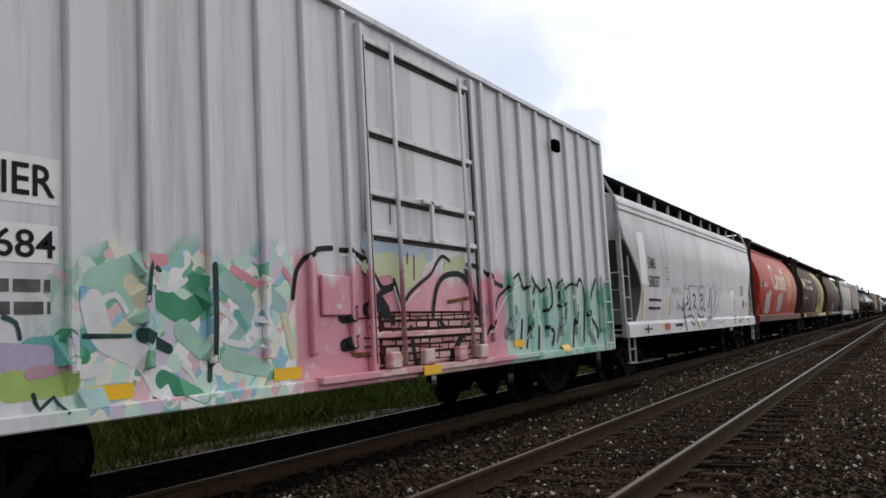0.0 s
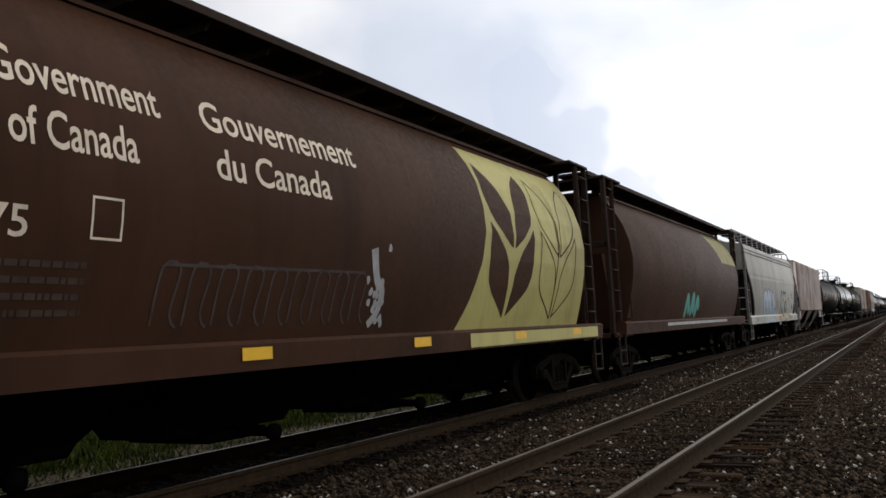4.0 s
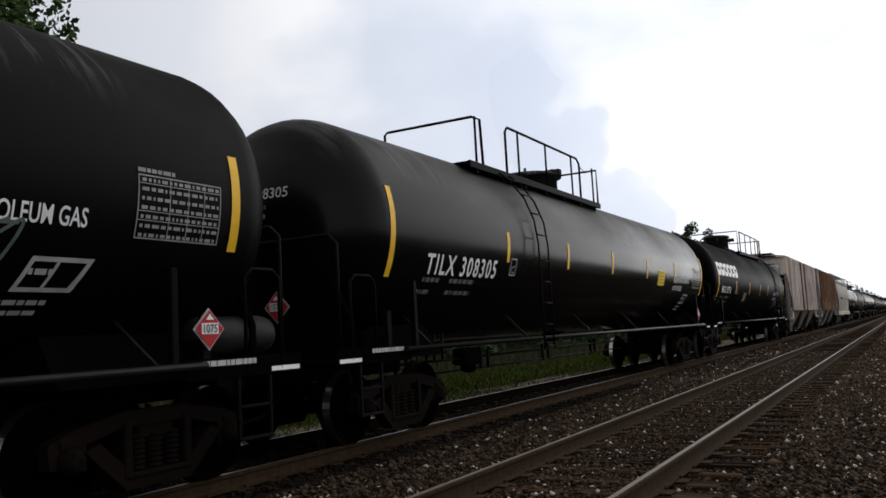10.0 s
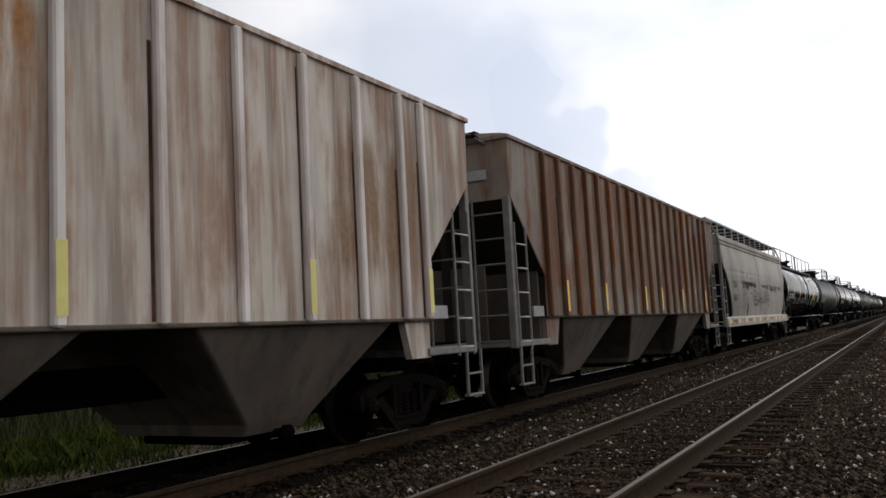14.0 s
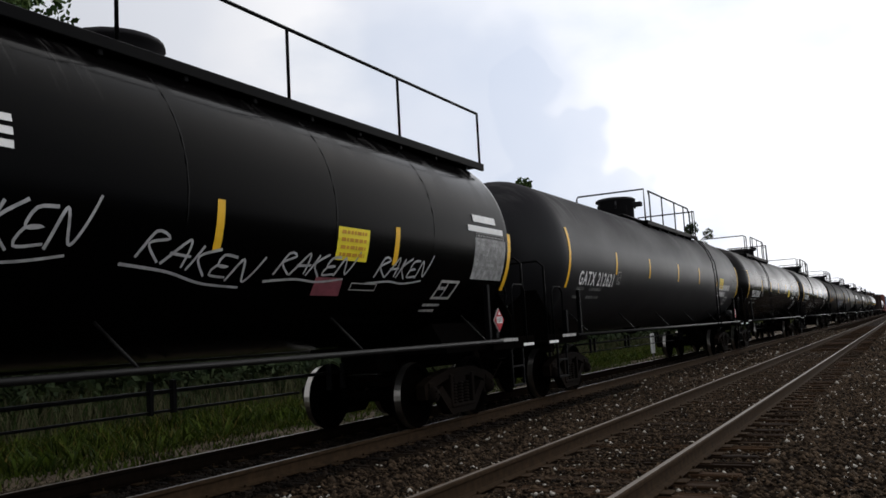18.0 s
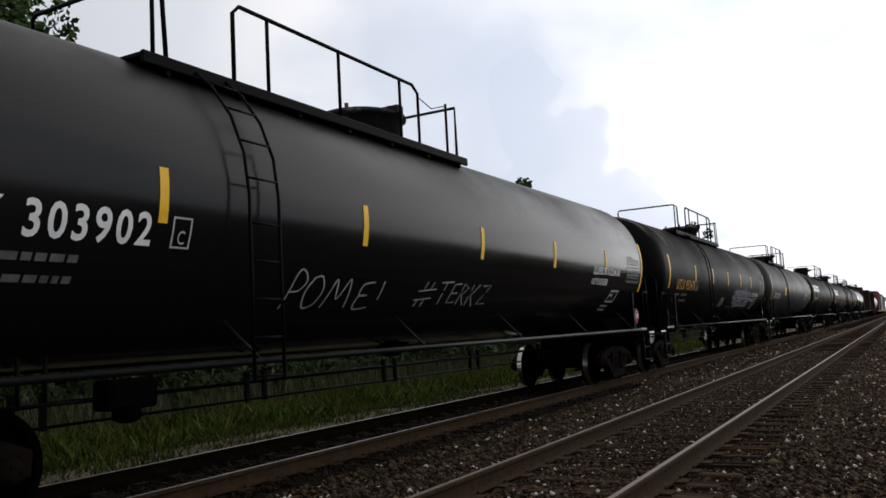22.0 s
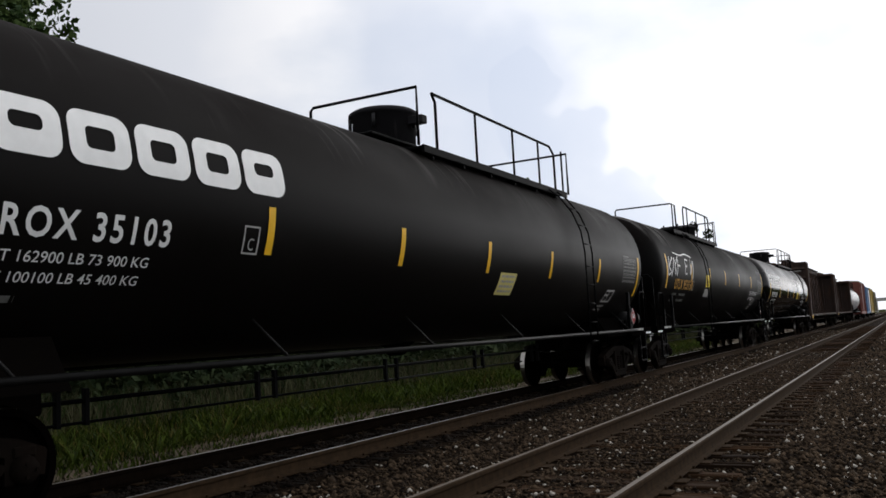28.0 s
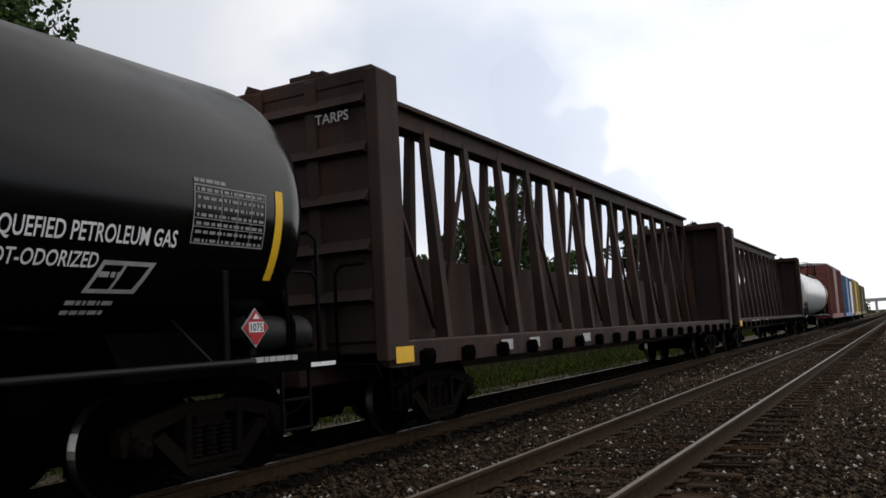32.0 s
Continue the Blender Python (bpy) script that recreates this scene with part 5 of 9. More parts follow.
    for side_a in (18.95 + e, 1.55):
        part("placard_arm", Mesh().box(1.30, 1.36, side_a - .05, side_a + .05, 1.06, 1.62, .01), BLACKPIPE, c)
        if side_a > 5:
            placard(c, on_plane(1.37), side_a, 1.46)
    placard(c, on_head(out + .04, TR, TZ, .0), .38, 1.72)
    if layout == "back":
        part("air_reservoir", Mesh().turned([(19.0 + e, .05), (19.04 + e, .17), (19.12 + e, .19), (19.95 + e, .19), (20.03 + e, .17), (20.06 + e, .05)], "y", (1.08, 0, 1.40), 20), AIRGREY, c, "dusty grey air cylinder")
    else:
        brake_wheel(c, .75, L - .45, 1.9, BLACKPIPE)
    return c, shell


JMID, RMID, VMID = (4.8, 7.84, 10.6, 12.86, 15.6), (4.6, 7.2, 9.81, 12.39, 14.8), (4.35, 7.0, 9.61, 12.36, 15.1)
OMID = (4.38, 7.08, 10.03, 12.7, 15.4)
WMID = (4.89, 8.05, 10.7, 13.5)
MID_LONG, MID_SHORT = (4.9, 7.6, 10.3, 13.05, 15.8), (4.7, 7.4, 10.1, 12.6, 15.1)


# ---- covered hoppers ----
# Dark end colour: shade in the recess under the overhang is painted in.
END_SHADE_DARK = paint("hopper_end_shaded_dark", (0.026, 0.0225, 0.020), 0.8, dirt=(0.02, 0.014, 0.01), dirty=0.5, streak=0.3)


ROOFDIRT = paint("roof_rust_dirt", (0.33, 0.30, 0.26), 0.7, dirt=(0.12, 0.085, 0.07), dirty=0.6, streak=0.6, rust=0.3, stains=((7.5, 19.0, 3.4, 5.2, 2.0, (0.075, 0.042, 0.036)),))
# Buff darkened by dirt and by painted-in shade below the car.
BAY_DIRT_SHADE = paint("bay_dirty_shaded_buff", (0.108, 0.086, 0.067), 0.8, dirt=(0.022, 0.015, 0.011), dirty=0.8, streak=0.75)
# The light grey body paint again, darkened for shade in the end recess.
END_SHADE_GREY = paint("hopper_end_shaded_grey", (0.10, 0.10, 0.105), 0.7, dirt=(0.05, 0.045, 0.04), dirty=0.5, streak=0.4)
WALKDARK = plain("dark_roof_walk", (0.012, 0.0105, 0.0095), 0.8)


def between(z, pts):
    """A value read off a line of (height, value) points."""
    if z <= pts[0][0]:
        return pts[0][1]
    for (za, va), (zb, vb) in zip(pts, pts[1:]):
        if z <= zb:
            return va + (vb - va) * (z - za) / (zb - za)
    return pts[-1][1]


FLOW_W = [(1.28, 1.49), (1.6, 1.545), (2.0, 1.585), (2.5, 1.60), (3.0, 1.59), (3.5, 1.55), (3.86, 1.50)]
ROUND_W = [(1.30, 1.27), (1.6, 1.36), (2.0, 1.46), (2.4, 1.53), (2.8, 1.555), (3.2, 1.50), (3.6, 1.37), (3.9, 1.21), (4.15, 1.03), (4.35, .84)]


def bays(c, L, spots, material, wide=1.38, top=1.32, low=.42, length=3.6, foot=.38, narrow=.45, lean=()):
    """Discharge hoppers below the car; lean shifts each foot towards the leading end."""
    for k, a in enumerate(spots):
        f = a - (lean[k] if lean else 0.0)
        m = Mesh().loft([(low, narrow, f - foot, f + foot, .05), (low + .12, narrow + .07, f - foot - .04, f + foot + .04, .05), (top, wide, a - length / 2, a + length / 2, .05)])
        b = part("hopper_bay", m, material, c, "steel discharge hopper")
        g = Mesh().box(-.6, .6, f - .45, f + .45, low - .10, low, .02)
        g.rod((.45, f, low - .02), (1.05, f, low - .02), .05, 8)
        g.turned([(1.05, .09), (1.12, .09)], "x", (0, f, low - .02), 10)
        part("outlet_gate", g, UNDER, b)
        if lean:
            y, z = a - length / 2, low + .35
            # Added black sheet stands for deep shade and grime before the bay.
            part("slope_sheet", Mesh().prism([(-wide, top - .01), (wide - .01, top - .01), (narrow + .22, z), (-narrow - .22, z)], y - .035, y - .012, "y"), UNDER, b, "added black sheet for shade and grime before the hopper")


def roof_walk(c, L, z, x0, x1, material, bracket=1.45, legs=None, a0=.25, drop=.22, deck="bars"):
    """The running board along the roof: solid plates, open bars or a fine mesh."""
    m = Mesh()
    if deck == "solid":
        m.box(x0, x1, a0, L - a0, z - .03, z + .02, .006)
        m.box(x1 - .02, x1 + .012, a0, L - a0, z - .07, z + .03, .005)
    else:
        fine = deck == "mesh"
        n, step, w = (12, .085, .0042) if fine else (5, .16, .02)
        for k in range(n):
            x = x0 + (x1 - x0) * k / (n - 1)
            m.add([(x - w, a0, z), (x + w, a0, z), (x + w, L - a0, z), (x - w, L - a0, z), (x - w, a0, z + .02), (x + w, a0, z + .02), (x + w, L - a0, z + .02), (x - w, L - a0, z + .02)],
                  [(0, 1, 2, 3), (4, 7, 6, 5), (0, 4, 5, 1), (2, 6, 7, 3), (1, 5, 6, 2), (0, 3, 7, 4)])
        a = a0
        while a < L - a0:
            m.add([(x0, a, z), (x1, a, z), (x1, a + .011, z), (x0, a + .011, z), (x0, a, z + .018), (x1, a, z + .018), (x1, a + .011, z + .018), (x0, a + .011, z + .018)],
                  [(0, 3, 2, 1), (4, 5, 6, 7), (0, 1, 5, 4), (2, 3, 7, 6)])
            a += step
        for x in (x0, x1):
            m.box(x - .02, x + .02, a0, L - a0, z - .03, z + .035, .005)
    w = part("running_board", m, material, c, "steel running board along the roof")
    a = a0 + .6
    while a < L - a0:
        if deck == "mesh":
            part("post", Mesh().box(x1 - .012, x1 + .018, a - .035, a + .035, z - drop - .05, z + .03, .006), legs or material, w, "pale upright post")
            part("cross_bearer", Mesh().box(x0, x1 - .02, a - .05, a + .05, z - .07, z - .01, .006), WALKDARK, w)
        elif abs(drop - .36) < 1e-6:
            part("bracket", Mesh().prism([(x0, z - .03), (x1 - .06, z - .03), (x1 - .16, z - .14), (x0, z - .20)], a - .02, a + .02, "y"), legs or material, w)
        else:
            part("bracket", Mesh().prism([(x1 - .04, z - .02), (x1, z - .02), (x1, z - drop), (x1 - .1, z - drop - .05)], a - .03, a + .03, "y"), legs or material, w)
        a += bracket
    return w


def end_frame(c, a, s, z_top, material, foot=.98):
    """Corner posts, end ladder and grab irons at one end."""
    for x in (1.46, -1.46):
        part("corner_post", Mesh().box(x - .05, x + .05, a - .05, a + .05, foot, z_top, .012), material, c)
    part("end_platform", Mesh().box(-1.5, 1.5, min(a, a + s * .55), max(a, a + s * .55), foot + .02, foot + .08), material, c)
    ladder(c, (1.49, a + s * .05), (0, s * .46), foot + .30, foot + 1.86, material, .48, label="side ladder by the corner post")
    ladder(c, (.80, a), (.62, 0), foot + .06, foot + 1.48, material, .45, label="end ladder")
    part("grab_rail", Mesh().rod((-1.42, a - s * .06, foot + 1.46), (1.46, a - s * .06, foot + 1.46), .02), material, c, "grab rail across the car's end")


def flow_hopper(u, L, look_of, trim, label, seed):
    """A smooth-sided hopper with a curved cut at each end."""
    c = car("covered_hopper", label, "hopper car", u)
    inset = [(1.28, 1.46), (1.55, 1.66), (1.9, 1.82), (2.13, 1.86), (2.5, 1.58), (2.83, 1.20), (3.1, .86), (3.3, .69), (3.6, .64)] if seed == 1 else \
        [(1.28, 2.02), (1.45, 1.98), (1.95, 1.68), (2.38, 1.36), (2.81, 1.00), (3.0, .72), (3.2, .66), (3.6, .64)]
    zs = [1.28, 1.45, 1.6, 1.8, 2.0, 2.1, 2.2, 2.3, 2.45, 2.6, 2.7, 2.8, 2.9, 3.0, 3.1, 3.2, 3.4, 3.6, 3.86]
    m = Mesh().loft([(z, between(z, FLOW_W), between(z, inset), L - between(z, inset), .04) for z in zs], True, 3.3)
    body = part("body", m, [look_of, END_SHADE_GREY if seed == 1 else END_SHADE_DARK], c)
    cap = Mesh()
    lv = [(3.861, 1.50), (3.885, 1.535), (3.93, 1.535), (3.95, 1.49), (4.00, 1.49), (4.02, 1.52), (4.07, 1.52), (4.09, 1.46), (4.20, 1.44), (4.24, 1.40), (4.34, .95), (4.42, .5)]
    cap.loft([(z, w, .62, L - .62, .04) for z, w in lv])
    part("roof", cap, ROOFDIRT if seed == 12 else look_of, c)
    for s in (-1, 1):
        q = Mesh().prism([(s * 1.44, .98), (s * 1.58, .98), (s * 1.58, 1.26), (s * 1.52, 1.33), (s * 1.44, 1.33)], .58, L - .58, "y")
        part("side_sill", q, look_of, c)
    for a in (2.1, L - 2.1):
        Marks(on_plane(1.58)).blob(a, 1.14, .07, .11, 12).put("sill_hole", INK, c, "oval hole in the sill")
    part("hatch", Mesh().box(-.32, .32, 1.0, L - 1.0, 4.42, 4.62, .03), look_of, c)
    if seed == 1:
        roof_walk(c, L, 4.72, .45, 1.15, WALKDARK, 1.5, trim, drop=.42, deck="solid")
    else:
        roof_walk(c, L, 4.79, .40, 1.15, GRATING, 1.45, GREYPIPE, drop=.48, deck="mesh")
    for a, s in ((.62, 1), (L - .62, -1)):
        end_frame(c, a, s, 3.95, trim)
        part("end_handrail", Mesh().pipe([(.5, a - s * .34, 4.72), (1.15, a - s * .34, 4.72), (1.24, a - s * .32, 4.68), (1.46, a - s * .05, 4.12), (1.46, a, 3.6)], .035), trim, c)
        part("brace", Mesh().rod((.2, a + s * .1, 3.5), (.9, a + s * 1.5, 1.5), .05), trim, c)
        part("slope_web", Mesh().prism([(a + s * .3, 1.1), (a + s * 2.1, 1.1), (a + s * .5, 2.7)], -.05, .05, "x"), END_SHADE_DARK, c)
        Marks(on_plane(1.59)).quad((a + s * 1.12, 1.36), (a + s * 1.20, 1.36), (a + s * 1.42, 2.38), (a + s * 1.33, 2.38), 8).put("reflector", YELLOW, body) if seed == 1 else None
    brake_wheel(c, -.4, .5, 2.3, trim)
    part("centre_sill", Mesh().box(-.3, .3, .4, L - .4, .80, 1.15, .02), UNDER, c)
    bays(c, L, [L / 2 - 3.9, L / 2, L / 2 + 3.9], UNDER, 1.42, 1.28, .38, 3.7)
    truck(c, 2.05)
    truck(c, L - 2.05)
    couplers(c, L)
    step_irons(c, L, trim, 1.5, .95)
    return c, body, on_profile(lambda z: between(z, FLOW_W))


def ribbed_hopper(u, L, look_of, trim, label, seed, ribs=(), up=0.0, set_in=(.0, .0), lean=()):
    """A hopper with upright ribs, slanting end sheets and bays that show below."""
    c = car("covered_hopper", label, "hopper car", u)
    inset = [(1.50, 1.95), (2.2, 1.95), (3.45, .66), (4.3 + up, .62)]
    (i0, i1), mid = set_in, (L + set_in[0] - set_in[1]) / 2
    m = Mesh().loft([(z, 1.50, between(z, inset) + i0, L - between(z, inset) - i1, .02) for z in (1.50, 2.2, 2.6, 3.0, 3.45, 4.32 + up)], False, 3.45)
    body = part("body", m, [look_of, END_SHADE_DARK], c)
    part("roof", Mesh().loft([(z + up, w, e + i0, L - e - i1, .03) for z, w, e in ((4.32, 1.54, .58), (4.38, 1.54, .58), (4.42, 1.40, .60), (4.52, .6, .62))]), look_of, c)
    for s in (-1, 1):
        for k, a in enumerate(ribs):
            part("rib", Mesh().box(s * 1.495, s * 1.585, a - .05, a + .05, 1.50, 4.30 + up, .018), RUSTRIB if (seed == 11 and k % 3 != 1) or (seed == 10 and 6 < k < 10 and k % 2) else RIB_WHITE if seed != 11 else look_of, body)
        part("side_sill", Mesh().box(s * 1.46, s * 1.53, 1.90 + i0, L - 1.90 - i1, 1.47, 1.515), BAY_DIRT_SHADE, c)
    for a, s in ((.66 + i0, 1), (L - .66 - i1, -1)):
        part("end_sill", Mesh().box(-1.5, 1.5, min(a, a + s * 1.35), max(a, a + s * 1.35), 1.02, 1.12), trim, c)
        for x in (1.42, -1.42):
            part("gusset", Mesh().prism([(a + s * 1.28, 1.0), (a + s * 1.75, 1.0), (a + s * 1.9, 1.48), (a + s * 1.28, 1.48)], x - .05, x + .05), look_of, c)
            part("corner_post", Mesh().box(x - .06, x + .06, a - .06, a + .06, 1.0, 3.5, .012), trim, c)
        ladder(c, (1.49, a + s * .06), (0, s * .46), .98, 3.05, trim, .40, label="side ladder by the corner post")
        ladder(c, (.78, a), (.60, 0), 1.0, 3.5, trim, .42, label="end ladder")
        part("end_slope", Mesh().prism([(a + s * .35, 1.15), (a + s * 1.35, 1.15), (a + s * 1.35, 2.2), (a + s * .35, 3.2)], -.06, .06), END_SHADE_DARK, c)
        part("web_plate", Mesh().box(-1.48, 1.38, a + s * 1.22 - .03, a + s * 1.22 + .03, 1.12, 2.62, .01), BAY_DIRT_SHADE, c, "dull end web plate")
        part("cross_web", Mesh().box(-1.48, .72, a + s * .48 - .03, a + s * .48 + .03, 1.12, 2.40, .01), BAY_DIRT_SHADE, c, "dull cross plate at the car's end")
        part("tab", Mesh().box(1.43, 1.47, min(a + s * .75, a + s * 1.2), max(a + s * .75, a + s * 1.2), 1.50, 1.68, .008), PATCH, c)
    roof_walk(c, L, 4.56 + up, .30, .80, WALKDARK, 1.9, trim, .85, .14, "solid")
    part("hatch", Mesh().box(-.30, .30, 1.0, L - 1.0, 4.50 + up, 4.62 + up, .03), look_of, c)
    for a, s in ((.15 + i0, 1), (L - .15 - i1, -1)):
        ew = part("end_walk", Mesh().box(-.97, 1.02, min(a + s * .24, a + s * .28), max(a + s * .24, a + s * .28), 4.36 + up, 4.42 + up, .004), WALKDARK, c, "grating step across the roof end")
        for q in range(7):
            part("slat", Mesh().box(-.95, 1.0, a + s * (.34 + q * .075) - .012, a + s * (.34 + q * .075) + .012, 4.40 + up, 4.43 + up, .003), WALKDARK, ew)
        for x in (-.95, 0, 1.0):
            part("bearer", Mesh().box(x - .02, x + .02, min(a + s * .24, a + s * .84), max(a + s * .24, a + s * .84), 4.355 + up, 4.397 + up, .004), WALKDARK, ew)
        part("walk_stay", Mesh().rod((1.0, a + s * .28, 4.37 + up), (1.2, a + s * .62, 4.20 + up), .02), trim, c)
    brake_wheel(c, -.4, .55, 2.6, trim)
    part("centre_sill", Mesh().box(-.3, .3, .4, L - .4, .80, 1.15, .02), UNDER, c)
    if lean:
        bays(c, L, [mid - 4.5, mid - .1, mid + 4.3], BAY_DIRT_SHADE, 1.46, 1.49, .36, 2.95, .38, .92, lean)
    else:
        bays(c, L, [mid - 4.4, mid, mid + 4.4], BAY_DIRT_SHADE, 1.46, 1.49, .36, 3.3, .5, .92)
    truck(c, 2.15)
    truck(c, L - 2.15)
    couplers(c, L)
    step_irons(c, L, trim, 1.48, .95)
    return c, body, on_plane(1.50)


def round_hopper(u, L, look_of, trim, label, seed, sill=None):
    """A round-sided grain hopper with open ends and a bracketed roof walk."""
    c = car("covered_hopper", label, "hopper car", u)
    zs = [1.30, 1.45, 1.6, 1.8, 2.0, 2.2, 2.4, 2.6, 2.8, 3.0, 3.2, 3.4, 3.6, 3.75, 3.9, 4.03, 4.15, 4.25, 4.35]
    m = Mesh().loft([(z, between(z, ROUND_W), 1.78, L - 1.58, .02) for z in zs], True)
    body = part("body", m, look_of, c)
    part("roof", Mesh().loft([(4.351, .88, 1.70, L - 1.5, .02), (4.40, .88, 1.70, L - 1.5, .02), (4.47, .4, 1.75, L - 1.55, .02)]), look_of, c)
    for s in (-1, 1):
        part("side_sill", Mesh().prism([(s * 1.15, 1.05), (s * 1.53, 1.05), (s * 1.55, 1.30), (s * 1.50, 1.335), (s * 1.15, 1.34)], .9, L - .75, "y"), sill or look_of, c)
    for a, s in ((.62, 1), (L - .62, -1)):
        d = 1.16 if s > 0 else .96
        for x in (1.32, .70, -.70, -1.32):
            part("end_post", Mesh().box(x - .05, x + .05, a - .05, a + .05, 1.0, 4.55, .012), trim, c)
        for x in (1.32, -1.32):
            part("end_post", Mesh().box(x - .04, x + .04, a + s * .52, a + s * .60, 1.05, 4.55, .012), trim, c)
        part("end_beam", Mesh().box(-1.36, 1.36, a - .05, a + .05, 3.02, 3.14), trim, c)
        part("end_roof", Mesh().box(-1.38, 1.38, min(a - s * .10, a + s * d), max(a - s * .10, a + s * d), 4.55, 4.61), trim, c)
        part("end_platform", Mesh().box(-1.42, 1.42, min(a - s * .05, a + s * d), max(a - s * .05, a + s * d), 1.00, 1.10), look_of, c)
        lad = ladder(c, (1.36, a), (0, s * .56), 1.0, 4.52, trim, .46, label="tall ladder at the car's corner")
        part("slope_sheet", Mesh().prism([(a + s * .4, 2.9), (a + s * d, 2.9), (a + s * d, 1.2), (a + s * 1.0, 1.2)], -1.05, 1.05), look_of, c)
        part("grab_iron", Mesh().pipe([(1.38, a + s * .9, 1.4), (1.5, a + s * .9, 1.4), (1.5, a + s * .9, 2.0), (1.38, a + s * .9, 2.0)], .02), trim, c)
    brake_wheel(c, .2, L - .5, 2.5, trim)
    roof_walk(c, L, 4.70, .30, 1.06, trim, .95, trim, .4, .36, "solid")
    hatch = Mesh().box(-.28, .28, 2.2, L - 2.2, 4.45, 4.58, .03)
    part("hatch", hatch, look_of, c)
    part("centre_sill", Mesh().box(-.3, .3, .4, L - .4, .80, 1.15, .02), UNDER, c)
    bays(c, L, [L / 2 - 4.4, L / 2 - 1.5, L / 2 + 1.5, L / 2 + 4.4], UNDER, 1.36, 1.30, .40, 2.95, .95)
    truck(c, 2.15)
    truck(c, L - 2.15)
    couplers(c, L)
    step_irons(c, L, trim, 1.44, .85)
    return c, body, on_profile(lambda z: between(z, ROUND_W))


# ---- boxcar ----
GRAFFITI = [plain("spray_" + k, v, 0.55, 0.0, 0.12, 3.0) for k, v in (("pink", (0.62, 0.26, 0.31)), ("rose", (0.50, 0.17, 0.22)), ("teal", (0.12, 0.36, 0.33)), ("mint", (0.33, 0.52, 0.42)),
            ("green", (0.05, 0.25, 0.13)), ("cream", (0.62, 0.57, 0.40)), ("blue", (0.14, 0.30, 0.42)), ("lilac", (0.40, 0.34, 0.46)), ("white", (0.66, 0.66, 0.66)), ("lime", (0.33, 0.45, 0.13)), ("ochre", (0.50, 0.36, 0.16)), ("aqua", (0.30, 0.44, 0.42)))]
PINK, ROSE, TEAL, MINT, GREEN, PALE, BLUE, LILAC, SNOW, LIME, OCHRE, AQUA = GRAFFITI


def box_car(u, L, look_of, label, seed, door=True, top=5.12, ribs=0.72, roof=None, low=0.80):
    c = car("boxcar", label, "boxcar", u)
    body = part("body", Mesh().loft([(low, 1.53, .62, L - .62, .02), (top, 1.53, .62, L - .62, .02)]), look_of, c)
    part("roof", Mesh().loft([(top, 1.60, .58, L - .58, .02), (top + .07, 1.60, .58, L - .58, .02), (top + .10, 1.45, .6, L - .6, .02), (top + .22, .2, .6, L - .6, .02)]), roof or look_of, c)
    d0, d1 = (7.29, 10.15) if door else (-1, -1)
    for s in (-1, 1):
        a = 1.18
        while a < L - .8:
            if not d0 - .1 < a < d1 + .1:
                part("rib", Mesh().box(s * 1.525, s * 1.60, a - .045, a + .045, low + .35, top - .02, .015), look_of, body)
            a += ribs
        part("side_sill", Mesh().box(s * 1.50, s * 1.61, .6, L - .6, low - .02, low + .10), look_of, c)
    for a in (.62, L - .62):
        for k in range(7):
            part("end_rib", Mesh().box(-1.35, 1.35, a - .06, a + .06, low + .4 + k * .55, low + .52 + k * .55, .03), look_of, body)
        part("corner_post", Mesh().box(1.50, 1.60, a - .06, a + .06, low, top, .015), look_of, c)
    part("underframe", Mesh().box(-.35, .35, .4, L - .4, .75, low + .1, .02).box(-1.3, 1.3, 2.2, 3.2, .8, low + .05).box(-1.3, 1.3, L - 3.2, L - 2.2, .8, low + .05), UNDER, c)
    truck(c, 2.75)
    truck(c, L - 2.75)
    couplers(c, L)
    ladder(c, (1.62, L - 1.25), (0, .5), low, low + 1.5, look_of, .42, label="side ladder")
    ladder(c, (1.62, .75), (0, .5), low, low + 1.5, look_of, .42, label="side ladder")
    step_irons(c, L, UNDER, 1.5, 1.0)
    return c, body, d0, d1


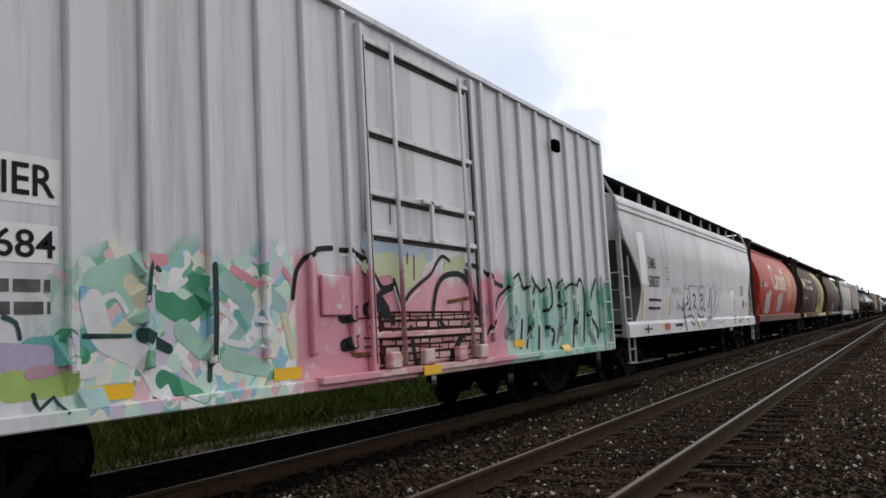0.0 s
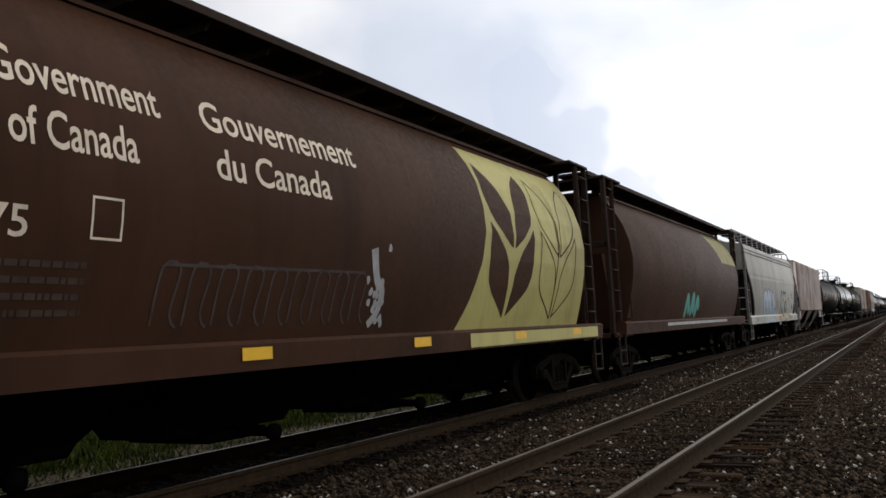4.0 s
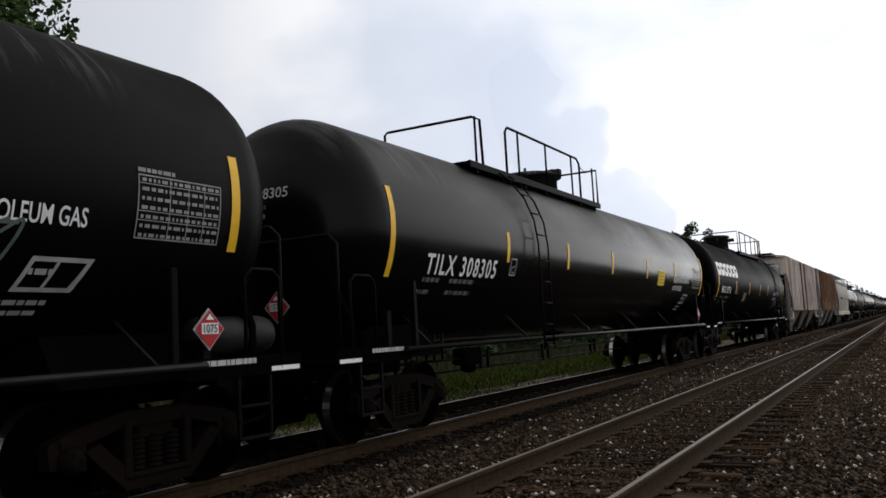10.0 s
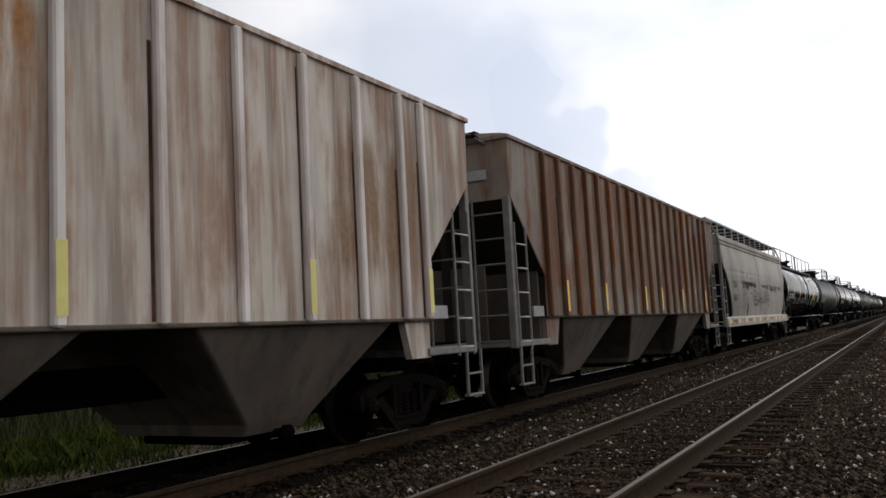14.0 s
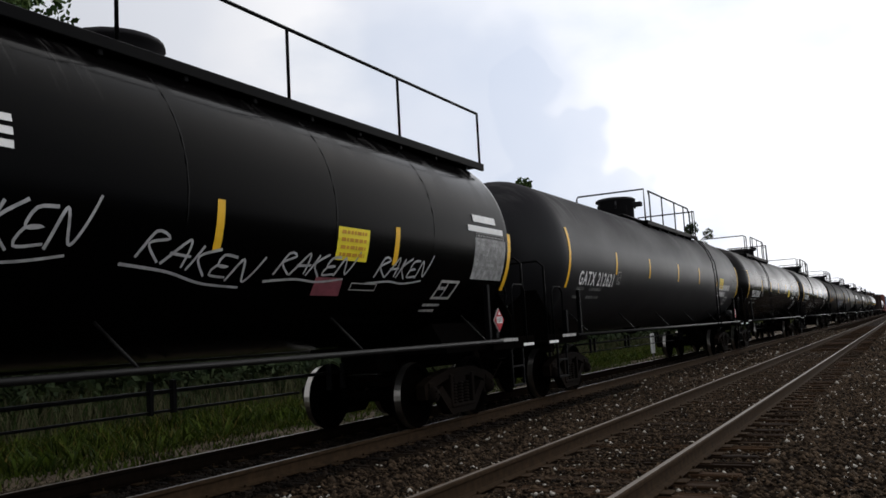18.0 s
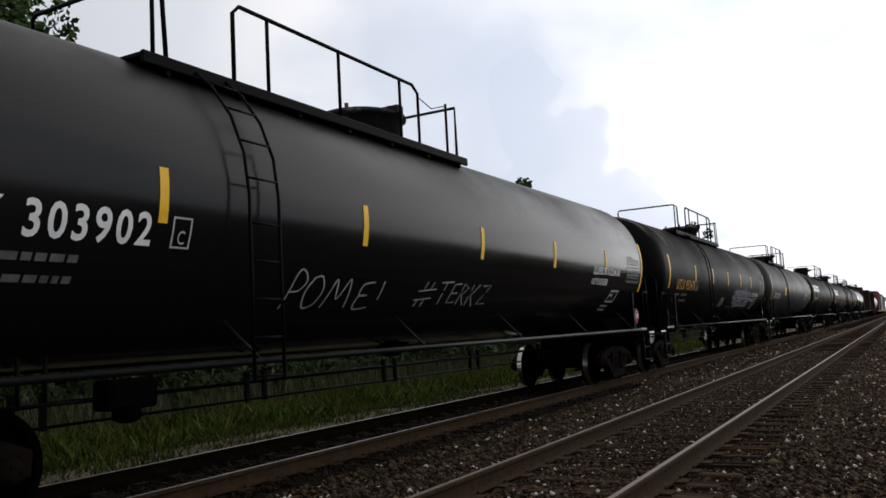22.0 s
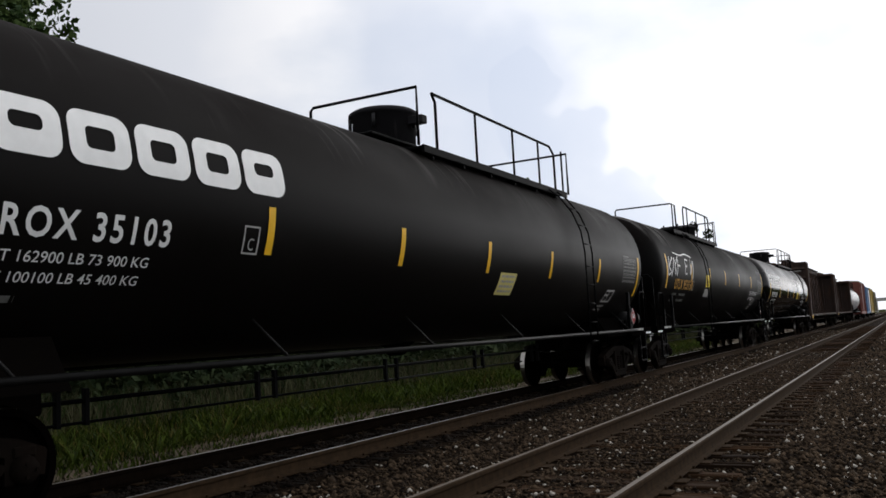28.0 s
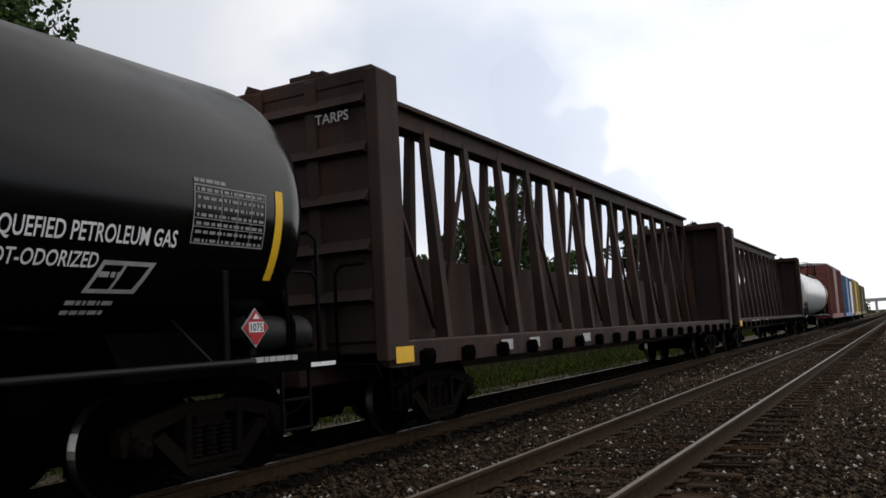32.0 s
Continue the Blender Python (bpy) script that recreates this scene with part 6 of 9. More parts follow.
def centerbeam(u, L, label):
    """A centre-beam lumber flatcar, empty."""
    c = car("centerbeam_flatcar", label, "flatcar", u)
    deck = Mesh().box(-1.42, 1.42, .75, L - .75, 1.10, 1.24, .02)
    deck.box(-.35, .35, .4, L - .4, .72, 1.10, .02)
    part("deck", deck, BEAM_BROWN, c)
    for s in (-1, 1):
        part("side_sill", Mesh().prism([(s * 1.30, 1.22), (s * 1.46, 1.22), (s * 1.46, .92), (s * 1.30, .96)], .75, L - .75, "y"), BEAM_BROWN, c)
    chord = Mesh().box(-.30, .30, 1.2, L - 1.2, 4.90, 4.98, .01)
    chord.box(-.18, .18, 1.2, L - 1.2, 4.62, 4.91, .01)
    part("top_chord", chord, BEAM_BROWN, c, "riveted brown top beam")
    part("lower_panel", Mesh().box(-.03, .03, 1.0, L - 1.0, 1.24, 2.55, .01), BEAM_BROWN, c)
    n = 15
    step = (L - 2.6) / n
    for k in range(n + 1):
        a = 1.3 + k * step
        for s in (-1, 1):
            part("post", Mesh().prism([(s * .08, 4.7), (s * .19, 4.7), (s * .46, 1.24), (s * .22, 1.24)], a - .085, a + .085, "y"), BEAM_BROWN, c)
        if k < n:
            up = k % 2 == 0
            p, q = ((.22, a + .1, 1.4), (.15, a + step - .1, 4.2)) if up else ((.15, a + .1, 4.2), (.22, a + step - .1, 1.4))
            part("diagonal", Mesh().rod(p, q, .042, 4), BEAM_BROWN, c)
    for a, s in ((.72, 1), (L - .72, -1)):
        bk = part("bulkhead", Mesh().box(-1.42, 1.42, min(a, a + s * .10), max(a, a + s * .10), 1.24, 4.60, .02), BEAM_BROWN, c, "ribbed brown end bulkhead")
        part("bulkhead_beam", Mesh().box(-1.42, 1.42, min(a - s * .02, a + s * .42), max(a - s * .02, a + s * .42), 4.50, 4.72, .03), BEAM_BROWN, bk)
        for x in (-1.40, -.45, .45, 1.40):
            deep = .46 if abs(x) > 1 else .2
            part("bulkhead_post", Mesh().box(x - .09, x + .09, min(a - s * .06, a + s * deep), max(a - s * .06, a + s * deep), 1.0, 4.66, .02), BEAM_BROWN, bk)
        for k in range(5):
            part("bulkhead_rib", Mesh().prism([(a - s * .02, 1.72 + k * .62), (a - s * .13, 1.76 + k * .62), (a - s * .02, 1.90 + k * .62)], -1.3, 1.3), BEAM_BROWN, bk)
        for x in (-.7, .4):
            part("bulkhead_cleat", Mesh().prism([(x, 4.72), (x + .06, 4.82), (x + .30, 4.72)], min(a, a + s * .3), max(a, a + s * .3), "y"), BEAM_BROWN, bk)
        if s > 0:
            t = Marks(on_end(a - .065), .01)
            t.words("TARPS", .55, 4.05, .13, .52, .01)
            t.put("end_lettering", DULLWHITE, bk)
        ladder(c, (1.44, a + s * .05), (0, s * .42), 1.0, 3.1, BEAM_BROWN, .42, label="corner ladder")
        part("end_handrail", Mesh().pipe([(.85, a - s * .2, 1.1), (.85, a - s * .2, 2.1), (.95, a - s * .2, 2.2), (1.3, a - s * .2, 2.2)], .02), BLACKPIPE, c)
    a = 1.6
    while a < L - 1.4:
        w = Mesh().turned([(1.40, .06), (1.44, .11), (1.56, .11), (1.58, .05)], "x", (0, a, 1.02), 10)
        w.box(1.44, 1.52, a - .15, a - .05, .92, 1.10)
        part("strap_winch", w, UNDER, c)
        a += 1.15
    y = Marks(on_plane(1.497))
    y.rect(.82, 1.24, .97, 1.17, 1)
    y.put_each("reflector", YELLOW, c, "yellow reflector on the sill")
    t = Marks(on_plane(1.475))
    for a in (3.9, 5.0, 7.6):
        t.rect(a, a + .42, 1.0, 1.16, 1)
    t.put_each("stencil_panel", DULLWHITE, c, "white stencilled sill marks")
    truck(c, 2.6)
    truck(c, L - 2.6)
    couplers(c, L)
    step_irons(c, L, UNDER, 1.44, 1.0)
    return c


# ---- the cars in their order ----
RIBS_G = (1.95, 2.53, 3.24, 4.03, 4.82, 5.65, 6.44, 7.30, 8.18, 9.08, 9.98, 10.86, 11.65, 12.48, 13.27, 14.06, 14.77, 15.35)
RIBS_K = (2.49, 3.16, 3.84, 4.62, 5.40, 6.18, 6.98, 7.87, 8.78, 9.73, 10.69, 11.69, 12.66, 13.67, 14.66, 15.61, 16.15)
RIBS_L = [2.05 + .75 * k for k in range(19)]
c_box, b_box, bd0, bd1 = box_car(0.75, 16.85, BOX_GREY, "light grey ribbed boxcar with graffiti along its lower half", 1)
c_b, b_b, s_b = flow_hopper(17.6, 18.65, GREY_HOPPER, GREYPIPE, "light grey smooth-sided covered hopper with blue graffiti", 1)
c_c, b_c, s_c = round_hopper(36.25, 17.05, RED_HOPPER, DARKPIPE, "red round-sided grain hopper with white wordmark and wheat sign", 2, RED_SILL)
c_d, b_d, s_d = round_hopper(53.30, 17.70, BROWN_HOPPER, DARKPIPE, "dark brown round-sided grain hopper with yellow wheat panel", 3)
c_e, b_e, s_e = round_hopper(71.00, 17.10, BROWN_HOPPER, DARKPIPE, "plain dark brown round-sided grain hopper", 4)
c_f, b_f, s_f = flow_hopper(88.10, 16.80, TAN_HOPPER, LADDER_GREY, "warm grey smooth-sided covered hopper with outlined graffiti", 5)
c_g, b_g, s_g = ribbed_hopper(104.90, 17.30, RUSTY_WHITE, LADDER_GREY, "rust-streaked white ribbed covered hopper", 6, RIBS_G, lean=(.45, 1.0, .9))
c_h, b_h = tank_car(122.20, 19.5, TANK_DUSTY, "back", "dusty black tank car with amber letters", "UTLX 953428", AMBER, False, MID_SHORT, (12.85, 2.30, LEMON), 7, 14.84, mark_at=2.16, word_z=2.27)
c_i, b_i = tank_car(141.70, 20.5, TANK_GLOSS, "front", "glossy black tank car with white letters", "TILX 308305", WHITE, False, MID_LONG, (14.1, 2.22, LEMON), 8)
c_j, b_j = tank_car(162.20, 19.4, TANK_STREAK, "back", "streaked black tank car with white block sign", "PROX 35756", WHITE, True, JMID, (6.6, 1.86, DIMNOTE), 9, 14.75, slip=-.3, mark_at=2.08, box_off=.2, word_z=2.22)
c_k, b_k, s_k = ribbed_hopper(181.60, 18.4, RUSTY_BUFF, LADDER_GREY, "rust-stained buff ribbed covered hopper", 10, RIBS_K, .08, (.54, .22))
c_l, b_l, s_l = ribbed_hopper(200.00, 17.6, RUST_BROWN, LADDER_GREY, "heavily rusted grey-brown ribbed covered hopper", 11, RIBS_L, .12)
c_m, b_m, s_m = flow_hopper(217.60, 17.3, OLD_HOPPER, LADDER_GREY, "weathered grey smooth-sided covered hopper with black tags", 12)
c_n, b_n = tank_car(234.90, 20.6, TANK_WET, "full", "black tank car with runs of spill and a full-length walkway", "TILX 301585", WHITE, False, (4.3, 7.2, 10.0, 12.91, 15.98), (14.74, 2.18, LEMON), 13, False, mark_at=2.10)
c_o, b_o = tank_car(255.50, 20.5, TANK_SATIN, "back", "satin black tank car with a wide dome", "GATX 212621", WHITE, False, OMID, (15.9, 2.26, LEMON), 14, mark_at=2.1, word_z=2.26)
c_p, b_p = tank_car(276.00, 20.5, TANK_GLOSS, "front", "glossy black tank car with white letters", "TILX 308361", WHITE, False, MID_LONG, (14.1, 2.22, LEMON), 15)
c_q, b_q = tank_car(296.50, 20.3, TANK_CLEAN, "front", "glossy black tank car with chalk tags", "TILX 303902", WHITE, False, (4.31, 7.36, 10.45, 13.4, 16.3), None, 16, mark_at=2.06, slip=-.42)
c_r, b_r = tank_car(316.80, 19.5, TANK_DUSTY, "front", "dull black tank car with a purple graffiti panel", "UTLX 953478", AMBER, False, RMID, (9.08, 1.62, DIMNOTE), 17, word_z=2.10)
c_s, b_s = tank_car(336.30, 20.5, TANK_SATIN, "front", "satin black tank car with few marks", "GATX 210254", WHITE, False, (8.0, 10.4), (6.2, 2.3, LEMON), 18)
c_t, b_t = tank_car(356.80, 19.2, TANK_DUSTY, "back", "black tank car with white block sign", "PROX 37049", WHITE, True, (4.8, 7.6, 10.23, 12.35, 14.5), (6.6, 1.9, DIMNOTE), 19, mark_at=2.08, slip=-.6, word_z=2.22)
c_u, b_u = tank_car(376.00, 19.4, TANK_BROWN, "back", "black tank car with white block sign and cream notice", "PROX 35103", WHITE, True, (5.1, 7.6, 10.1, 12.65, 15.3), (10.6, 1.82, CREAM), 20, False, mark_at=2.10, slip=-.3, box_off=-.38, load=("LMT 162900 LB 73 900 KG", "WT 100100 LB 45 400 KG"))
c_v, b_v = tank_car(395.40, 19.25, TANK_DUSTY, "front", "black tank car with amber letters under a white tag", "UTLX 953138", AMBER, False, VMID, (6.35, 2.3, LEMON), 21, word_z=2.16)
c_w, b_w = tank_car(414.65, 19.25, TANK_SHEEN, "back", "glossy black tank car with white block sign", "PROX 93165", WHITE, True, WMID, (12.15, 2.14, LEMON), 22, mark_at=2.14, slip=-.3, word_z=2.17, box_off=.22, load=("LMT 162400 LB 73 700 KG", "WT 100600 LB 45 600 KG"))
centerbeam(433.90, 24.0, "empty brown centre-beam flatcar with end bulkheads")
centerbeam(457.90, 24.0, "second empty brown centre-beam flatcar")
tank_car(481.90, 18.6, TANK_PALE, "back", "pale grey tank car", "", WHITE, False, (), None, 23, False, False)
RED_BOX = paint("boxcar_red", (0.17, 0.045, 0.035), 0.55, dirty=0.4)
BLUE_BOX = paint("boxcar_blue", (0.06, 0.16, 0.32), 0.5, dirty=0.3)
YELLOW_BOX = paint("boxcar_yellow", (0.42, 0.30, 0.06), 0.5, dirty=0.3)
OLIVE_BOX = paint("boxcar_olive", (0.12, 0.10, 0.05), 0.6, dirty=0.4)
box_car(500.50, 17.0, RED_BOX, "dark red boxcar with a pale roof", 30, True, 5.2, .9, GREYPIPE)
c_blue = box_car(517.50, 17.0, BLUE_BOX, "blue boxcar with a pale panel", 31, True, 4.9, .9)[1]
box_car(534.50, 17.0, YELLOW_BOX, "plain yellow boxcar with pale roof", 32, True, 5.0, .9, GREYPIPE)
box_car(551.50, 17.0, OLIVE_BOX, "olive boxcar at the end of the train", 33, True, 4.7, .9)
Marks(on_plane(1.61)).rect(12.0, 16.0, 1.0, 4.6, 1).put("panel", SNOW, c_blue, "pale painted panel")


# ---- paint and lettering, car by car ----
PILE = {"skyfill": .003, "haze": .0025, "fill": .005, "white": .006, "rust": .004, "cut": .005, "scrib": .010, "slate": .006, "navy": .007, "ink": .008, "shine": .009, "tag": .006, "ghost": .003, "lemon": .006}
GOLDLINE = plain("faded_gold_line", (0.62, 0.27, 0.14), 0.6, 0.0, 0.2)
FADED_RED = plain("faded_pink_spray", (0.50, 0.27, 0.22), 0.6)


def spray(place, strokes, paints, parent, edge=None, edge_w=0.0, shift=(0, 0)):
    """Spray-can strokes with round ends, each laid a hair above the one before; edge is the dark line round the filled letters."""
    for i, (key, w, pts) in enumerate(strokes):
        if key == "fill" and edge is not None:
            m = Marks(place, .003 + .00003 * i)
            far = [(a + shift[0], b + shift[1]) for a, b in pts]
            m.stroke(far, w + edge_w, 1, .05, True)
            m.put("spray_outline", edge, parent, "dark spray outline of a letter")
        m = Marks(place, PILE[key] + .00005 * i)
        m.stroke(pts, w, 1, .05, key != "cut" or w > .05)
        m.put("spray_stroke", paints[key], parent)


def spray_wall(name, base_mat):
    """The boxcar's grey paint with spray-can colours over its lower half."""
    m, n, l, bsdf = shader(name)
    co, sep = n.new("ShaderNodeTexCoord"), n.new("ShaderNodeSeparateXYZ")
    l.new(co.outputs["Object"], sep.inputs[0])
    big, fine = noise_of(n, l, 0.55, (1, 1, 1), 5.0), noise_of(n, l, 14.0, (1, 1, 1), 3.0)
    runs = noise_of(n, l, 1.0, (3.5, 3.5, 0.22), 5.0, rough=0.6)
    col = mix_of(n, l, ramp_of(n, l, big, 0.3, 0.7, 0.0, 0.3), (0.62, 0.615, 0.64), (0.50, 0.49, 0.505))
    col = mix_of(n, l, ramp_of(n, l, runs, 0.50, 0.74, 0.0, 0.6), col, (0.22, 0.20, 0.195))

    def cells(scale, stretch, palette, warp):
        w = noise_of(n, l, 1.8, (1, 1, 1), 3.0)
        add = n.new("ShaderNodeVectorMath")
        add.operation = "MULTIPLY_ADD"
        add.inputs[1].default_value = (0, warp, warp)
        cw = n.new("ShaderNodeCombineXYZ")
        for k in range(3):
            l.new(w, cw.inputs[k])
        l.new(cw.outputs[0], add.inputs[0])
        l.new(co.outputs["Object"], add.inputs[2])
        mp = n.new("ShaderNodeMapping")
        mp.inputs["Scale"].default_value = stretch
        l.new(add.outputs[0], mp.inputs[0])
        v = n.new("ShaderNodeTexVoronoi")
        v.inputs["Scale"].default_value = scale
        l.new(mp.outputs[0], v.inputs["Vector"])
        r = n.new("ShaderNodeValToRGB")
        r.color_ramp.interpolation = "CONSTANT"
        while len(r.color_ramp.elements) < len(palette):
            r.color_ramp.elements.new(0.5)
        for k, c in enumerate(palette):
            r.color_ramp.elements[k].position, r.color_ramp.elements[k].color = k / len(palette), (*c, 1)
        s = n.new("ShaderNodeSeparateColor")
        l.new(v.outputs["Color"], s.inputs[0])
        l.new(s.outputs[0], r.inputs[0])
        return r.outputs[0]

    many = cells(7.0, (0.02, 1.0, 0.8), [(0.25, 0.48, 0.43), (0.50, 0.66, 0.55), (0.70, 0.67, 0.56), (0.55, 0.48, 0.58), (0.14, 0.38, 0.24), (0.74, 0.74, 0.74), (0.26, 0.46, 0.56), (0.64, 0.42, 0.44), (0.74, 0.72, 0.70), (0.42, 0.60, 0.52)], 0.9)
    pinks = cells(1.6, (0.02, 1.0, 1.0), [(0.60, 0.25, 0.30), (0.55, 0.21, 0.27), (0.64, 0.30, 0.34), (0.60, 0.25, 0.30)], 1.2)
    brick = cells(6.0, (0.02, 0.55, 1.5), [(0.58, 0.31, 0.31), (0.60, 0.44, 0.38), (0.54, 0.25, 0.27), (0.60, 0.40, 0.36), (0.50, 0.22, 0.24)], 0.1)
    greens = cells(2.2, (0.02, 1.6, 0.5), [(0.36, 0.50, 0.45), (0.25, 0.46, 0.40), (0.44, 0.54, 0.48), (0.16, 0.38, 0.30)], 0.8)
    wob = noise_of(n, l, 1.1, (1, 1.2, 0.01), 4.0)

    def past(coord, edge, width, shake):
        a = n.new("ShaderNodeMath")
        a.operation = "MULTIPLY_ADD"
        a.inputs[1].default_value = shake
        l.new(wob, a.inputs[0])
        l.new(coord, a.inputs[2])
        return ramp_of(n, l, a.outputs[0], edge + shake * 0.5, edge + shake * 0.5 + width)

    y, z = sep.outputs["Y"], sep.outputs["Z"]
    paint_col = mix_of(n, l, past(y, 5.9, 0.05, 0.4), many, pinks)
    in_door = times(n, l, past(y, 7.3, 0.02, 0.1), ramp_of(n, l, y, 10.15, 10.2, 1.0, 0.0))
    paint_col = mix_of(n, l, times(n, l, in_door, ramp_of(n, l, z, 1.50, 1.58, 1.0, 0.0)), paint_col, brick)
    paint_col = mix_of(n, l, past(y, 11.0, 0.08, 0.3), paint_col, greens)
    low = n.new("ShaderNodeMath")
    low.operation = "MULTIPLY_ADD"
    low.inputs[1].default_value = 1.1
    l.new(wob, low.inputs[0])
    l.new(z, low.inputs[2])
    mask = times(n, l, ramp_of(n, l, low.outputs[0], 2.56, 2.72, 1.0, 0.0), ramp_of(n, l, y, 2.9, 3.6))
    speck = noise_of(n, l, 5.0, (1, 1, 1), 6.0)
    mask = times(n, l, mask, ramp_of(n, l, speck, 0.28, 0.36))
    col = mix_of(n, l, mask, col, paint_col)
    l.new(col, bsdf.inputs["Base Color"])
    bsdf.inputs["Roughness"].default_value = 0.5
    relief(n, l, bsdf, fine, 0.12, 0.004)
    return m


def repaint(thing, old, fresh):
    for ob in thing.children_recursive:
        for k, mm in enumerate(ob.data.materials):
            if mm is old:
                ob.data.materials[k] = fresh


repaint(c_box, BOX_GREY, spray_wall("boxcar_sprayed", BOX_GREY))
RIBS_AT = [1.18 + .72 * k for k in range(24)]


def on_ribs(a, b, lift):
    """The boxcar's side with its ribs standing proud."""
    near = min(abs(a - q) for q in RIBS_AT)
    deep = 1.53 if 7.2 < a < 10.2 or near > .05 or b < 1.15 else 1.60
    return (max(deep, 1.61 if b < .9 else 0) + lift, a, b)


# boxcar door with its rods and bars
# Dark strips stand for shadow and rust round the door and its bars.
JOINT_SHADE = plain("rust_and_shadow_joint", (0.06, 0.045, 0.04), 0.8, 0.0, 0.5, 7.0)
DOORMAT = [ob for ob in c_box.children if ob.name.startswith("body")][0].data.materials[0]
door = part("door", Mesh().box(1.53, 1.575, 7.33, 10.12, .95, 4.90, .01), DOORMAT, c_box, "wide plug door with locking rods")
for z0 in (4.86, 3.76, 3.00, 2.52, 1.32):
    part("door_bar", Mesh().box(1.575, 1.63, 7.30, 10.0, z0 - .035, z0 + .035, .01), DOORMAT, door)
for a in (7.87, 9.69):
    part("lock_rod", Mesh().rod((1.65, a, .95), (1.65, a, 4.95), .03, 8), DOORMAT, door, "long upright locking rod")
for a in (7.29, 10.15):
    part("door_post", Mesh().box(1.53, 1.62, a - .05, a + .05, .9, 5.05, .012), DOORMAT, c_box)
part("door_handle", Mesh().box(1.63, 1.68, 8.65, 8.72, 2.5, 3.05, .01).box(1.62, 1.68, 8.45, 8.95, 2.98, 3.04, .01), DOORMAT, door)
for a in (7.365, 10.085):
    part("door_seal", Mesh().box(1.575, 1.581, a - .012, a + .012, .96, 4.88, .001), JOINT_SHADE, door, "dark strip painted for the shadow in the door gap")
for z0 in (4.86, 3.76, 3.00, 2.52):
    part("bar_joint", Mesh().box(1.575, 1.590, 7.42, 9.98, z0 - .056, z0 - .037, .002), JOINT_SHADE, door, "rust and painted shadow under the bar")
part("door_track", Mesh().box(1.55, 1.68, 6.2, 12.2, .84, .92, .01), DOORMAT, c_box, "lower door track")
for a in (7.6, 8.4, 9.3, 9.95):
    part("door_roller", Mesh().box(1.60, 1.70, a - .12, a + .12, .92, 1.12, .02), DOORMAT, door)
part("panel_box", Mesh().box(1.53, 1.575, 6.38, 6.98, 1.56, 2.0, .012), DOORMAT, c_box, "raised square panel")
part("bracket", Mesh().box(1.58, 1.68, 13.35, 13.6, 4.50, 4.72, .02), UNDER, c_box, "small dark bracket")
t = Marks(on_ribs, .004)
t.rect(2.2, 3.27, 2.40, 2.75, 2)
t.rect(2.2, 3.25, 1.97, 2.25, 2)
t.put("number_patch", WHITE, c_box, "white painted patch")
Marks(on_ribs, .009).words("IER", 2.80, 2.46, .23, .42, .012).put("lettering", INK, c_box, "black letters on a white patch")
Marks(on_ribs, .009).words("684", 2.74, 2.01, .20, .48, .010).put("lettering", INK, c_box, "black figures on a white patch")
r9 = random.Random(40)
t = Marks(on_ribs, .006)
t.bars(2.72, 3.18, 1.76, .09, r9)
t.bars(2.76, 3.18, 1.60, .09, r9)
t.bars(8.9, 9.5, 3.62, .05, r9)
t.bars(8.92, 9.5, 3.50, .05, r9)
t.bars(8.95, 9.45, 3.38, .05, r9)
t.put("small_lettering", FADEINK, c_box)
t = Marks(on_ribs, .012)
for a, z, w in ((3.47, .93, .44), (5.6, .93, .42), (11.3, 1.02, .4), (13.3, .86, .4)):
    t.rect(a, a + w, z, z + .12, 1)
t.put_each("reflector", YELLOW, c_box, "yellow reflectors along the sill")
Marks(on_plane(1.69)).rect(8.22, 8.66, .80, .92, 1).put("reflector", YELLOW, c_box, "yellow reflector below the door")
DOODLE = plain("spray_black", (0.02, 0.02, 0.022), 0.5, 0.0, 0.2)
on_door = lambda a, b, k: on_ribs(a, b, k) if not 7.2 < a < 10.2 else (1.578 + k, a, b)
PALELIME = plain("spray_pale_lime", (0.50, 0.53, 0.33), 0.55, 0.0, 0.12, 3.0)
HAZE = plain("spray_pale_blue", (0.36, 0.44, 0.52), 0.55, 0.0, 0.15, 3.0)
RUSTRUN = plain("rust_run", (0.17, 0.065, 0.025), 0.8, 0.0, 0.5, 9.0)
GAP = plain("dark_rust_gap", (0.045, 0.014, 0.012), 0.8, 0.0, 0.4, 9.0)
SLATE = plain("spray_slate", (0.15, 0.17, 0.20), 0.55, 0.0, 0.2)
BOX_PAINTS = {"skyfill": PALELIME, "haze": HAZE, "ink": DOODLE, "shine": SNOW, "cut": GAP, "rust": RUSTRUN, "slate": SLATE}
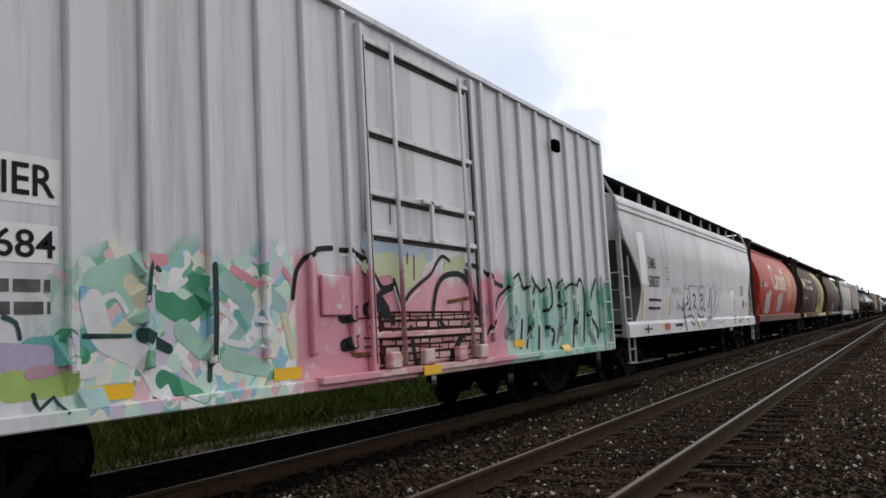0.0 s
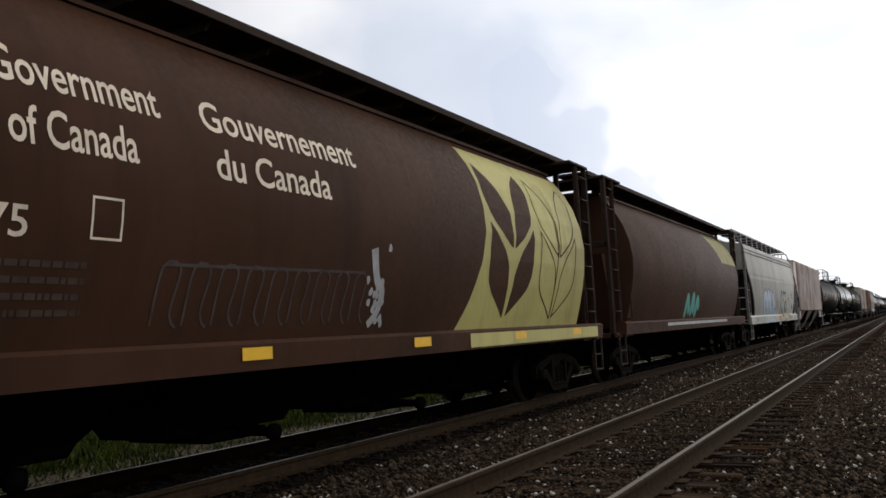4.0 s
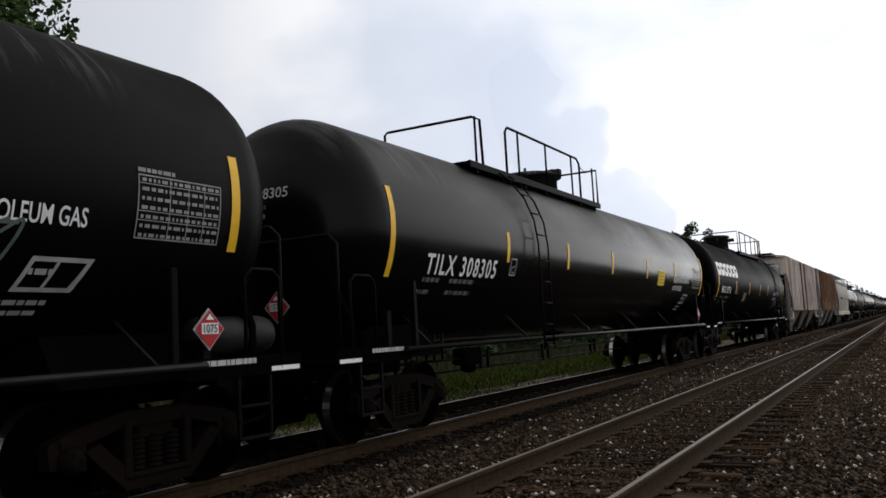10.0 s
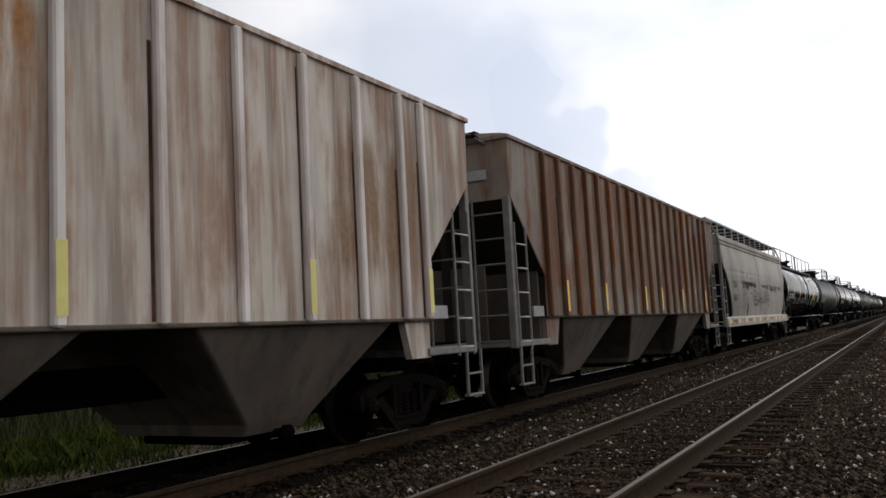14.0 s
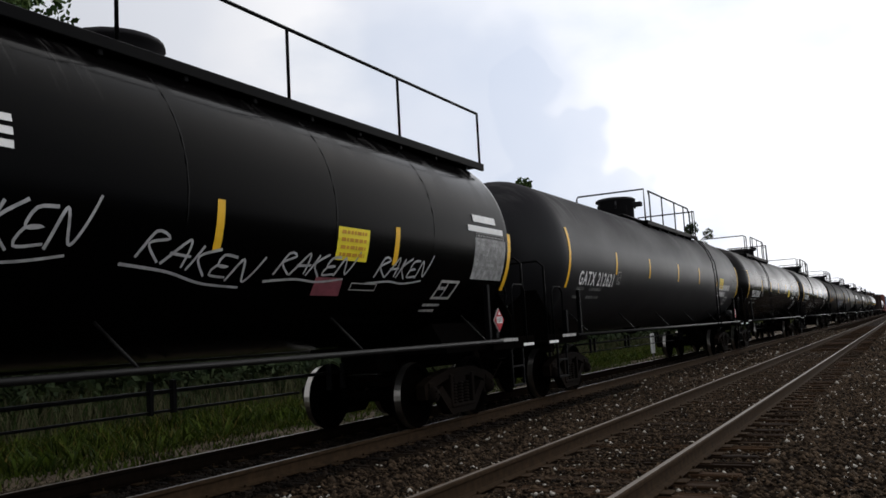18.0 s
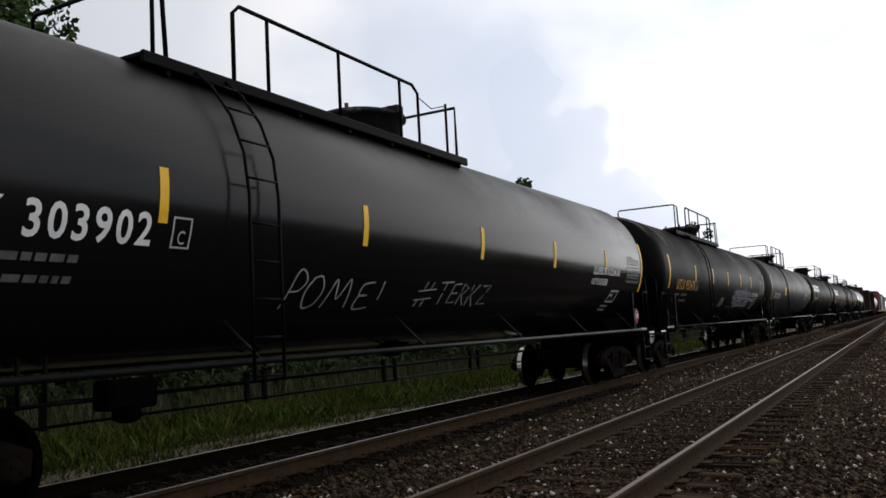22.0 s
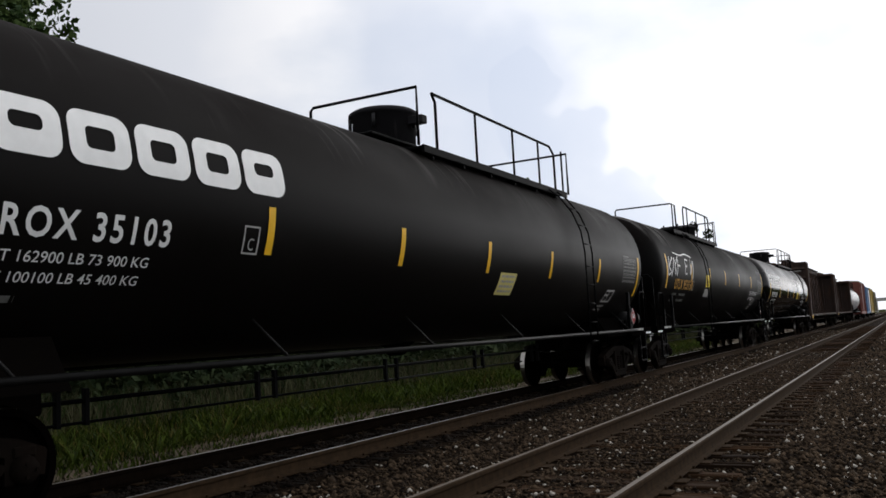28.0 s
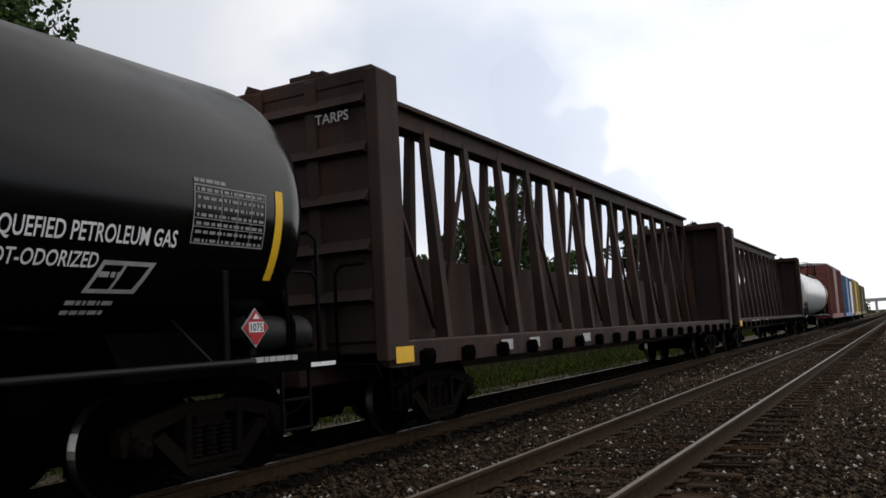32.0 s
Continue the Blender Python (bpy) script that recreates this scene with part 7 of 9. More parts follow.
spray(on_door, [
    ("skyfill", 0.270, [(7.31, 2.12), (7.56, 2.16), (7.79, 2.18)]),
    ("skyfill", 0.252, [(7.86, 2.07), (7.95, 1.85)]),
    ("skyfill", 0.250, [(7.99, 2.12), (8.48, 2.23)]),
    ("skyfill", 0.230, [(8.04, 1.94), (8.36, 2.10)]),
    ("skyfill", 0.220, [(9.18, 2.20), (9.58, 2.28)]),
    ("haze", 0.250, [(7.31, 2.36), (8.29, 2.41), (8.68, 2.37)]),
    ("ink", 0.056, [(6.78, 2.29), (7.04, 2.28), (7.24, 2.18), (7.40, 2.00), (7.54, 1.88), (7.77, 1.92)]),
    ("ink", 0.054, [(7.79, 1.98), (7.86, 1.84), (7.93, 1.64)]),
    ("ink", 0.045, [(7.93, 1.64), (8.16, 1.83), (8.47, 1.98), (8.71, 2.09), (8.86, 2.23), (9.04, 2.34), (9.23, 2.28)]),
    ("ink", 0.077, [(8.70, 1.54), (8.77, 1.77), (8.89, 1.96), (9.11, 2.08), (9.49, 2.11), (9.74, 2.01), (9.88, 1.83), (10.04, 1.62)]),
    ("ink", 0.198, [(7.27, 1.63), (7.43, 1.71), (7.57, 1.60)]),
    ("ink", 0.072, [(7.36, 1.75), (7.54, 1.83), (7.73, 1.88)]),
    ("ink", 0.090, [(7.61, 1.58), (7.73, 1.47)]),
    ("ink", 0.176, [(6.78, 1.56), (6.99, 1.58)]),
    ("ink", 0.144, [(6.78, 1.23), (6.99, 1.27)]),
    ("ink", 0.065, [(9.75, 2.26), (10.29, 2.21), (10.68, 2.05), (10.98, 1.98)]),
    ("ink", 0.077, [(9.70, 2.17), (9.86, 1.90), (9.98, 1.56)]),
    ("ink", 0.090, [(8.13, 1.39), (8.17, 1.13), (8.21, 0.97)]),
    ("ink", 0.110, [(9.14, 0.97), (9.45, 1.24), (9.70, 1.39)]),
    ("ink", 0.070, [(8.89, 1.46), (9.02, 1.36)]),
    ("shine", 0.032, [(6.78, 2.23), (6.99, 2.23), (7.17, 2.15), (7.36, 1.98), (7.43, 1.87)]),
    ("shine", 0.018, [(7.98, 1.64), (8.22, 1.80), (8.40, 1.88)]),
    ("shine", 0.031, [(7.79, 1.89), (7.91, 1.62)]),
    ("cut", 0.020, [(7.01, 1.52), (7.70, 1.54), (8.79, 1.54), (9.89, 1.56)]),
    ("cut", 0.025, [(7.21, 1.42), (7.97, 1.38), (8.79, 1.37), (9.70, 1.38)]),
    ("cut", 0.020, [(7.16, 1.30), (7.70, 1.26), (8.45, 1.26), (9.88, 1.26)]),
    ("cut", 0.018, [(7.16, 1.20), (7.97, 1.17), (8.92, 1.13)]),
    ("cut", 0.013, [(6.99, 1.09), (7.97, 1.09)]),
    ("cut", 0.030, [(8.59, 1.49), (8.59, 1.23)]),
    ("cut", 0.020, [(7.68, 1.58), (7.70, 1.23)]),
    ("cut", 0.020, [(7.30, 1.50), (7.31, 1.21)]),
    ("cut", 0.022, [(7.88, 1.51), (7.84, 1.40)]),
    ("rust", 0.048, [(6.94, 1.12), (7.39, 1.11)]),
    ("rust", 0.055, [(9.12, 1.72), (9.77, 1.78)]),
    ("rust", 0.036, [(7.24, 2.08), (7.23, 1.66)]),
    ("rust", 0.032, [(7.01, 1.42), (7.03, 1.23)]),
    ("rust", 0.033, [(9.54, 1.78), (9.55, 1.34)]),
    ("rust", 0.025, [(7.86, 1.57), (8.39, 1.51)]),
    ("rust", 0.035, [(8.14, 2.32), (8.12, 2.20)]),
    ("rust", 0.032, [(8.29, 2.30), (8.27, 2.00)]),
    ("rust", 0.023, [(7.79, 2.97), (7.77, 2.67)]),
    ("rust", 0.032, [(7.25, 3.03), (7.23, 2.54)]),
], BOX_PAINTS, c_box)
spray(on_ribs, [
    ("ink", 0.048, [(10.38, 1.26), (10.65, 1.55), (10.82, 1.80), (11.11, 1.93), (11.41, 2.10), (11.65, 2.20)]),
    ("ink", 0.056, [(11.65, 2.20), (11.84, 1.95), (12.11, 2.17), (12.30, 2.02), (12.11, 1.82), (12.21, 1.73)]),
    ("ink", 0.056, [(12.20, 1.71), (11.93, 1.33), (11.82, 1.00)]),
    ("ink", 0.059, [(11.68, 1.44), (11.56, 1.01)]),
    ("slate", 0.169, [(11.05, 1.23), (11.24, 1.42), (11.45, 1.61)]),
    ("ink", 0.060, [(12.34, 2.03), (12.59, 1.93), (12.91, 2.14), (13.05, 1.98), (13.00, 1.68), (12.59, 1.59)]),
    ("ink", 0.070, [(12.38, 1.32), (12.31, 0.97)]),
    ("ink", 0.075, [(12.66, 1.31), (13.04, 1.23), (12.93, 1.01)]),
    ("ink", 0.056, [(13.27, 2.00), (13.50, 2.17), (13.71, 1.98)]),
    ("ink", 0.064, [(13.29, 1.68), (13.75, 1.72)]),
    ("ink", 0.120, [(13.39, 1.90), (13.41, 1.80)]),
    ("ink", 0.064, [(13.70, 1.64), (13.54, 1.21)]),
    ("slate", 0.105, [(13.46, 1.52), (13.18, 1.07)]),
    ("ink", 0.051, [(13.75, 2.00), (14.06, 2.09), (14.27, 1.91), (14.04, 1.28), (13.95, 0.88)]),
    ("ink", 0.076, [(14.32, 2.02), (14.54, 2.19), (14.73, 1.85), (14.54, 1.01)]),
    ("ink", 0.068, [(14.80, 1.51), (15.23, 2.00), (15.45, 2.21)]),
    ("ink", 0.072, [(14.86, 1.56), (15.36, 1.24), (15.38, 1.06)]),
    ("slate", 0.136, [(14.89, 1.17), (15.18, 0.98)]),
    ("shine", 0.026, [(10.43, 1.24), (10.79, 1.58), (11.22, 1.87), (11.71, 2.05)]),
    ("shine", 0.028, [(11.90, 2.01), (12.16, 2.10)]),
    ("shine", 0.028, [(12.38, 1.96), (12.20, 1.54), (11.75, 1.07)]),
    ("shine", 0.030, [(12.73, 1.97), (12.96, 2.05)]),
    ("shine", 0.032, [(13.27, 1.91), (13.54, 2.09)]),
    ("shine", 0.032, [(14.14, 2.01), (13.90, 1.28)]),
    ("shine", 0.034, [(14.63, 2.11), (14.45, 1.18)]),
    ("slate", 0.096, [(10.25, 1.44), (10.40, 1.61), (10.36, 1.67)]),
    ("ink", 0.048, [(10.11, 1.38), (10.20, 1.09)]),
], BOX_PAINTS, c_box)
# blurred colours ahead of the pink piece, with white lights and dark drips
MAUVE = plain("spray_mauve", (0.42, 0.25, 0.30), 0.55, 0.0, 0.15, 3.0)
DEEP = plain("spray_deep_green", (0.03, 0.06, 0.055), 0.55, 0.0, 0.4, 4.0)
SWIRL = {"mint": MINT, "sky": BLUE, "teal": TEAL, "lilac": LILAC, "lime": LIME, "white": SNOW, "cream": PALE, "green": GREEN, "pink": PINK, "aqua": AQUA, "mauve": MAUVE, "deep": DEEP}
for k, (key, w, pts) in enumerate([
    ("mint", 0.244, [(3.57, 1.84), (4.01, 2.02)]),
    ("sky", 0.195, [(3.47, 1.72), (3.58, 1.57)]),
    ("teal", 0.254, [(3.04, 1.31), (3.27, 1.34), (3.54, 1.41)]),
    ("mint", 0.224, [(3.81, 1.89), (3.94, 1.59)]),
    ("lilac", 0.215, [(2.81, 1.30), (3.13, 1.29)]),
    ("lime", 0.224, [(2.87, 1.10), (3.34, 1.09)]),
    ("white", 0.224, [(3.54, 1.68), (3.65, 1.41), (4.02, 1.22), (4.23, 0.90)]),
    ("cream", 0.146, [(3.90, 1.85), (4.01, 1.62), (3.76, 1.44)]),
    ("green", 0.224, [(4.25, 1.71), (4.49, 1.61), (4.75, 1.80), (4.59, 1.87)]),
    ("pink", 0.127, [(4.01, 2.03), (4.26, 2.05)]),
    ("mint", 0.205, [(4.45, 1.45), (4.69, 1.26)]),
    ("aqua", 0.215, [(4.99, 1.88), (5.27, 1.66), (5.04, 1.36)]),
    ("pink", 0.098, [(5.09, 2.00), (5.45, 1.86)]),
    ("aqua", 0.195, [(5.52, 1.81), (5.76, 1.67)]),
    ("green", 0.166, [(4.22, 1.05), (4.61, 0.88)]),
    ("mint", 0.195, [(4.99, 1.18), (5.48, 1.06)]),
    ("aqua", 0.176, [(3.46, 0.97), (3.85, 0.99)]),
    ("white", 0.073, [(4.88, 1.66), (5.10, 1.51), (4.94, 1.36), (5.27, 1.29)]),
    ("white", 0.059, [(4.07, 1.87), (4.30, 1.80), (4.50, 1.89)]),
    ("white", 0.059, [(3.59, 1.68), (3.75, 1.75), (3.86, 1.62)]),
    ("white", 0.068, [(5.36, 1.55), (5.63, 1.44), (5.42, 1.25)]),
    ("green", 0.146, [(3.28, 1.42), (3.46, 1.28)]),
    ("deep", 0.073, [(4.78, 2.02), (4.78, 1.56), (4.75, 1.01)]),
    ("deep", 0.044, [(3.46, 1.43), (3.89, 1.42)]),
    ("deep", 0.107, [(4.00, 1.43), (4.29, 1.30)]),
    ("deep", 0.044, [(4.03, 1.71), (4.08, 2.02), (4.21, 1.96)]),
    ("deep", 0.039, [(2.82, 1.58), (2.91, 1.54), (2.94, 1.43)]),
    ("mauve", 0.098, [(3.02, 1.18), (3.27, 1.20)]),
    ("cream", 0.107, [(5.80, 1.55), (5.91, 1.16)]),
    ("white", 0.044, [(4.44, 1.16), (4.57, 1.02), (4.43, 0.91)]),
    ("deep", 0.034, [(3.04, 1.03), (3.09, 0.92), (3.20, 1.00), (3.27, 0.88)]),
    ("pink", 0.078, [(5.82, 2.02), (5.95, 1.88)]),
    ("white", 0.117, [(3.32, 1.23), (3.46, 1.16), (3.64, 1.18)]),
    ("teal", 0.088, [(5.11, 1.59), (5.23, 1.46)]),
]):
    Marks(on_ribs, .002 + .00012 * k).stroke(pts, w, .8, .05, True).put("spray_stroke", SWIRL[key], c_box)
spray(on_ribs, [("ink", .06, [(5.93, 1.75), (6.02, 2.05), (6.3, 2.25), (6.62, 2.30)])], BOX_PAINTS, c_box)
# courses of pale pink blocks painted on dark rust across the door's foot
Marks(on_plane(1.576), .002).rect(7.42, 10.02, .98, 1.60, 2).put("rust_ground", GAP, door, "dark red rust behind the painted blocks")
BLOCK_PINK = by_piece("painted_block_pink", (0.50, 0.22, 0.24), (0.66, 0.47, 0.42), 0.6, per="object")
rb = random.Random(12)
for q in range(6):
    a = 7.44 + rb.uniform(0, .12)
    while a < 9.9:
        w = rb.uniform(.18, .42)
        Marks(on_plane(1.576), .006).rect(a, min(a + w, 10.0), 1.0 + .10 * q + rb.uniform(-.008, .008), 1.068 + .10 * q, 1).put("painted_block", BLOCK_PINK, door)
        a += w + rb.uniform(.025, .05)
# More strips of painted shadow and rust at the door's edges and bars.
for a in (7.30, 10.0):
    part("edge_joint", Mesh().box(1.60, 1.623, a - .012, a + .012, 1.0, 4.9, .002), JOINT_SHADE, door, "dark rust and painted shadow at the door edge")
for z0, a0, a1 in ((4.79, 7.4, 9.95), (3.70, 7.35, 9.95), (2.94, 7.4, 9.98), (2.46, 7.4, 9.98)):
    part("bar_shadow_gap", Mesh().box(1.576, 1.600, a0, a1, z0 - .02, z0 + .004, .002), JOINT_SHADE, door, "rust and painted shadow below a bar")


# grey hopper: number, blue and white graffiti
NAVY = plain("spray_navy", (0.03, 0.04, 0.17), 0.5, 0.0, 0.2)
t = Marks(s_b)
t.words("EAMX", 2.48, 2.60, .28, .68, .01)
t.words("58037", 2.43, 2.15, .28, 1.02, .014)
t.bars(2.40, 3.55, 1.80, .07, r9)
t.bars(2.36, 3.5, 1.60, .07, r9)
t.frame_of(4.12, 4.36, 2.36, 2.68, .02)
t.put_each("lettering", INK, b_b, "black car mark and number")
BRIGHT = plain("spray_bright_white", (0.88, 0.88, 0.88), 0.5, 0.0, 0.04)
B_PAINTS = {"slate": SLATE, "navy": NAVY, "fill": BRIGHT, "tag": FADEINK, "lemon": LEMON}
spray(s_b, [
    ("slate", 0.022, [(5.91, 1.80), (5.82, 2.03), (5.95, 2.22), (6.15, 2.27), (6.32, 2.17)]),
    ("slate", 0.020, [(5.96, 1.80), (5.92, 2.08), (6.06, 2.17), (6.23, 2.20), (6.33, 2.12), (6.47, 2.20), (6.62, 2.13), (6.68, 1.97), (6.59, 1.79), (6.45, 1.72), (6.23, 1.72)]),
    ("slate", 0.030, [(6.57, 2.26), (6.92, 2.26), (7.44, 2.27), (7.39, 2.16)]),
    ("slate", 0.022, [(7.44, 2.27), (7.71, 2.26), (7.85, 2.07), (7.80, 1.81), (7.63, 1.59), (7.46, 1.42)]),
    ("slate", 0.020, [(6.23, 1.72), (6.26, 1.50), (6.34, 1.39), (6.50, 1.44)]),
    ("slate", 0.084, [(7.98, 2.25), (7.97, 2.02), (8.47, 2.03), (8.43, 1.90), (8.13, 1.86), (8.13, 1.67), (8.47, 1.61), (8.58, 1.80)]),
    ("slate", 0.036, [(7.93, 2.22), (8.64, 2.29), (8.63, 1.92)]),
    ("slate", 0.088, [(7.86, 1.45), (8.27, 1.34), (8.67, 1.37)]),
    ("slate", 0.066, [(7.90, 1.64), (7.88, 1.42)]),
    ("slate", 0.026, [(8.67, 1.77), (8.89, 2.21), (9.27, 2.38), (9.42, 2.21), (9.47, 1.81), (9.79, 1.41)]),
    ("slate", 0.030, [(9.82, 1.39), (9.77, 2.09), (10.01, 2.34), (10.30, 2.32), (10.35, 2.04), (10.22, 1.54)]),
    ("slate", 0.040, [(10.37, 1.97), (10.64, 2.18), (10.94, 1.97), (10.68, 1.72), (10.36, 1.35)]),
    ("navy", 0.081, [(5.90, 1.89), (6.00, 1.71), (6.07, 1.51), (6.15, 1.41)]),
    ("navy", 0.070, [(6.57, 2.24), (6.68, 2.02), (6.76, 1.77), (6.83, 1.57)]),
    ("navy", 0.070, [(6.53, 1.56), (6.67, 1.64), (6.84, 1.59)]),
    ("navy", 0.075, [(6.37, 1.95), (6.48, 1.86), (6.45, 1.79), (6.26, 1.74)]),
    ("navy", 0.082, [(7.10, 2.00), (7.33, 2.02), (7.44, 1.90), (7.29, 1.77), (7.51, 1.62)]),
    ("navy", 0.065, [(7.31, 1.75), (7.18, 1.62)]),
    ("navy", 0.084, [(9.47, 2.21), (9.39, 1.91), (9.25, 1.64)]),
    ("navy", 0.063, [(9.64, 2.20), (9.68, 1.95), (9.78, 1.64)]),
    ("navy", 0.045, [(10.39, 1.36), (10.59, 1.62), (10.82, 1.83)]),
    ("navy", 0.049, [(10.33, 2.24), (10.26, 1.96), (10.15, 1.64)]),
    ("navy", 0.078, [(8.69, 1.55), (8.80, 1.61)]),
    ("fill", 0.221, [(11.82, 2.09), (11.76, 1.51)]),
    ("fill", 0.153, [(12.19, 2.04), (12.09, 1.69)]),
    ("fill", 0.187, [(12.49, 2.07), (12.31, 1.52)]),
    ("fill", 0.153, [(12.73, 2.08), (12.67, 1.50)]),
    ("fill", 0.285, [(13.01, 2.09), (13.54, 2.15)]),
    ("fill", 0.27, [(13.32, 2.02), (13.33, 1.75), (13.28, 1.50)]),
    ("tag", 0.014, [(13.68, 2.29), (13.79, 2.30), (13.75, 2.20)]),
    ("tag", 0.014, [(13.77, 2.22), (13.84, 2.09)]),
    ("tag", 0.014, [(13.86, 2.21), (13.74, 2.09)]),
    ("tag", 0.020, [(13.64, 1.85), (13.64, 1.62)]),
    ("tag", 0.020, [(13.71, 1.86), (13.85, 1.85), (13.78, 1.78), (13.85, 1.71), (13.81, 1.61), (13.72, 1.63)]),
    ("tag", 0.014, [(14.31, 1.63), (14.35, 1.57), (14.40, 1.64)]),
    ("tag", 0.018, [(5.71, 1.64), (5.73, 1.51)]),
    ("tag", 0.018, [(5.72, 1.63), (5.80, 1.60), (5.74, 1.56)]),
    ("tag", 0.018, [(5.82, 1.62), (5.88, 1.52)]),
    ("tag", 0.018, [(5.89, 1.63), (5.93, 1.52), (5.95, 1.62), (6.00, 1.52)]),
    ("tag", 0.010, [(6.34, 2.05), (6.53, 2.01), (6.38, 1.93)]),
    ("tag", 0.010, [(7.10, 2.17), (7.21, 2.02)]),
    ("tag", 0.016, [(10.92, 2.28), (11.10, 2.22), (11.27, 2.34)]),
    ("tag", 0.016, [(10.97, 2.15), (11.46, 2.22)]),
    ("tag", 0.022, [(10.85, 1.53), (10.99, 1.68), (11.15, 1.42)]),
], B_PAINTS, b_b, SLATE, .035)
SCRAWL = [("tag", .02, [(4.6 + .22 * k, 2.02 + .05 * (k % 2)), (4.68 + .22 * k, 2.2), (4.72 + .22 * k, 2.05), (4.78 + .22 * k, 2.0)]) for k in range(5)] + [("tag", .025, [(5.2 + .2 * k, 1.62), (5.28 + .2 * k, 1.80 - .06 * (k % 3)), (5.36 + .2 * k, 1.6)]) for k in range(5)]
spray(s_b, SCRAWL, B_PAINTS, b_b)
spray(on_plane(1.582), [
    ("navy", 0.126, [(5.92, 1.36), (5.96, 1.21), (6.03, 1.03)]),
    ("navy", 0.065, [(6.34, 1.39), (6.68, 1.42), (7.02, 1.33), (7.06, 1.20), (6.90, 1.15), (6.62, 1.26)]),
    ("navy", 0.088, [(7.32, 1.32), (7.45, 1.19), (7.65, 1.03)]),
    ("navy", 0.072, [(8.87, 1.30), (8.96, 1.18)]),
    ("navy", 0.058, [(8.87, 1.31), (9.21, 1.35), (9.55, 1.30)]),
    ("slate", 0.018, [(5.69, 1.38), (5.82, 1.36), (5.78, 1.16)]),
    ("slate", 0.022, [(7.93, 1.30), (8.10, 1.03)]),
    ("slate", 0.026, [(9.03, 1.25), (9.35, 1.27), (9.38, 1.02)]),
    ("slate", 0.026, [(10.18, 1.27), (10.19, 0.97)]),
    ("slate", 0.030, [(10.30, 1.31), (10.57, 1.17), (11.02, 1.14), (11.42, 1.21), (11.50, 0.99)]),
    ("tag", 0.022, [(8.11, 1.21), (8.21, 1.06)]),
    ("tag", 0.022, [(8.22, 1.20), (8.10, 1.06)]),
    ("tag", 0.024, [(8.30, 1.21), (8.40, 1.06)]),
    ("tag", 0.022, [(8.41, 1.20), (8.29, 1.06)]),
    ("tag", 0.024, [(8.52, 1.21), (8.63, 1.05)]),
    ("lemon", 0.090, [(7.18, 1.17), (7.29, 1.18)]),
    ("tag", 0.016, [(14.44, 1.35), (14.63, 1.36), (14.49, 1.26), (14.51, 1.14)]),
    ("tag", 0.020, [(14.64, 1.35), (14.77, 1.36), (14.79, 1.22), (14.62, 1.11), (14.93, 1.07)]),
    ("tag", 0.020, [(15.24, 1.33), (15.04, 1.35), (14.99, 1.28), (15.12, 1.2), (14.95, 1.11)]),
], B_PAINTS, c_b)
t = Marks(on_plane(1.585))
t.rect(3.62, 4.2, 1.08, 1.24, 1)
t.rect(14.30, 14.73, 1.09, 1.23, 1)
t.put_each("warning_label", SIGNRED, c_b, "red warning labels on the sill")
t = Marks(on_plane(1.586))
for a in (3.5, 8.0, 12.3, 14.18):
    t.rect(a, a + .10, 1.08, 1.22, 1)
t.put_each("reflector", LEMON, c_b)
t = Marks(on_plane(1.585))
t.bars(4.8, 5.6, 1.14, .08, r9, .15)
t.bars(1.75, 2.5, 1.12, .04, r9)
t.bars(16.1, 16.65, 1.18, .04, r9)
for j in range(3):
    t.bars(13.33, 13.78 - .05 * j, 1.30 - .11 * j, .055, r9, .3)
t.rect(15.12, 15.3, 1.18, 1.23, 1)
t.put("small_lettering", INK, c_b)
for a in (4.42, 14.07):
    Marks(s_b, .012).quad((a - .05, 1.46), (a + .03, 1.46), (a + .12, 1.96), (a + .04, 1.96), 5).put("reflector", YELLOW, b_b, "yellow reflective stripe")
t = Marks(s_b)
for j in range(4):
    t.bars(14.96, 15.75 - .03 * j, 2.40 - .10 * j, .05, r9)
t.rect(15.47, 15.81, 1.65, 1.91, 3)
t.bars(16.12, 16.52, 1.77, .05, r9)
t.bars(16.12, 16.42, 1.68, .04, r9)
t.put("small_lettering", FADEINK, b_b)
Marks(s_b, .009).frame_of(15.42, 15.85, 1.61, 1.94, .022).put("plate_frame", SNOW, b_b, "white frame of the data plate")
t = Marks(on_end(.62), .03)
t.words("EAMX", .75, 3.82, .10, .32, .01)
t.words("58037", .75, 3.68, .10, .34, .01)
t.put("end_lettering", INK, c_b)
Marks(s_b, .004).rect(1.75, 2.3, 2.2, 3.45).put("paint_patch", plain("fresh_grey_paint", (0.70, 0.70, 0.72), 0.5, 0.0, 0.03), b_b, "fresh lighter paint patch")


# red hopper: wordmark, wheat sign, silver tags
EAR = [  # four leaves: (height, inner side, outer side) up from the foot, in parts of the ear's size
    [(.45, .415, .42), (.51, .28, .43), (.60, .135, .435), (.68, .045, .44), (.80, .02, .36), (.91, .045, .24), (1.0, .07, .08)],
    [(.45, .455, .465), (.53, .475, .65), (.63, .50, .83), (.76, .56, .90), (.84, .595, .925), (.92, .69, .935), (1.0, .855, .865)],
    [(.0, .32, .33), (.08, .20, .345), (.13, .11, .35), (.18, .035, .353), (.23, -.005, .355), (.33, -.01, .345), (.43, .0, .275), (.53, .025, .135), (.60, .03, .04)],
    [(.01, .38, .39), (.10, .41, .585), (.18, .44, .735), (.27, .465, .815), (.36, .525, .835), (.43, .60, .845), (.50, .71, .86), (.60, .865, .87)]]


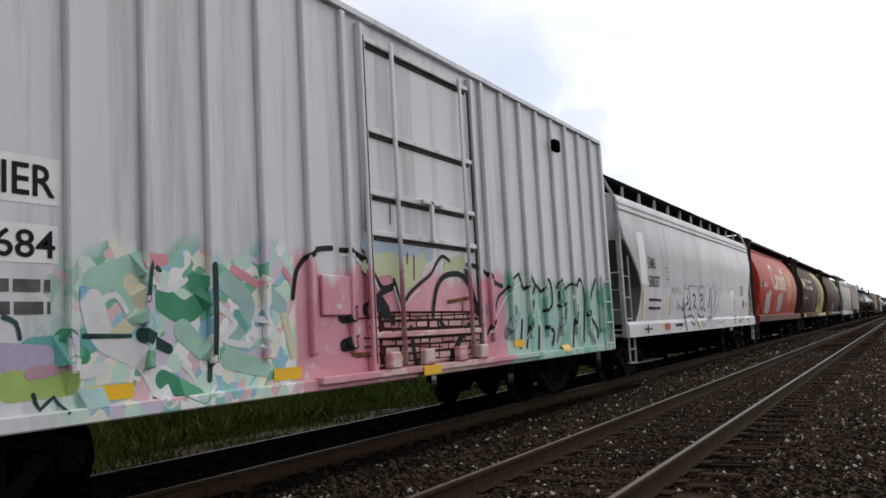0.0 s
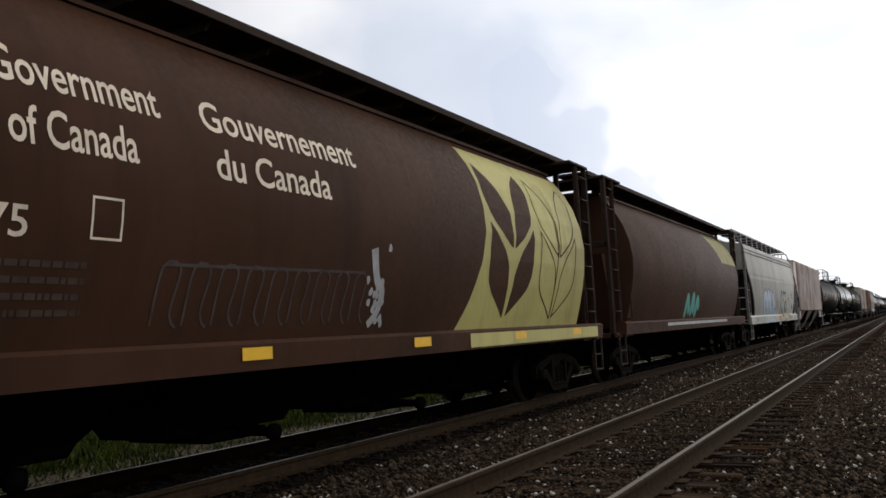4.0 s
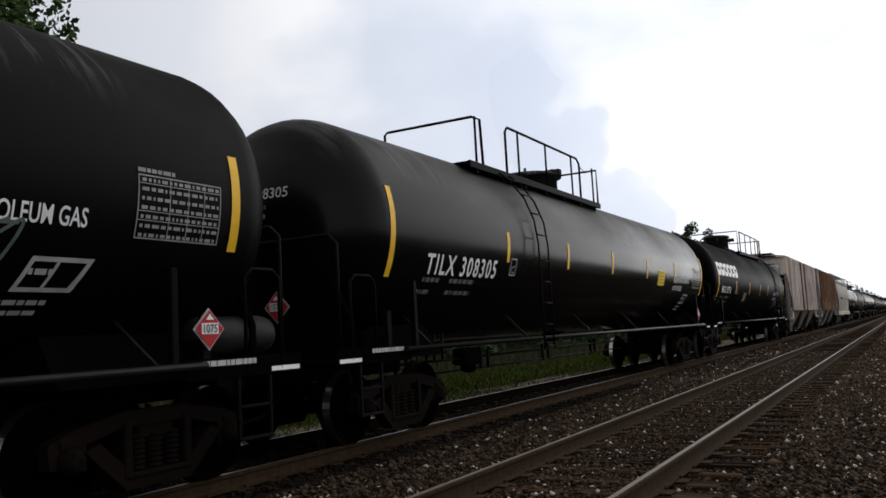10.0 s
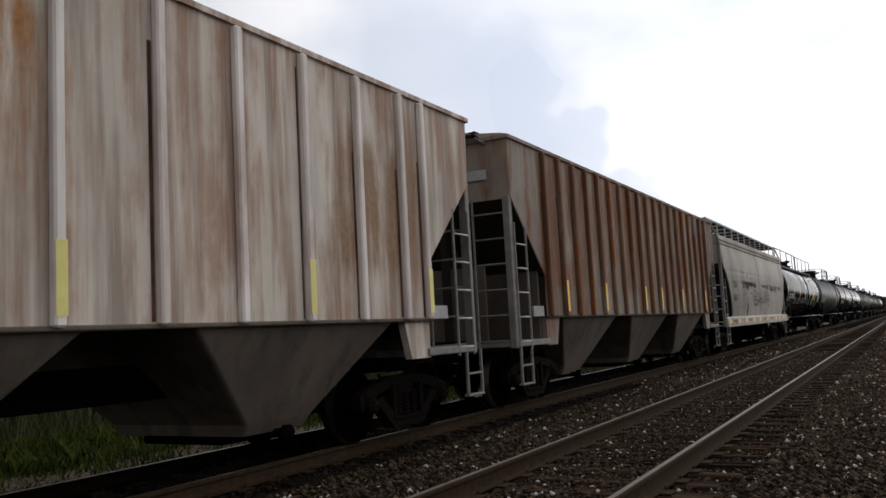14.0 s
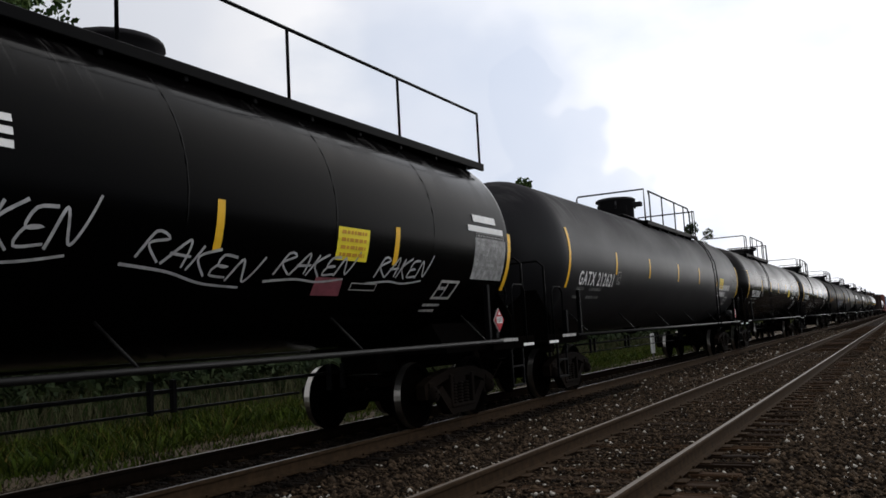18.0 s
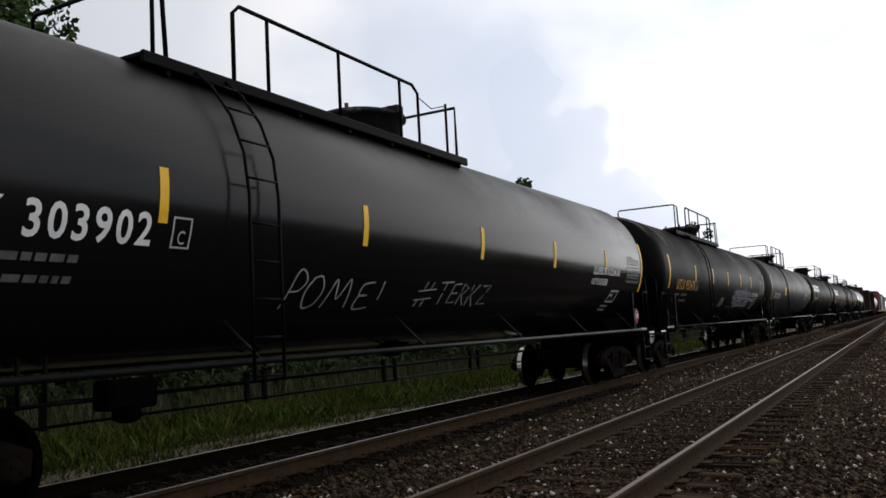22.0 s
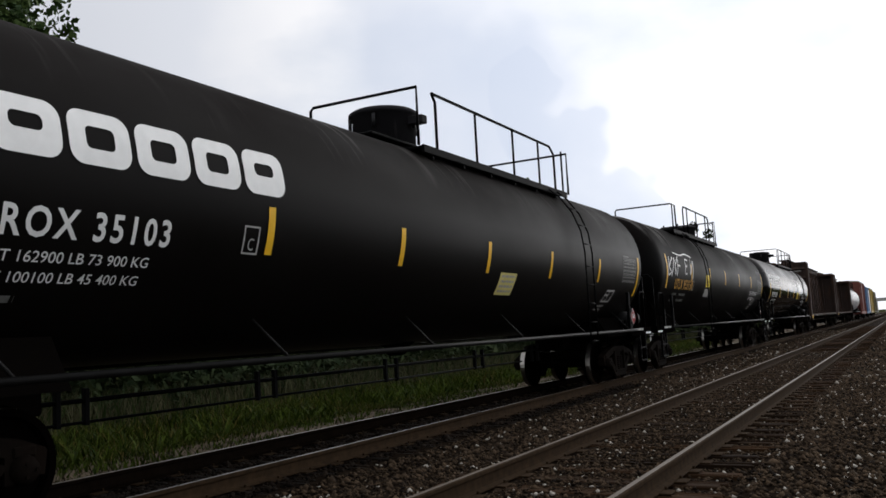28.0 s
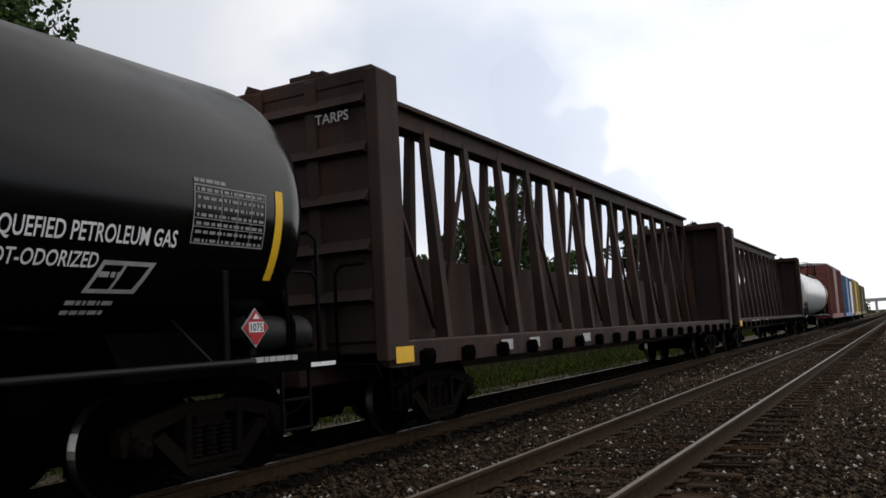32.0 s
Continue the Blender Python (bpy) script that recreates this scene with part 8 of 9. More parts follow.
def wheat(place, a0, a1, zl, zh, solid, line, parent, label):
    """A filled ear of four leaves beside an outlined one."""
    w, h = (a1 - a0) / 2, zh - zl
    f, e = Marks(place, .007), Marks(place, .008)
    for rows in EAR:
        low, high = rows[0][0], rows[-1][0]
        inner, outer = [(q[0], q[1]) for q in rows], [(q[0], q[2]) for q in rows]
        cuts = [low + (high - low) * k / 18 for k in range(19)]
        f.sheet([(zl + h * q, a0 + w * between(q, inner), a0 + w * between(q, outer)) for q in cuts], 4)
        edge = [(a0 + w * (1 + q), zl + h * (p - .01)) for p, q in inner] + [(a0 + w * (1 + q), zl + h * (p - .01)) for p, q in outer[::-1]]
        e.stroke(edge + edge[:1], .030, 1, .06)
    for q in (-.05, .0, .06):
        e.stroke([(a0 + w * 1.40, zl + h * .47), (a0 + w * (1.42 + q * .6), zl + h * .8), (a0 + w * (1.38 + q), zl + h)], .018, .6, .1)
    e.stroke([(a0 + w * 1.33, zl), (a0 + w * 1.36, zl + h * .2), (a0 + w * 1.41, zl + h * .47)], .034, 1, .1)
    f.put_each("wheat_leaf", solid, parent, label)
    e.put_each("wheat_outline", line, parent)


Marks(s_c).words("C", 5.86, 2.52, 1.26, 1.07, .012).put("letter", BEIGE, b_c, "large pale capital letter")
Marks(s_c).words("anada", 6.90, 2.54, 1.06, 3.84, .016).put("lettering", BEIGE, b_c, "large pale wordmark")
for a in (9.90, 10.50):
    Marks(s_c).rect(a, a + .14, 3.40, 3.70, 3).put("flag_bar", BEIGE, b_c)
Marks(s_c).poly([(10.13, 3.42), (10.27, 3.46), (10.41, 3.42), (10.43, 3.58), (10.27, 3.70), (10.11, 3.58)]).put("flag_leaf", BEIGE, b_c)
Marks(s_c).words("CP", 1.98, 2.58, .20, .42, .01).put("lettering", BEIGE, b_c, "pale car mark")
Marks(s_c).words("608100", 2.95, 2.58, .21, 1.2, .01).put("lettering", BEIGE, b_c, "pale car number")
Marks(s_c, .004).rect(2.42, 2.9, 2.58, 2.86).put("paint_patch", BROWN_HOPPER, b_c)
wheat(s_c, 11.36, 15.22, 1.79, 3.63, GOLD, GOLDLINE, b_c, "gold wheat ear sign")
SILVER = plain("spray_silver", (0.52, 0.51, 0.53), 0.45, 0.3, 0.35, 4.0)
SCRIB = plain("spray_dull_silver", (0.40, 0.385, 0.41), 0.5, 0.3, 0.3, 5.0)
EDGEDARK = plain("spray_dark_edge", (0.045, 0.03, 0.03), 0.6)
C_PAINTS = {"fill": SILVER, "scrib": SCRIB, "ink": INK, "ghost": FADED_RED, "rust": OCHRE}
spray(s_c, [
    ("fill", 0.280, [(3.78, 1.52), (3.78, 1.83), (3.88, 2.12), (4.04, 2.24), (4.21, 2.14), (4.30, 1.85), (4.32, 1.49)]),
    ("fill", 0.400, [(3.94, 1.80), (4.14, 1.72)]),
    ("fill", 0.270, [(4.56, 1.50), (4.48, 1.98), (4.63, 2.29), (4.84, 2.35), (4.98, 2.15), (4.89, 1.91)]),
    ("fill", 0.405, [(4.74, 1.59), (4.80, 1.86)]),
    ("fill", 0.288, [(5.05, 1.77), (5.14, 1.52)]),
    ("fill", 0.256, [(7.71, 1.57), (7.72, 2.06), (7.83, 2.19), (7.96, 2.02), (8.04, 1.57)]),
    ("fill", 0.229, [(8.31, 2.23), (8.20, 2.04), (8.19, 1.76), (8.31, 1.55), (8.49, 1.64), (8.56, 2.00), (8.45, 2.21), (8.33, 2.24)]),
    ("fill", 0.229, [(8.76, 1.58), (8.73, 1.94), (8.77, 2.19), (8.93, 2.34), (9.12, 2.26), (9.08, 2.05), (8.89, 1.92)]),
    ("fill", 0.216, [(8.92, 1.89), (9.10, 1.77), (9.21, 1.56)]),
    ("scrib", 0.020, [(3.88, 2.08), (3.77, 1.75), (3.99, 2.00), (3.87, 1.68), (4.13, 1.97), (4.03, 1.60)]),
    ("scrib", 0.023, [(4.56, 2.17), (4.51, 1.85), (4.79, 2.18), (4.64, 1.77), (4.90, 2.19), (4.80, 1.59)]),
    ("scrib", 0.018, [(4.92, 1.59), (5.08, 1.87), (4.99, 1.50), (5.20, 1.77)]),
    ("ink", 0.028, [(3.97, 1.98), (3.92, 1.84), (3.94, 1.96)]),
    ("ink", 0.023, [(4.31, 2.11), (4.39, 1.94)]),
    ("scrib", 0.050, [(7.96, 2.12), (7.68, 1.92), (7.97, 1.96), (7.70, 1.77), (7.98, 1.80), (7.73, 1.61), (8.04, 1.64)]),
    ("scrib", 0.050, [(8.51, 2.22), (8.21, 1.99), (8.52, 2.03), (8.22, 1.82), (8.54, 1.85), (8.22, 1.64), (8.56, 1.66)]),
    ("scrib", 0.050, [(9.05, 2.29), (8.72, 2.04), (9.10, 2.08), (8.74, 1.84), (9.12, 1.87), (8.74, 1.64), (9.13, 1.66)]),
    ("ghost", 0.028, [(9.39, 1.69), (9.4, 1.93), (9.64, 2.03), (9.85, 1.96), (9.91, 1.82)]),
    ("ghost", 0.028, [(9.85, 1.98), (9.98, 2.15), (10.22, 2.21), (10.41, 2.1), (10.4, 1.98)]),
    ("ghost", 0.028, [(10.28, 1.78), (10.4, 1.98), (10.6, 2.08), (10.77, 2.03), (10.88, 1.89)]),
    ("ghost", 0.028, [(10.83, 1.98), (10.98, 2.13), (11.15, 2.16), (11.32, 2.09)]),
    ("ghost", 0.028, [(11.23, 2.05), (11.54, 2.1), (11.88, 1.91), (11.87, 1.82), (11.54, 1.58), (11.5, 1.5)]),
    ("ghost", 0.016, [(9.52, 1.77), (9.53, 1.63), (9.61, 1.75), (9.79, 1.74)]),
    ("ghost", 0.016, [(10.34, 1.81), (10.45, 1.59), (10.46, 1.76), (10.57, 1.83)]),
    ("ghost", 0.016, [(10.54, 1.83), (10.64, 1.66)]),
    ("ghost", 0.016, [(10.99, 1.58), (11.13, 1.73), (11.35, 1.69)]),
    ("ghost", 0.016, [(12.54, 1.61), (12.6, 1.83), (12.72, 1.66), (12.75, 1.83)]),
    ("ghost", 0.016, [(12.98, 1.87), (12.96, 1.57)]),
    ("ghost", 0.016, [(13.58, 1.93), (13.99, 1.56), (14.17, 1.9)]),
    ("ghost", 0.016, [(13.32, 1.61), (13.5, 1.88), (13.81, 1.66)]),
    ("ghost", 0.016, [(11.77, 1.58), (11.93, 1.74), (11.66, 1.62), (11.9, 1.58)]),
    ("rust", 0.050, [(10.04, 1.95), (10.01, 1.79), (9.95, 1.53)]),
], C_PAINTS, b_c, EDGEDARK, .035)
# chalk scrawl on the sill
t = Marks(on_plane(1.552), .004)
for q in ([(8.51, 1.29), (8.42, 1.27), (8.39, 1.19), (8.49, 1.15), (8.58, 1.22), (8.46, 1.22)], [(8.65, 1.30), (8.61, 1.16)], [(8.63, 1.21), (8.73, 1.25), (8.78, 1.16), (8.87, 1.17)],
          [(9.02, 1.29), (9.09, 1.15)], [(9.39, 1.29), (9.40, 1.15)], [(9.54, 1.29), (9.52, 1.16)], [(9.72, 1.29), (9.73, 1.17)], [(9.89, 1.29), (10.02, 1.20), (10.08, 1.28)],
          [(10.25, 1.29), (10.22, 1.17)], [(10.48, 1.29), (10.58, 1.20)], [(10.81, 1.29), (10.77, 1.18)], [(12.06, 1.28), (12.13, 1.18), (12.28, 1.28), (12.42, 1.18)], [(12.43, 1.25), (12.74, 1.18)], [(14.31, 1.28), (14.61, 1.20), (15.18, 1.26)]):
    t.stroke(q, .018, 1, .05)
t.put_each("chalk_scrawl", FADED_RED, c_c, "pale chalk scrawl on the sill")
t = Marks(s_c)
for a in (4.4, 6.9, 14.95):
    t.quad((a, 1.42), (a + .11, 1.42), (a + .18, 1.95), (a + .07, 1.95), 5)
t.put_each("reflector", YELLOW, b_c)
t = Marks(s_c, .006)
for a in (3.95, 5.2, 6.45, 7.65, 8.9, 10.15, 11.38, 12.44, 13.56, 14.80):
    t.quad((a, 1.36), (a + .026, 1.36), (a + .026, 3.5), (a, 3.5), 16)
t.put_each("weld_line", plain("rust_line", (0.095, 0.018, 0.011), 0.7), b_c, "dark rust lines down the welds")

# brown hopper: two names, flag, wheat panel
WHEATY = paint("dirty_wheat_yellow", (0.50, 0.44, 0.15), 0.55, dirt=(0.20, 0.16, 0.07), dirty=0.5, streak=0.5)
t = Marks(s_d)
t.words("Government", 4.0, 3.30, .30, 1.56, .012)
t.words("of Canada", 4.1, 2.84, .30, 1.15, .012)
t.words("Gouvernement", 6.06, 3.30, .30, 2.45, .012)
t.words("du Canada", 6.15, 2.84, .30, 1.75, .012)
t.put_each("lettering", BEIGE, b_d, "pale words in two languages")
t = Marks(s_d)
t.quad((2.55, 2.86), (2.95, 2.86), (2.85, 3.48), (2.45, 3.48), 6)
t.poly([(3.28, 2.88), (3.31, 2.99), (3.48, 2.96), (3.45, 3.04), (3.58, 3.17), (3.53, 3.21), (3.55, 3.30), (3.45, 3.27), (3.39, 3.31), (3.41, 3.45), (3.35, 3.42), (3.28, 3.54), (3.21, 3.42), (3.15, 3.45), (3.17, 3.31), (3.11, 3.27), (3.01, 3.30), (3.03, 3.21), (2.98, 3.17), (3.11, 3.04), (3.08, 2.96), (3.25, 2.99)])
t.put_each("flag_sign", CREAM, b_d, "cream leaf and bar sign")
t = Marks(s_d)
t.words("CP", 2.38, 2.20, .22, .40, .004)
t.words("603975", 3.22, 2.16, .23, 1.05, .008)
t.frame_of(4.80, 5.10, 2.18, 2.52, .02)
t.put_each("lettering", BEIGE, b_d)
t = Marks(s_d)
for j in range(4):
    t.bars(2.6, 3.6, 1.95 - .12 * j, .05, r9)
    t.bars(3.9, 4.8, 1.95 - .12 * j, .05, r9)
t.put("small_lettering", plain("dull_brown_letters", (0.065, 0.045, 0.034), 0.6), b_d)
EDGE = [(1.34, 11.05), (1.75, 11.35), (2.3, 11.62), (2.8, 11.75), (3.3, 11.82), (3.8, 11.88), (4.3, 11.90)]
Marks(s_d, .004).sheet([(1.34 + .04 * q, between(1.34 + .04 * q, EDGE), 16.11) for q in range(73)]).put("wheat_panel", WHEATY, b_d, "cream yellow panel with wheat ears")
Marks(on_plane(1.548), .004).rect(11.05, 16.6, 1.08, 1.28, 1).put("wheat_panel", WHEATY, c_d)
wheat(s_d, 11.9, 15.9, 1.50, 3.95, BROWN_HOPPER, BROWN_HOPPER, b_d, "brown wheat ear sign")
t = Marks(s_d, .006)
t.stroke([(5.6, 2.02), (8.6, 2.06)], .03, 1, .1)
for k in range(9):
    a = 5.5 + k * .36
    t.stroke([(a, 1.5), (a + .06, 2.0), (a + .26, 2.0), (a + .2, 1.6), (a + .3, 1.48)], .025, 1, .06)
t.put("faded_scribble", plain("faded_grey_spray", (0.075, 0.06, 0.052), 0.6), b_d)
t = Marks(s_d, .007)
t.stroke([(8.75, 2.35), (8.85, 2.0), (9.0, 1.85), (8.95, 1.6), (8.8, 1.45)], .14, .7, .05)
for k in range(16):
    t.blob(8.9 + r9.gauss(0, .2), 1.8 + r9.gauss(0, .25), .04, .05, 8, .3, r9)
t.put("paint_spill", DULLWHITE, b_d, "splash of white paint")
t = Marks(on_plane(1.55), .006)
t.rect(1.25, 2.15, 1.10, 1.25, 1)
for a in (6.4, 9.5, 12.6, 15.2):
    t.rect(a, a + .42, 1.15, 1.27, 1)
t.put_each("reflector", YELLOW, c_d)
# plain brown hopper: a faded panel and a small green tag
t = Marks(s_e, .004)
t.quad((12.9, 3.2), (15.5, 3.2), (15.5, 4.2), (12.2, 4.2), 10, 4)
t.put("faded_panel", plain("faded_olive_paint", (0.24, 0.21, 0.06), 0.6, 0.0, 0.3, 2.0), b_e, "faded yellow panel")
spray(s_e, [("fill", .22, [(7.4, 1.5), (7.5, 1.95), (7.8, 1.6)]), ("fill", .22, [(8.1, 1.55), (8.2, 2.0), (8.4, 1.6)]), ("fill", .22, [(8.7, 1.5), (8.75, 1.9), (9.0, 1.7)])], {"fill": TEAL}, b_e, GREEN, .07)
t = Marks(on_plane(1.55), .006)
t.rect(4.5, 12.6, 1.18, 1.26, 1)
t.put("sill_stripe", DULLWHITE, c_e)

# warm grey hopper: two graffiti pieces and scribbles
SKY = plain("spray_sky_grey", (0.34, 0.44, 0.52), 0.55, 0.0, 0.2)


def fade(name, tones, z0, z1):
    """Spray colours that blend from one to the next up the side."""
    m, n, l, bsdf = shader(name)
    co, sep = n.new("ShaderNodeTexCoord"), n.new("ShaderNodeSeparateXYZ")
    l.new(co.outputs["Object"], sep.inputs[0])
    blot = noise_of(n, l, 2.6, (1, 1, 1), 3.0)
    a = n.new("ShaderNodeMath")
    a.operation = "MULTIPLY_ADD"
    a.inputs[1].default_value = 0.5 * (z1 - z0)
    l.new(blot, a.inputs[0])
    l.new(sep.outputs["Z"], a.inputs[2])
    r = n.new("ShaderNodeValToRGB")
    while len(r.color_ramp.elements) < len(tones):
        r.color_ramp.elements.new(0.5)
    for k, c in enumerate(tones):
        r.color_ramp.elements[k].position, r.color_ramp.elements[k].color = k / (len(tones) - 1), (*c, 1)
    l.new(ramp_of(n, l, a.outputs[0], z0 + 0.25 * (z1 - z0), z1 + 0.25 * (z1 - z0)), r.inputs[0])
    l.new(r.outputs[0], bsdf.inputs["Base Color"])
    bsdf.inputs["Roughness"].default_value = 0.55
    return m


FADE = fade("spray_mint_to_buff", [(0.29, 0.33, 0.27), (0.45, 0.33, 0.20), (0.26, 0.32, 0.25), (0.25, 0.31, 0.25), (0.45, 0.35, 0.21), (0.32, 0.37, 0.30), (0.32, 0.37, 0.30)], 1.0, 2.4)
F_PAINTS = {"fill": FADE, "ink": DOODLE, "shine": SNOW, "tag": FADEINK}
spray(s_f, [
    ("fill", 0.320, [(10.31, 2.22), (10.09, 2.03), (9.95, 1.84), (9.93, 1.64)]),
    ("fill", 0.280, [(9.94, 1.75), (9.78, 1.57), (9.71, 1.43)]),
    ("fill", 0.360, [(10.05, 1.83), (10.16, 1.62), (10.14, 1.42)]),
    ("fill", 0.252, [(10.25, 1.79), (10.53, 1.84), (10.58, 1.64), (10.57, 1.41)]),
    ("fill", 0.330, [(11.02, 1.43), (10.85, 1.76), (10.91, 2.09), (11.13, 2.20), (11.29, 2.01), (11.27, 1.77), (11.42, 1.57)]),
    ("fill", 0.297, [(10.78, 1.76), (10.76, 1.40)]),
    ("fill", 0.350, [(11.70, 2.18), (11.92, 2.09), (11.89, 1.88), (11.65, 1.72)]),
    ("fill", 0.370, [(11.48, 1.57), (11.99, 1.59), (12.10, 1.36)]),
    ("ink", 0.210, [(11.07, 1.82), (11.16, 1.67), (11.26, 1.53)]),
    ("ink", 0.070, [(11.17, 1.50), (11.35, 1.61), (11.45, 1.55)]),
    ("ink", 0.132, [(11.71, 1.98), (11.71, 1.86)]),
    ("ink", 0.130, [(11.77, 1.54), (11.77, 1.41)]),
    ("ink", 0.088, [(10.26, 1.84), (10.39, 1.93)]),
    ("ink", 0.160, [(9.94, 1.52), (10.05, 1.54), (10.15, 1.42)]),
    ("ink", 0.060, [(11.50, 1.57), (11.57, 1.38)]),
    ("shine", 0.027, [(10.37, 2.34), (10.48, 2.24), (10.44, 2.08), (10.24, 1.88), (10.20, 1.83)]),
    ("shine", 0.024, [(10.25, 1.82), (10.38, 1.71), (10.42, 1.49)]),
    ("shine", 0.027, [(10.52, 1.93), (10.65, 1.87), (10.67, 1.71), (10.64, 1.49)]),
    ("shine", 0.030, [(11.16, 2.32), (11.35, 2.24), (11.47, 2.04)]),
    ("shine", 0.027, [(10.92, 1.85), (10.86, 1.67), (10.91, 1.41)]),
    ("shine", 0.033, [(11.70, 2.33), (12.00, 2.30), (12.15, 2.16), (12.16, 1.89), (12.05, 1.78)]),
    ("shine", 0.033, [(12.09, 1.77), (12.34, 1.64), (12.33, 1.40)]),
    ("shine", 0.020, [(9.87, 1.56), (9.91, 1.42)]),
    ("tag", 0.042, [(12.57, 2.27), (12.58, 1.90)]),
    ("tag", 0.042, [(12.66, 2.29), (12.65, 1.90)]),
    ("tag", 0.042, [(12.80, 2.30), (12.77, 2.08), (12.53, 2.09), (12.96, 2.13)]),
    ("tag", 0.027, [(12.79, 2.05), (12.99, 2.03), (12.80, 1.90), (12.89, 1.82)]),
    ("tag", 0.018, [(12.84, 1.90), (12.72, 1.73), (12.67, 1.51)]),
], F_PAINTS, b_f, DOODLE, .16, (-.035, .055))
spray(on_plane(1.582), [
    ("fill", 0.360, [(9.61, 1.20), (10.23, 1.18), (11.04, 1.17)]),
    ("fill", 0.400, [(11.04, 1.20), (11.70, 1.17), (12.40, 1.16)]),
    ("ink", 0.027, [(10.46, 1.35), (10.45, 1.19), (10.38, 1.00)]),
    ("ink", 0.036, [(10.63, 1.31), (10.82, 1.25), (10.85, 1.09), (10.79, 0.99)]),
    ("ink", 0.040, [(11.77, 1.33), (11.86, 1.15), (11.90, 0.98)]),
    ("ink", 0.050, [(12.20, 1.31), (12.47, 1.24), (12.47, 0.98)]),
    ("ink", 0.153, [(11.32, 1.04), (11.46, 1.12)]),
    ("ink", 0.120, [(9.92, 1.38), (10.01, 1.23), (10.11, 1.21), (10.18, 1.35)]),
    ("shine", 0.023, [(10.64, 1.33), (10.84, 1.26)]),
    ("shine", 0.022, [(12.87, 1.09), (13.02, 1.23), (13.21, 1.11), (13.41, 1.06)]),
    ("tag", 0.028, [(12.68, 1.30), (12.72, 1.05)]),
    ("tag", 0.028, [(12.79, 1.28), (12.76, 1.04), (12.93, 1.21), (12.70, 1.26)]),
    ("tag", 0.036, [(13.41, 1.15), (13.40, 0.97), (13.57, 1.15), (13.56, 0.98)]),
], F_PAINTS, c_f)
SKYFADE = fade("spray_blue_grey", [(0.24, 0.30, 0.36), (0.34, 0.42, 0.50), (0.40, 0.46, 0.52)], 1.3, 2.4)
spray(s_f, [("fill", .42, [(4.55, 1.45), (4.45, 2.0), (4.95, 2.2), (5.05, 1.8)]), ("fill", .40, [(5.5, 1.45), (5.35, 1.9), (5.75, 2.25), (5.95, 1.7)]), ("fill", .42, [(6.3, 2.2), (6.2, 1.6), (6.7, 1.5)]), ("fill", .40, [(7.2, 1.45), (7.1, 2.15), (7.45, 1.8)]),
             ("ink", .06, [(4.7, 1.5), (4.75, 1.9)]), ("ink", .06, [(5.65, 1.5), (5.7, 1.95)]), ("ink", .05, [(6.5, 1.75), (6.55, 2.1)])], {"fill": SKYFADE, "ink": SLATE}, b_f, SLATE, .14, (-.03, .04))
t = Marks(s_f, .006)
t.stroke([(8.2, 2.0), (8.3, 1.6), (8.4, 2.1), (8.5, 1.7), (8.6, 2.1), (8.75, 2.0), (8.6, 1.85), (8.8, 1.6), (8.55, 1.5)], .03, 1, .05)
t.stroke([(7.6, 1.5), (7.7, 1.7), (7.85, 1.5), (8.0, 1.7), (8.05, 1.5)], .03, 1, .05)
t.put("scribble", FADEINK, b_f)
t = Marks(on_plane(1.585), .005)
for k in range(5):
    a = 4.2 + k * .62
    t.rect(a, a + .5, 1.0, 1.27, 2)
t.put("graffiti_fill", SKY, c_f)
t = Marks(on_plane(1.585), .012)
for a in (5.0, 7.9, 11.3, 14.2, 9.4):
    t.rect(a, a + .42, 1.12, 1.25, 1)
t.put_each("reflector", YELLOW, c_f)
t = Marks(on_plane(1.585), .010)
for k in range(7):
    a = 8.4 + k * .2
    t.stroke([(a, 1.05), (a + .03, 1.22), (a + .12, 1.2), (a + .14, 1.05)], .018, 1, .05)
t.stroke([(12.6, 1.05), (12.7, 1.25), (12.8, 1.08), (13.2, 1.2), (13.4, 1.06)], .03, 1, .05)
t.put("scribble", FADEINK, c_f)
t = Marks(s_f)
t.rect(14.05, 14.4, 1.58, 1.82, 2)
t.frame_of(5.0, 5.3, 2.35, 2.7, .02)
for j in range(3):
    t.bars(13.9, 14.5, 2.35 - .1 * j, .05, r9)
t.put("small_lettering", FADEINK, b_f)

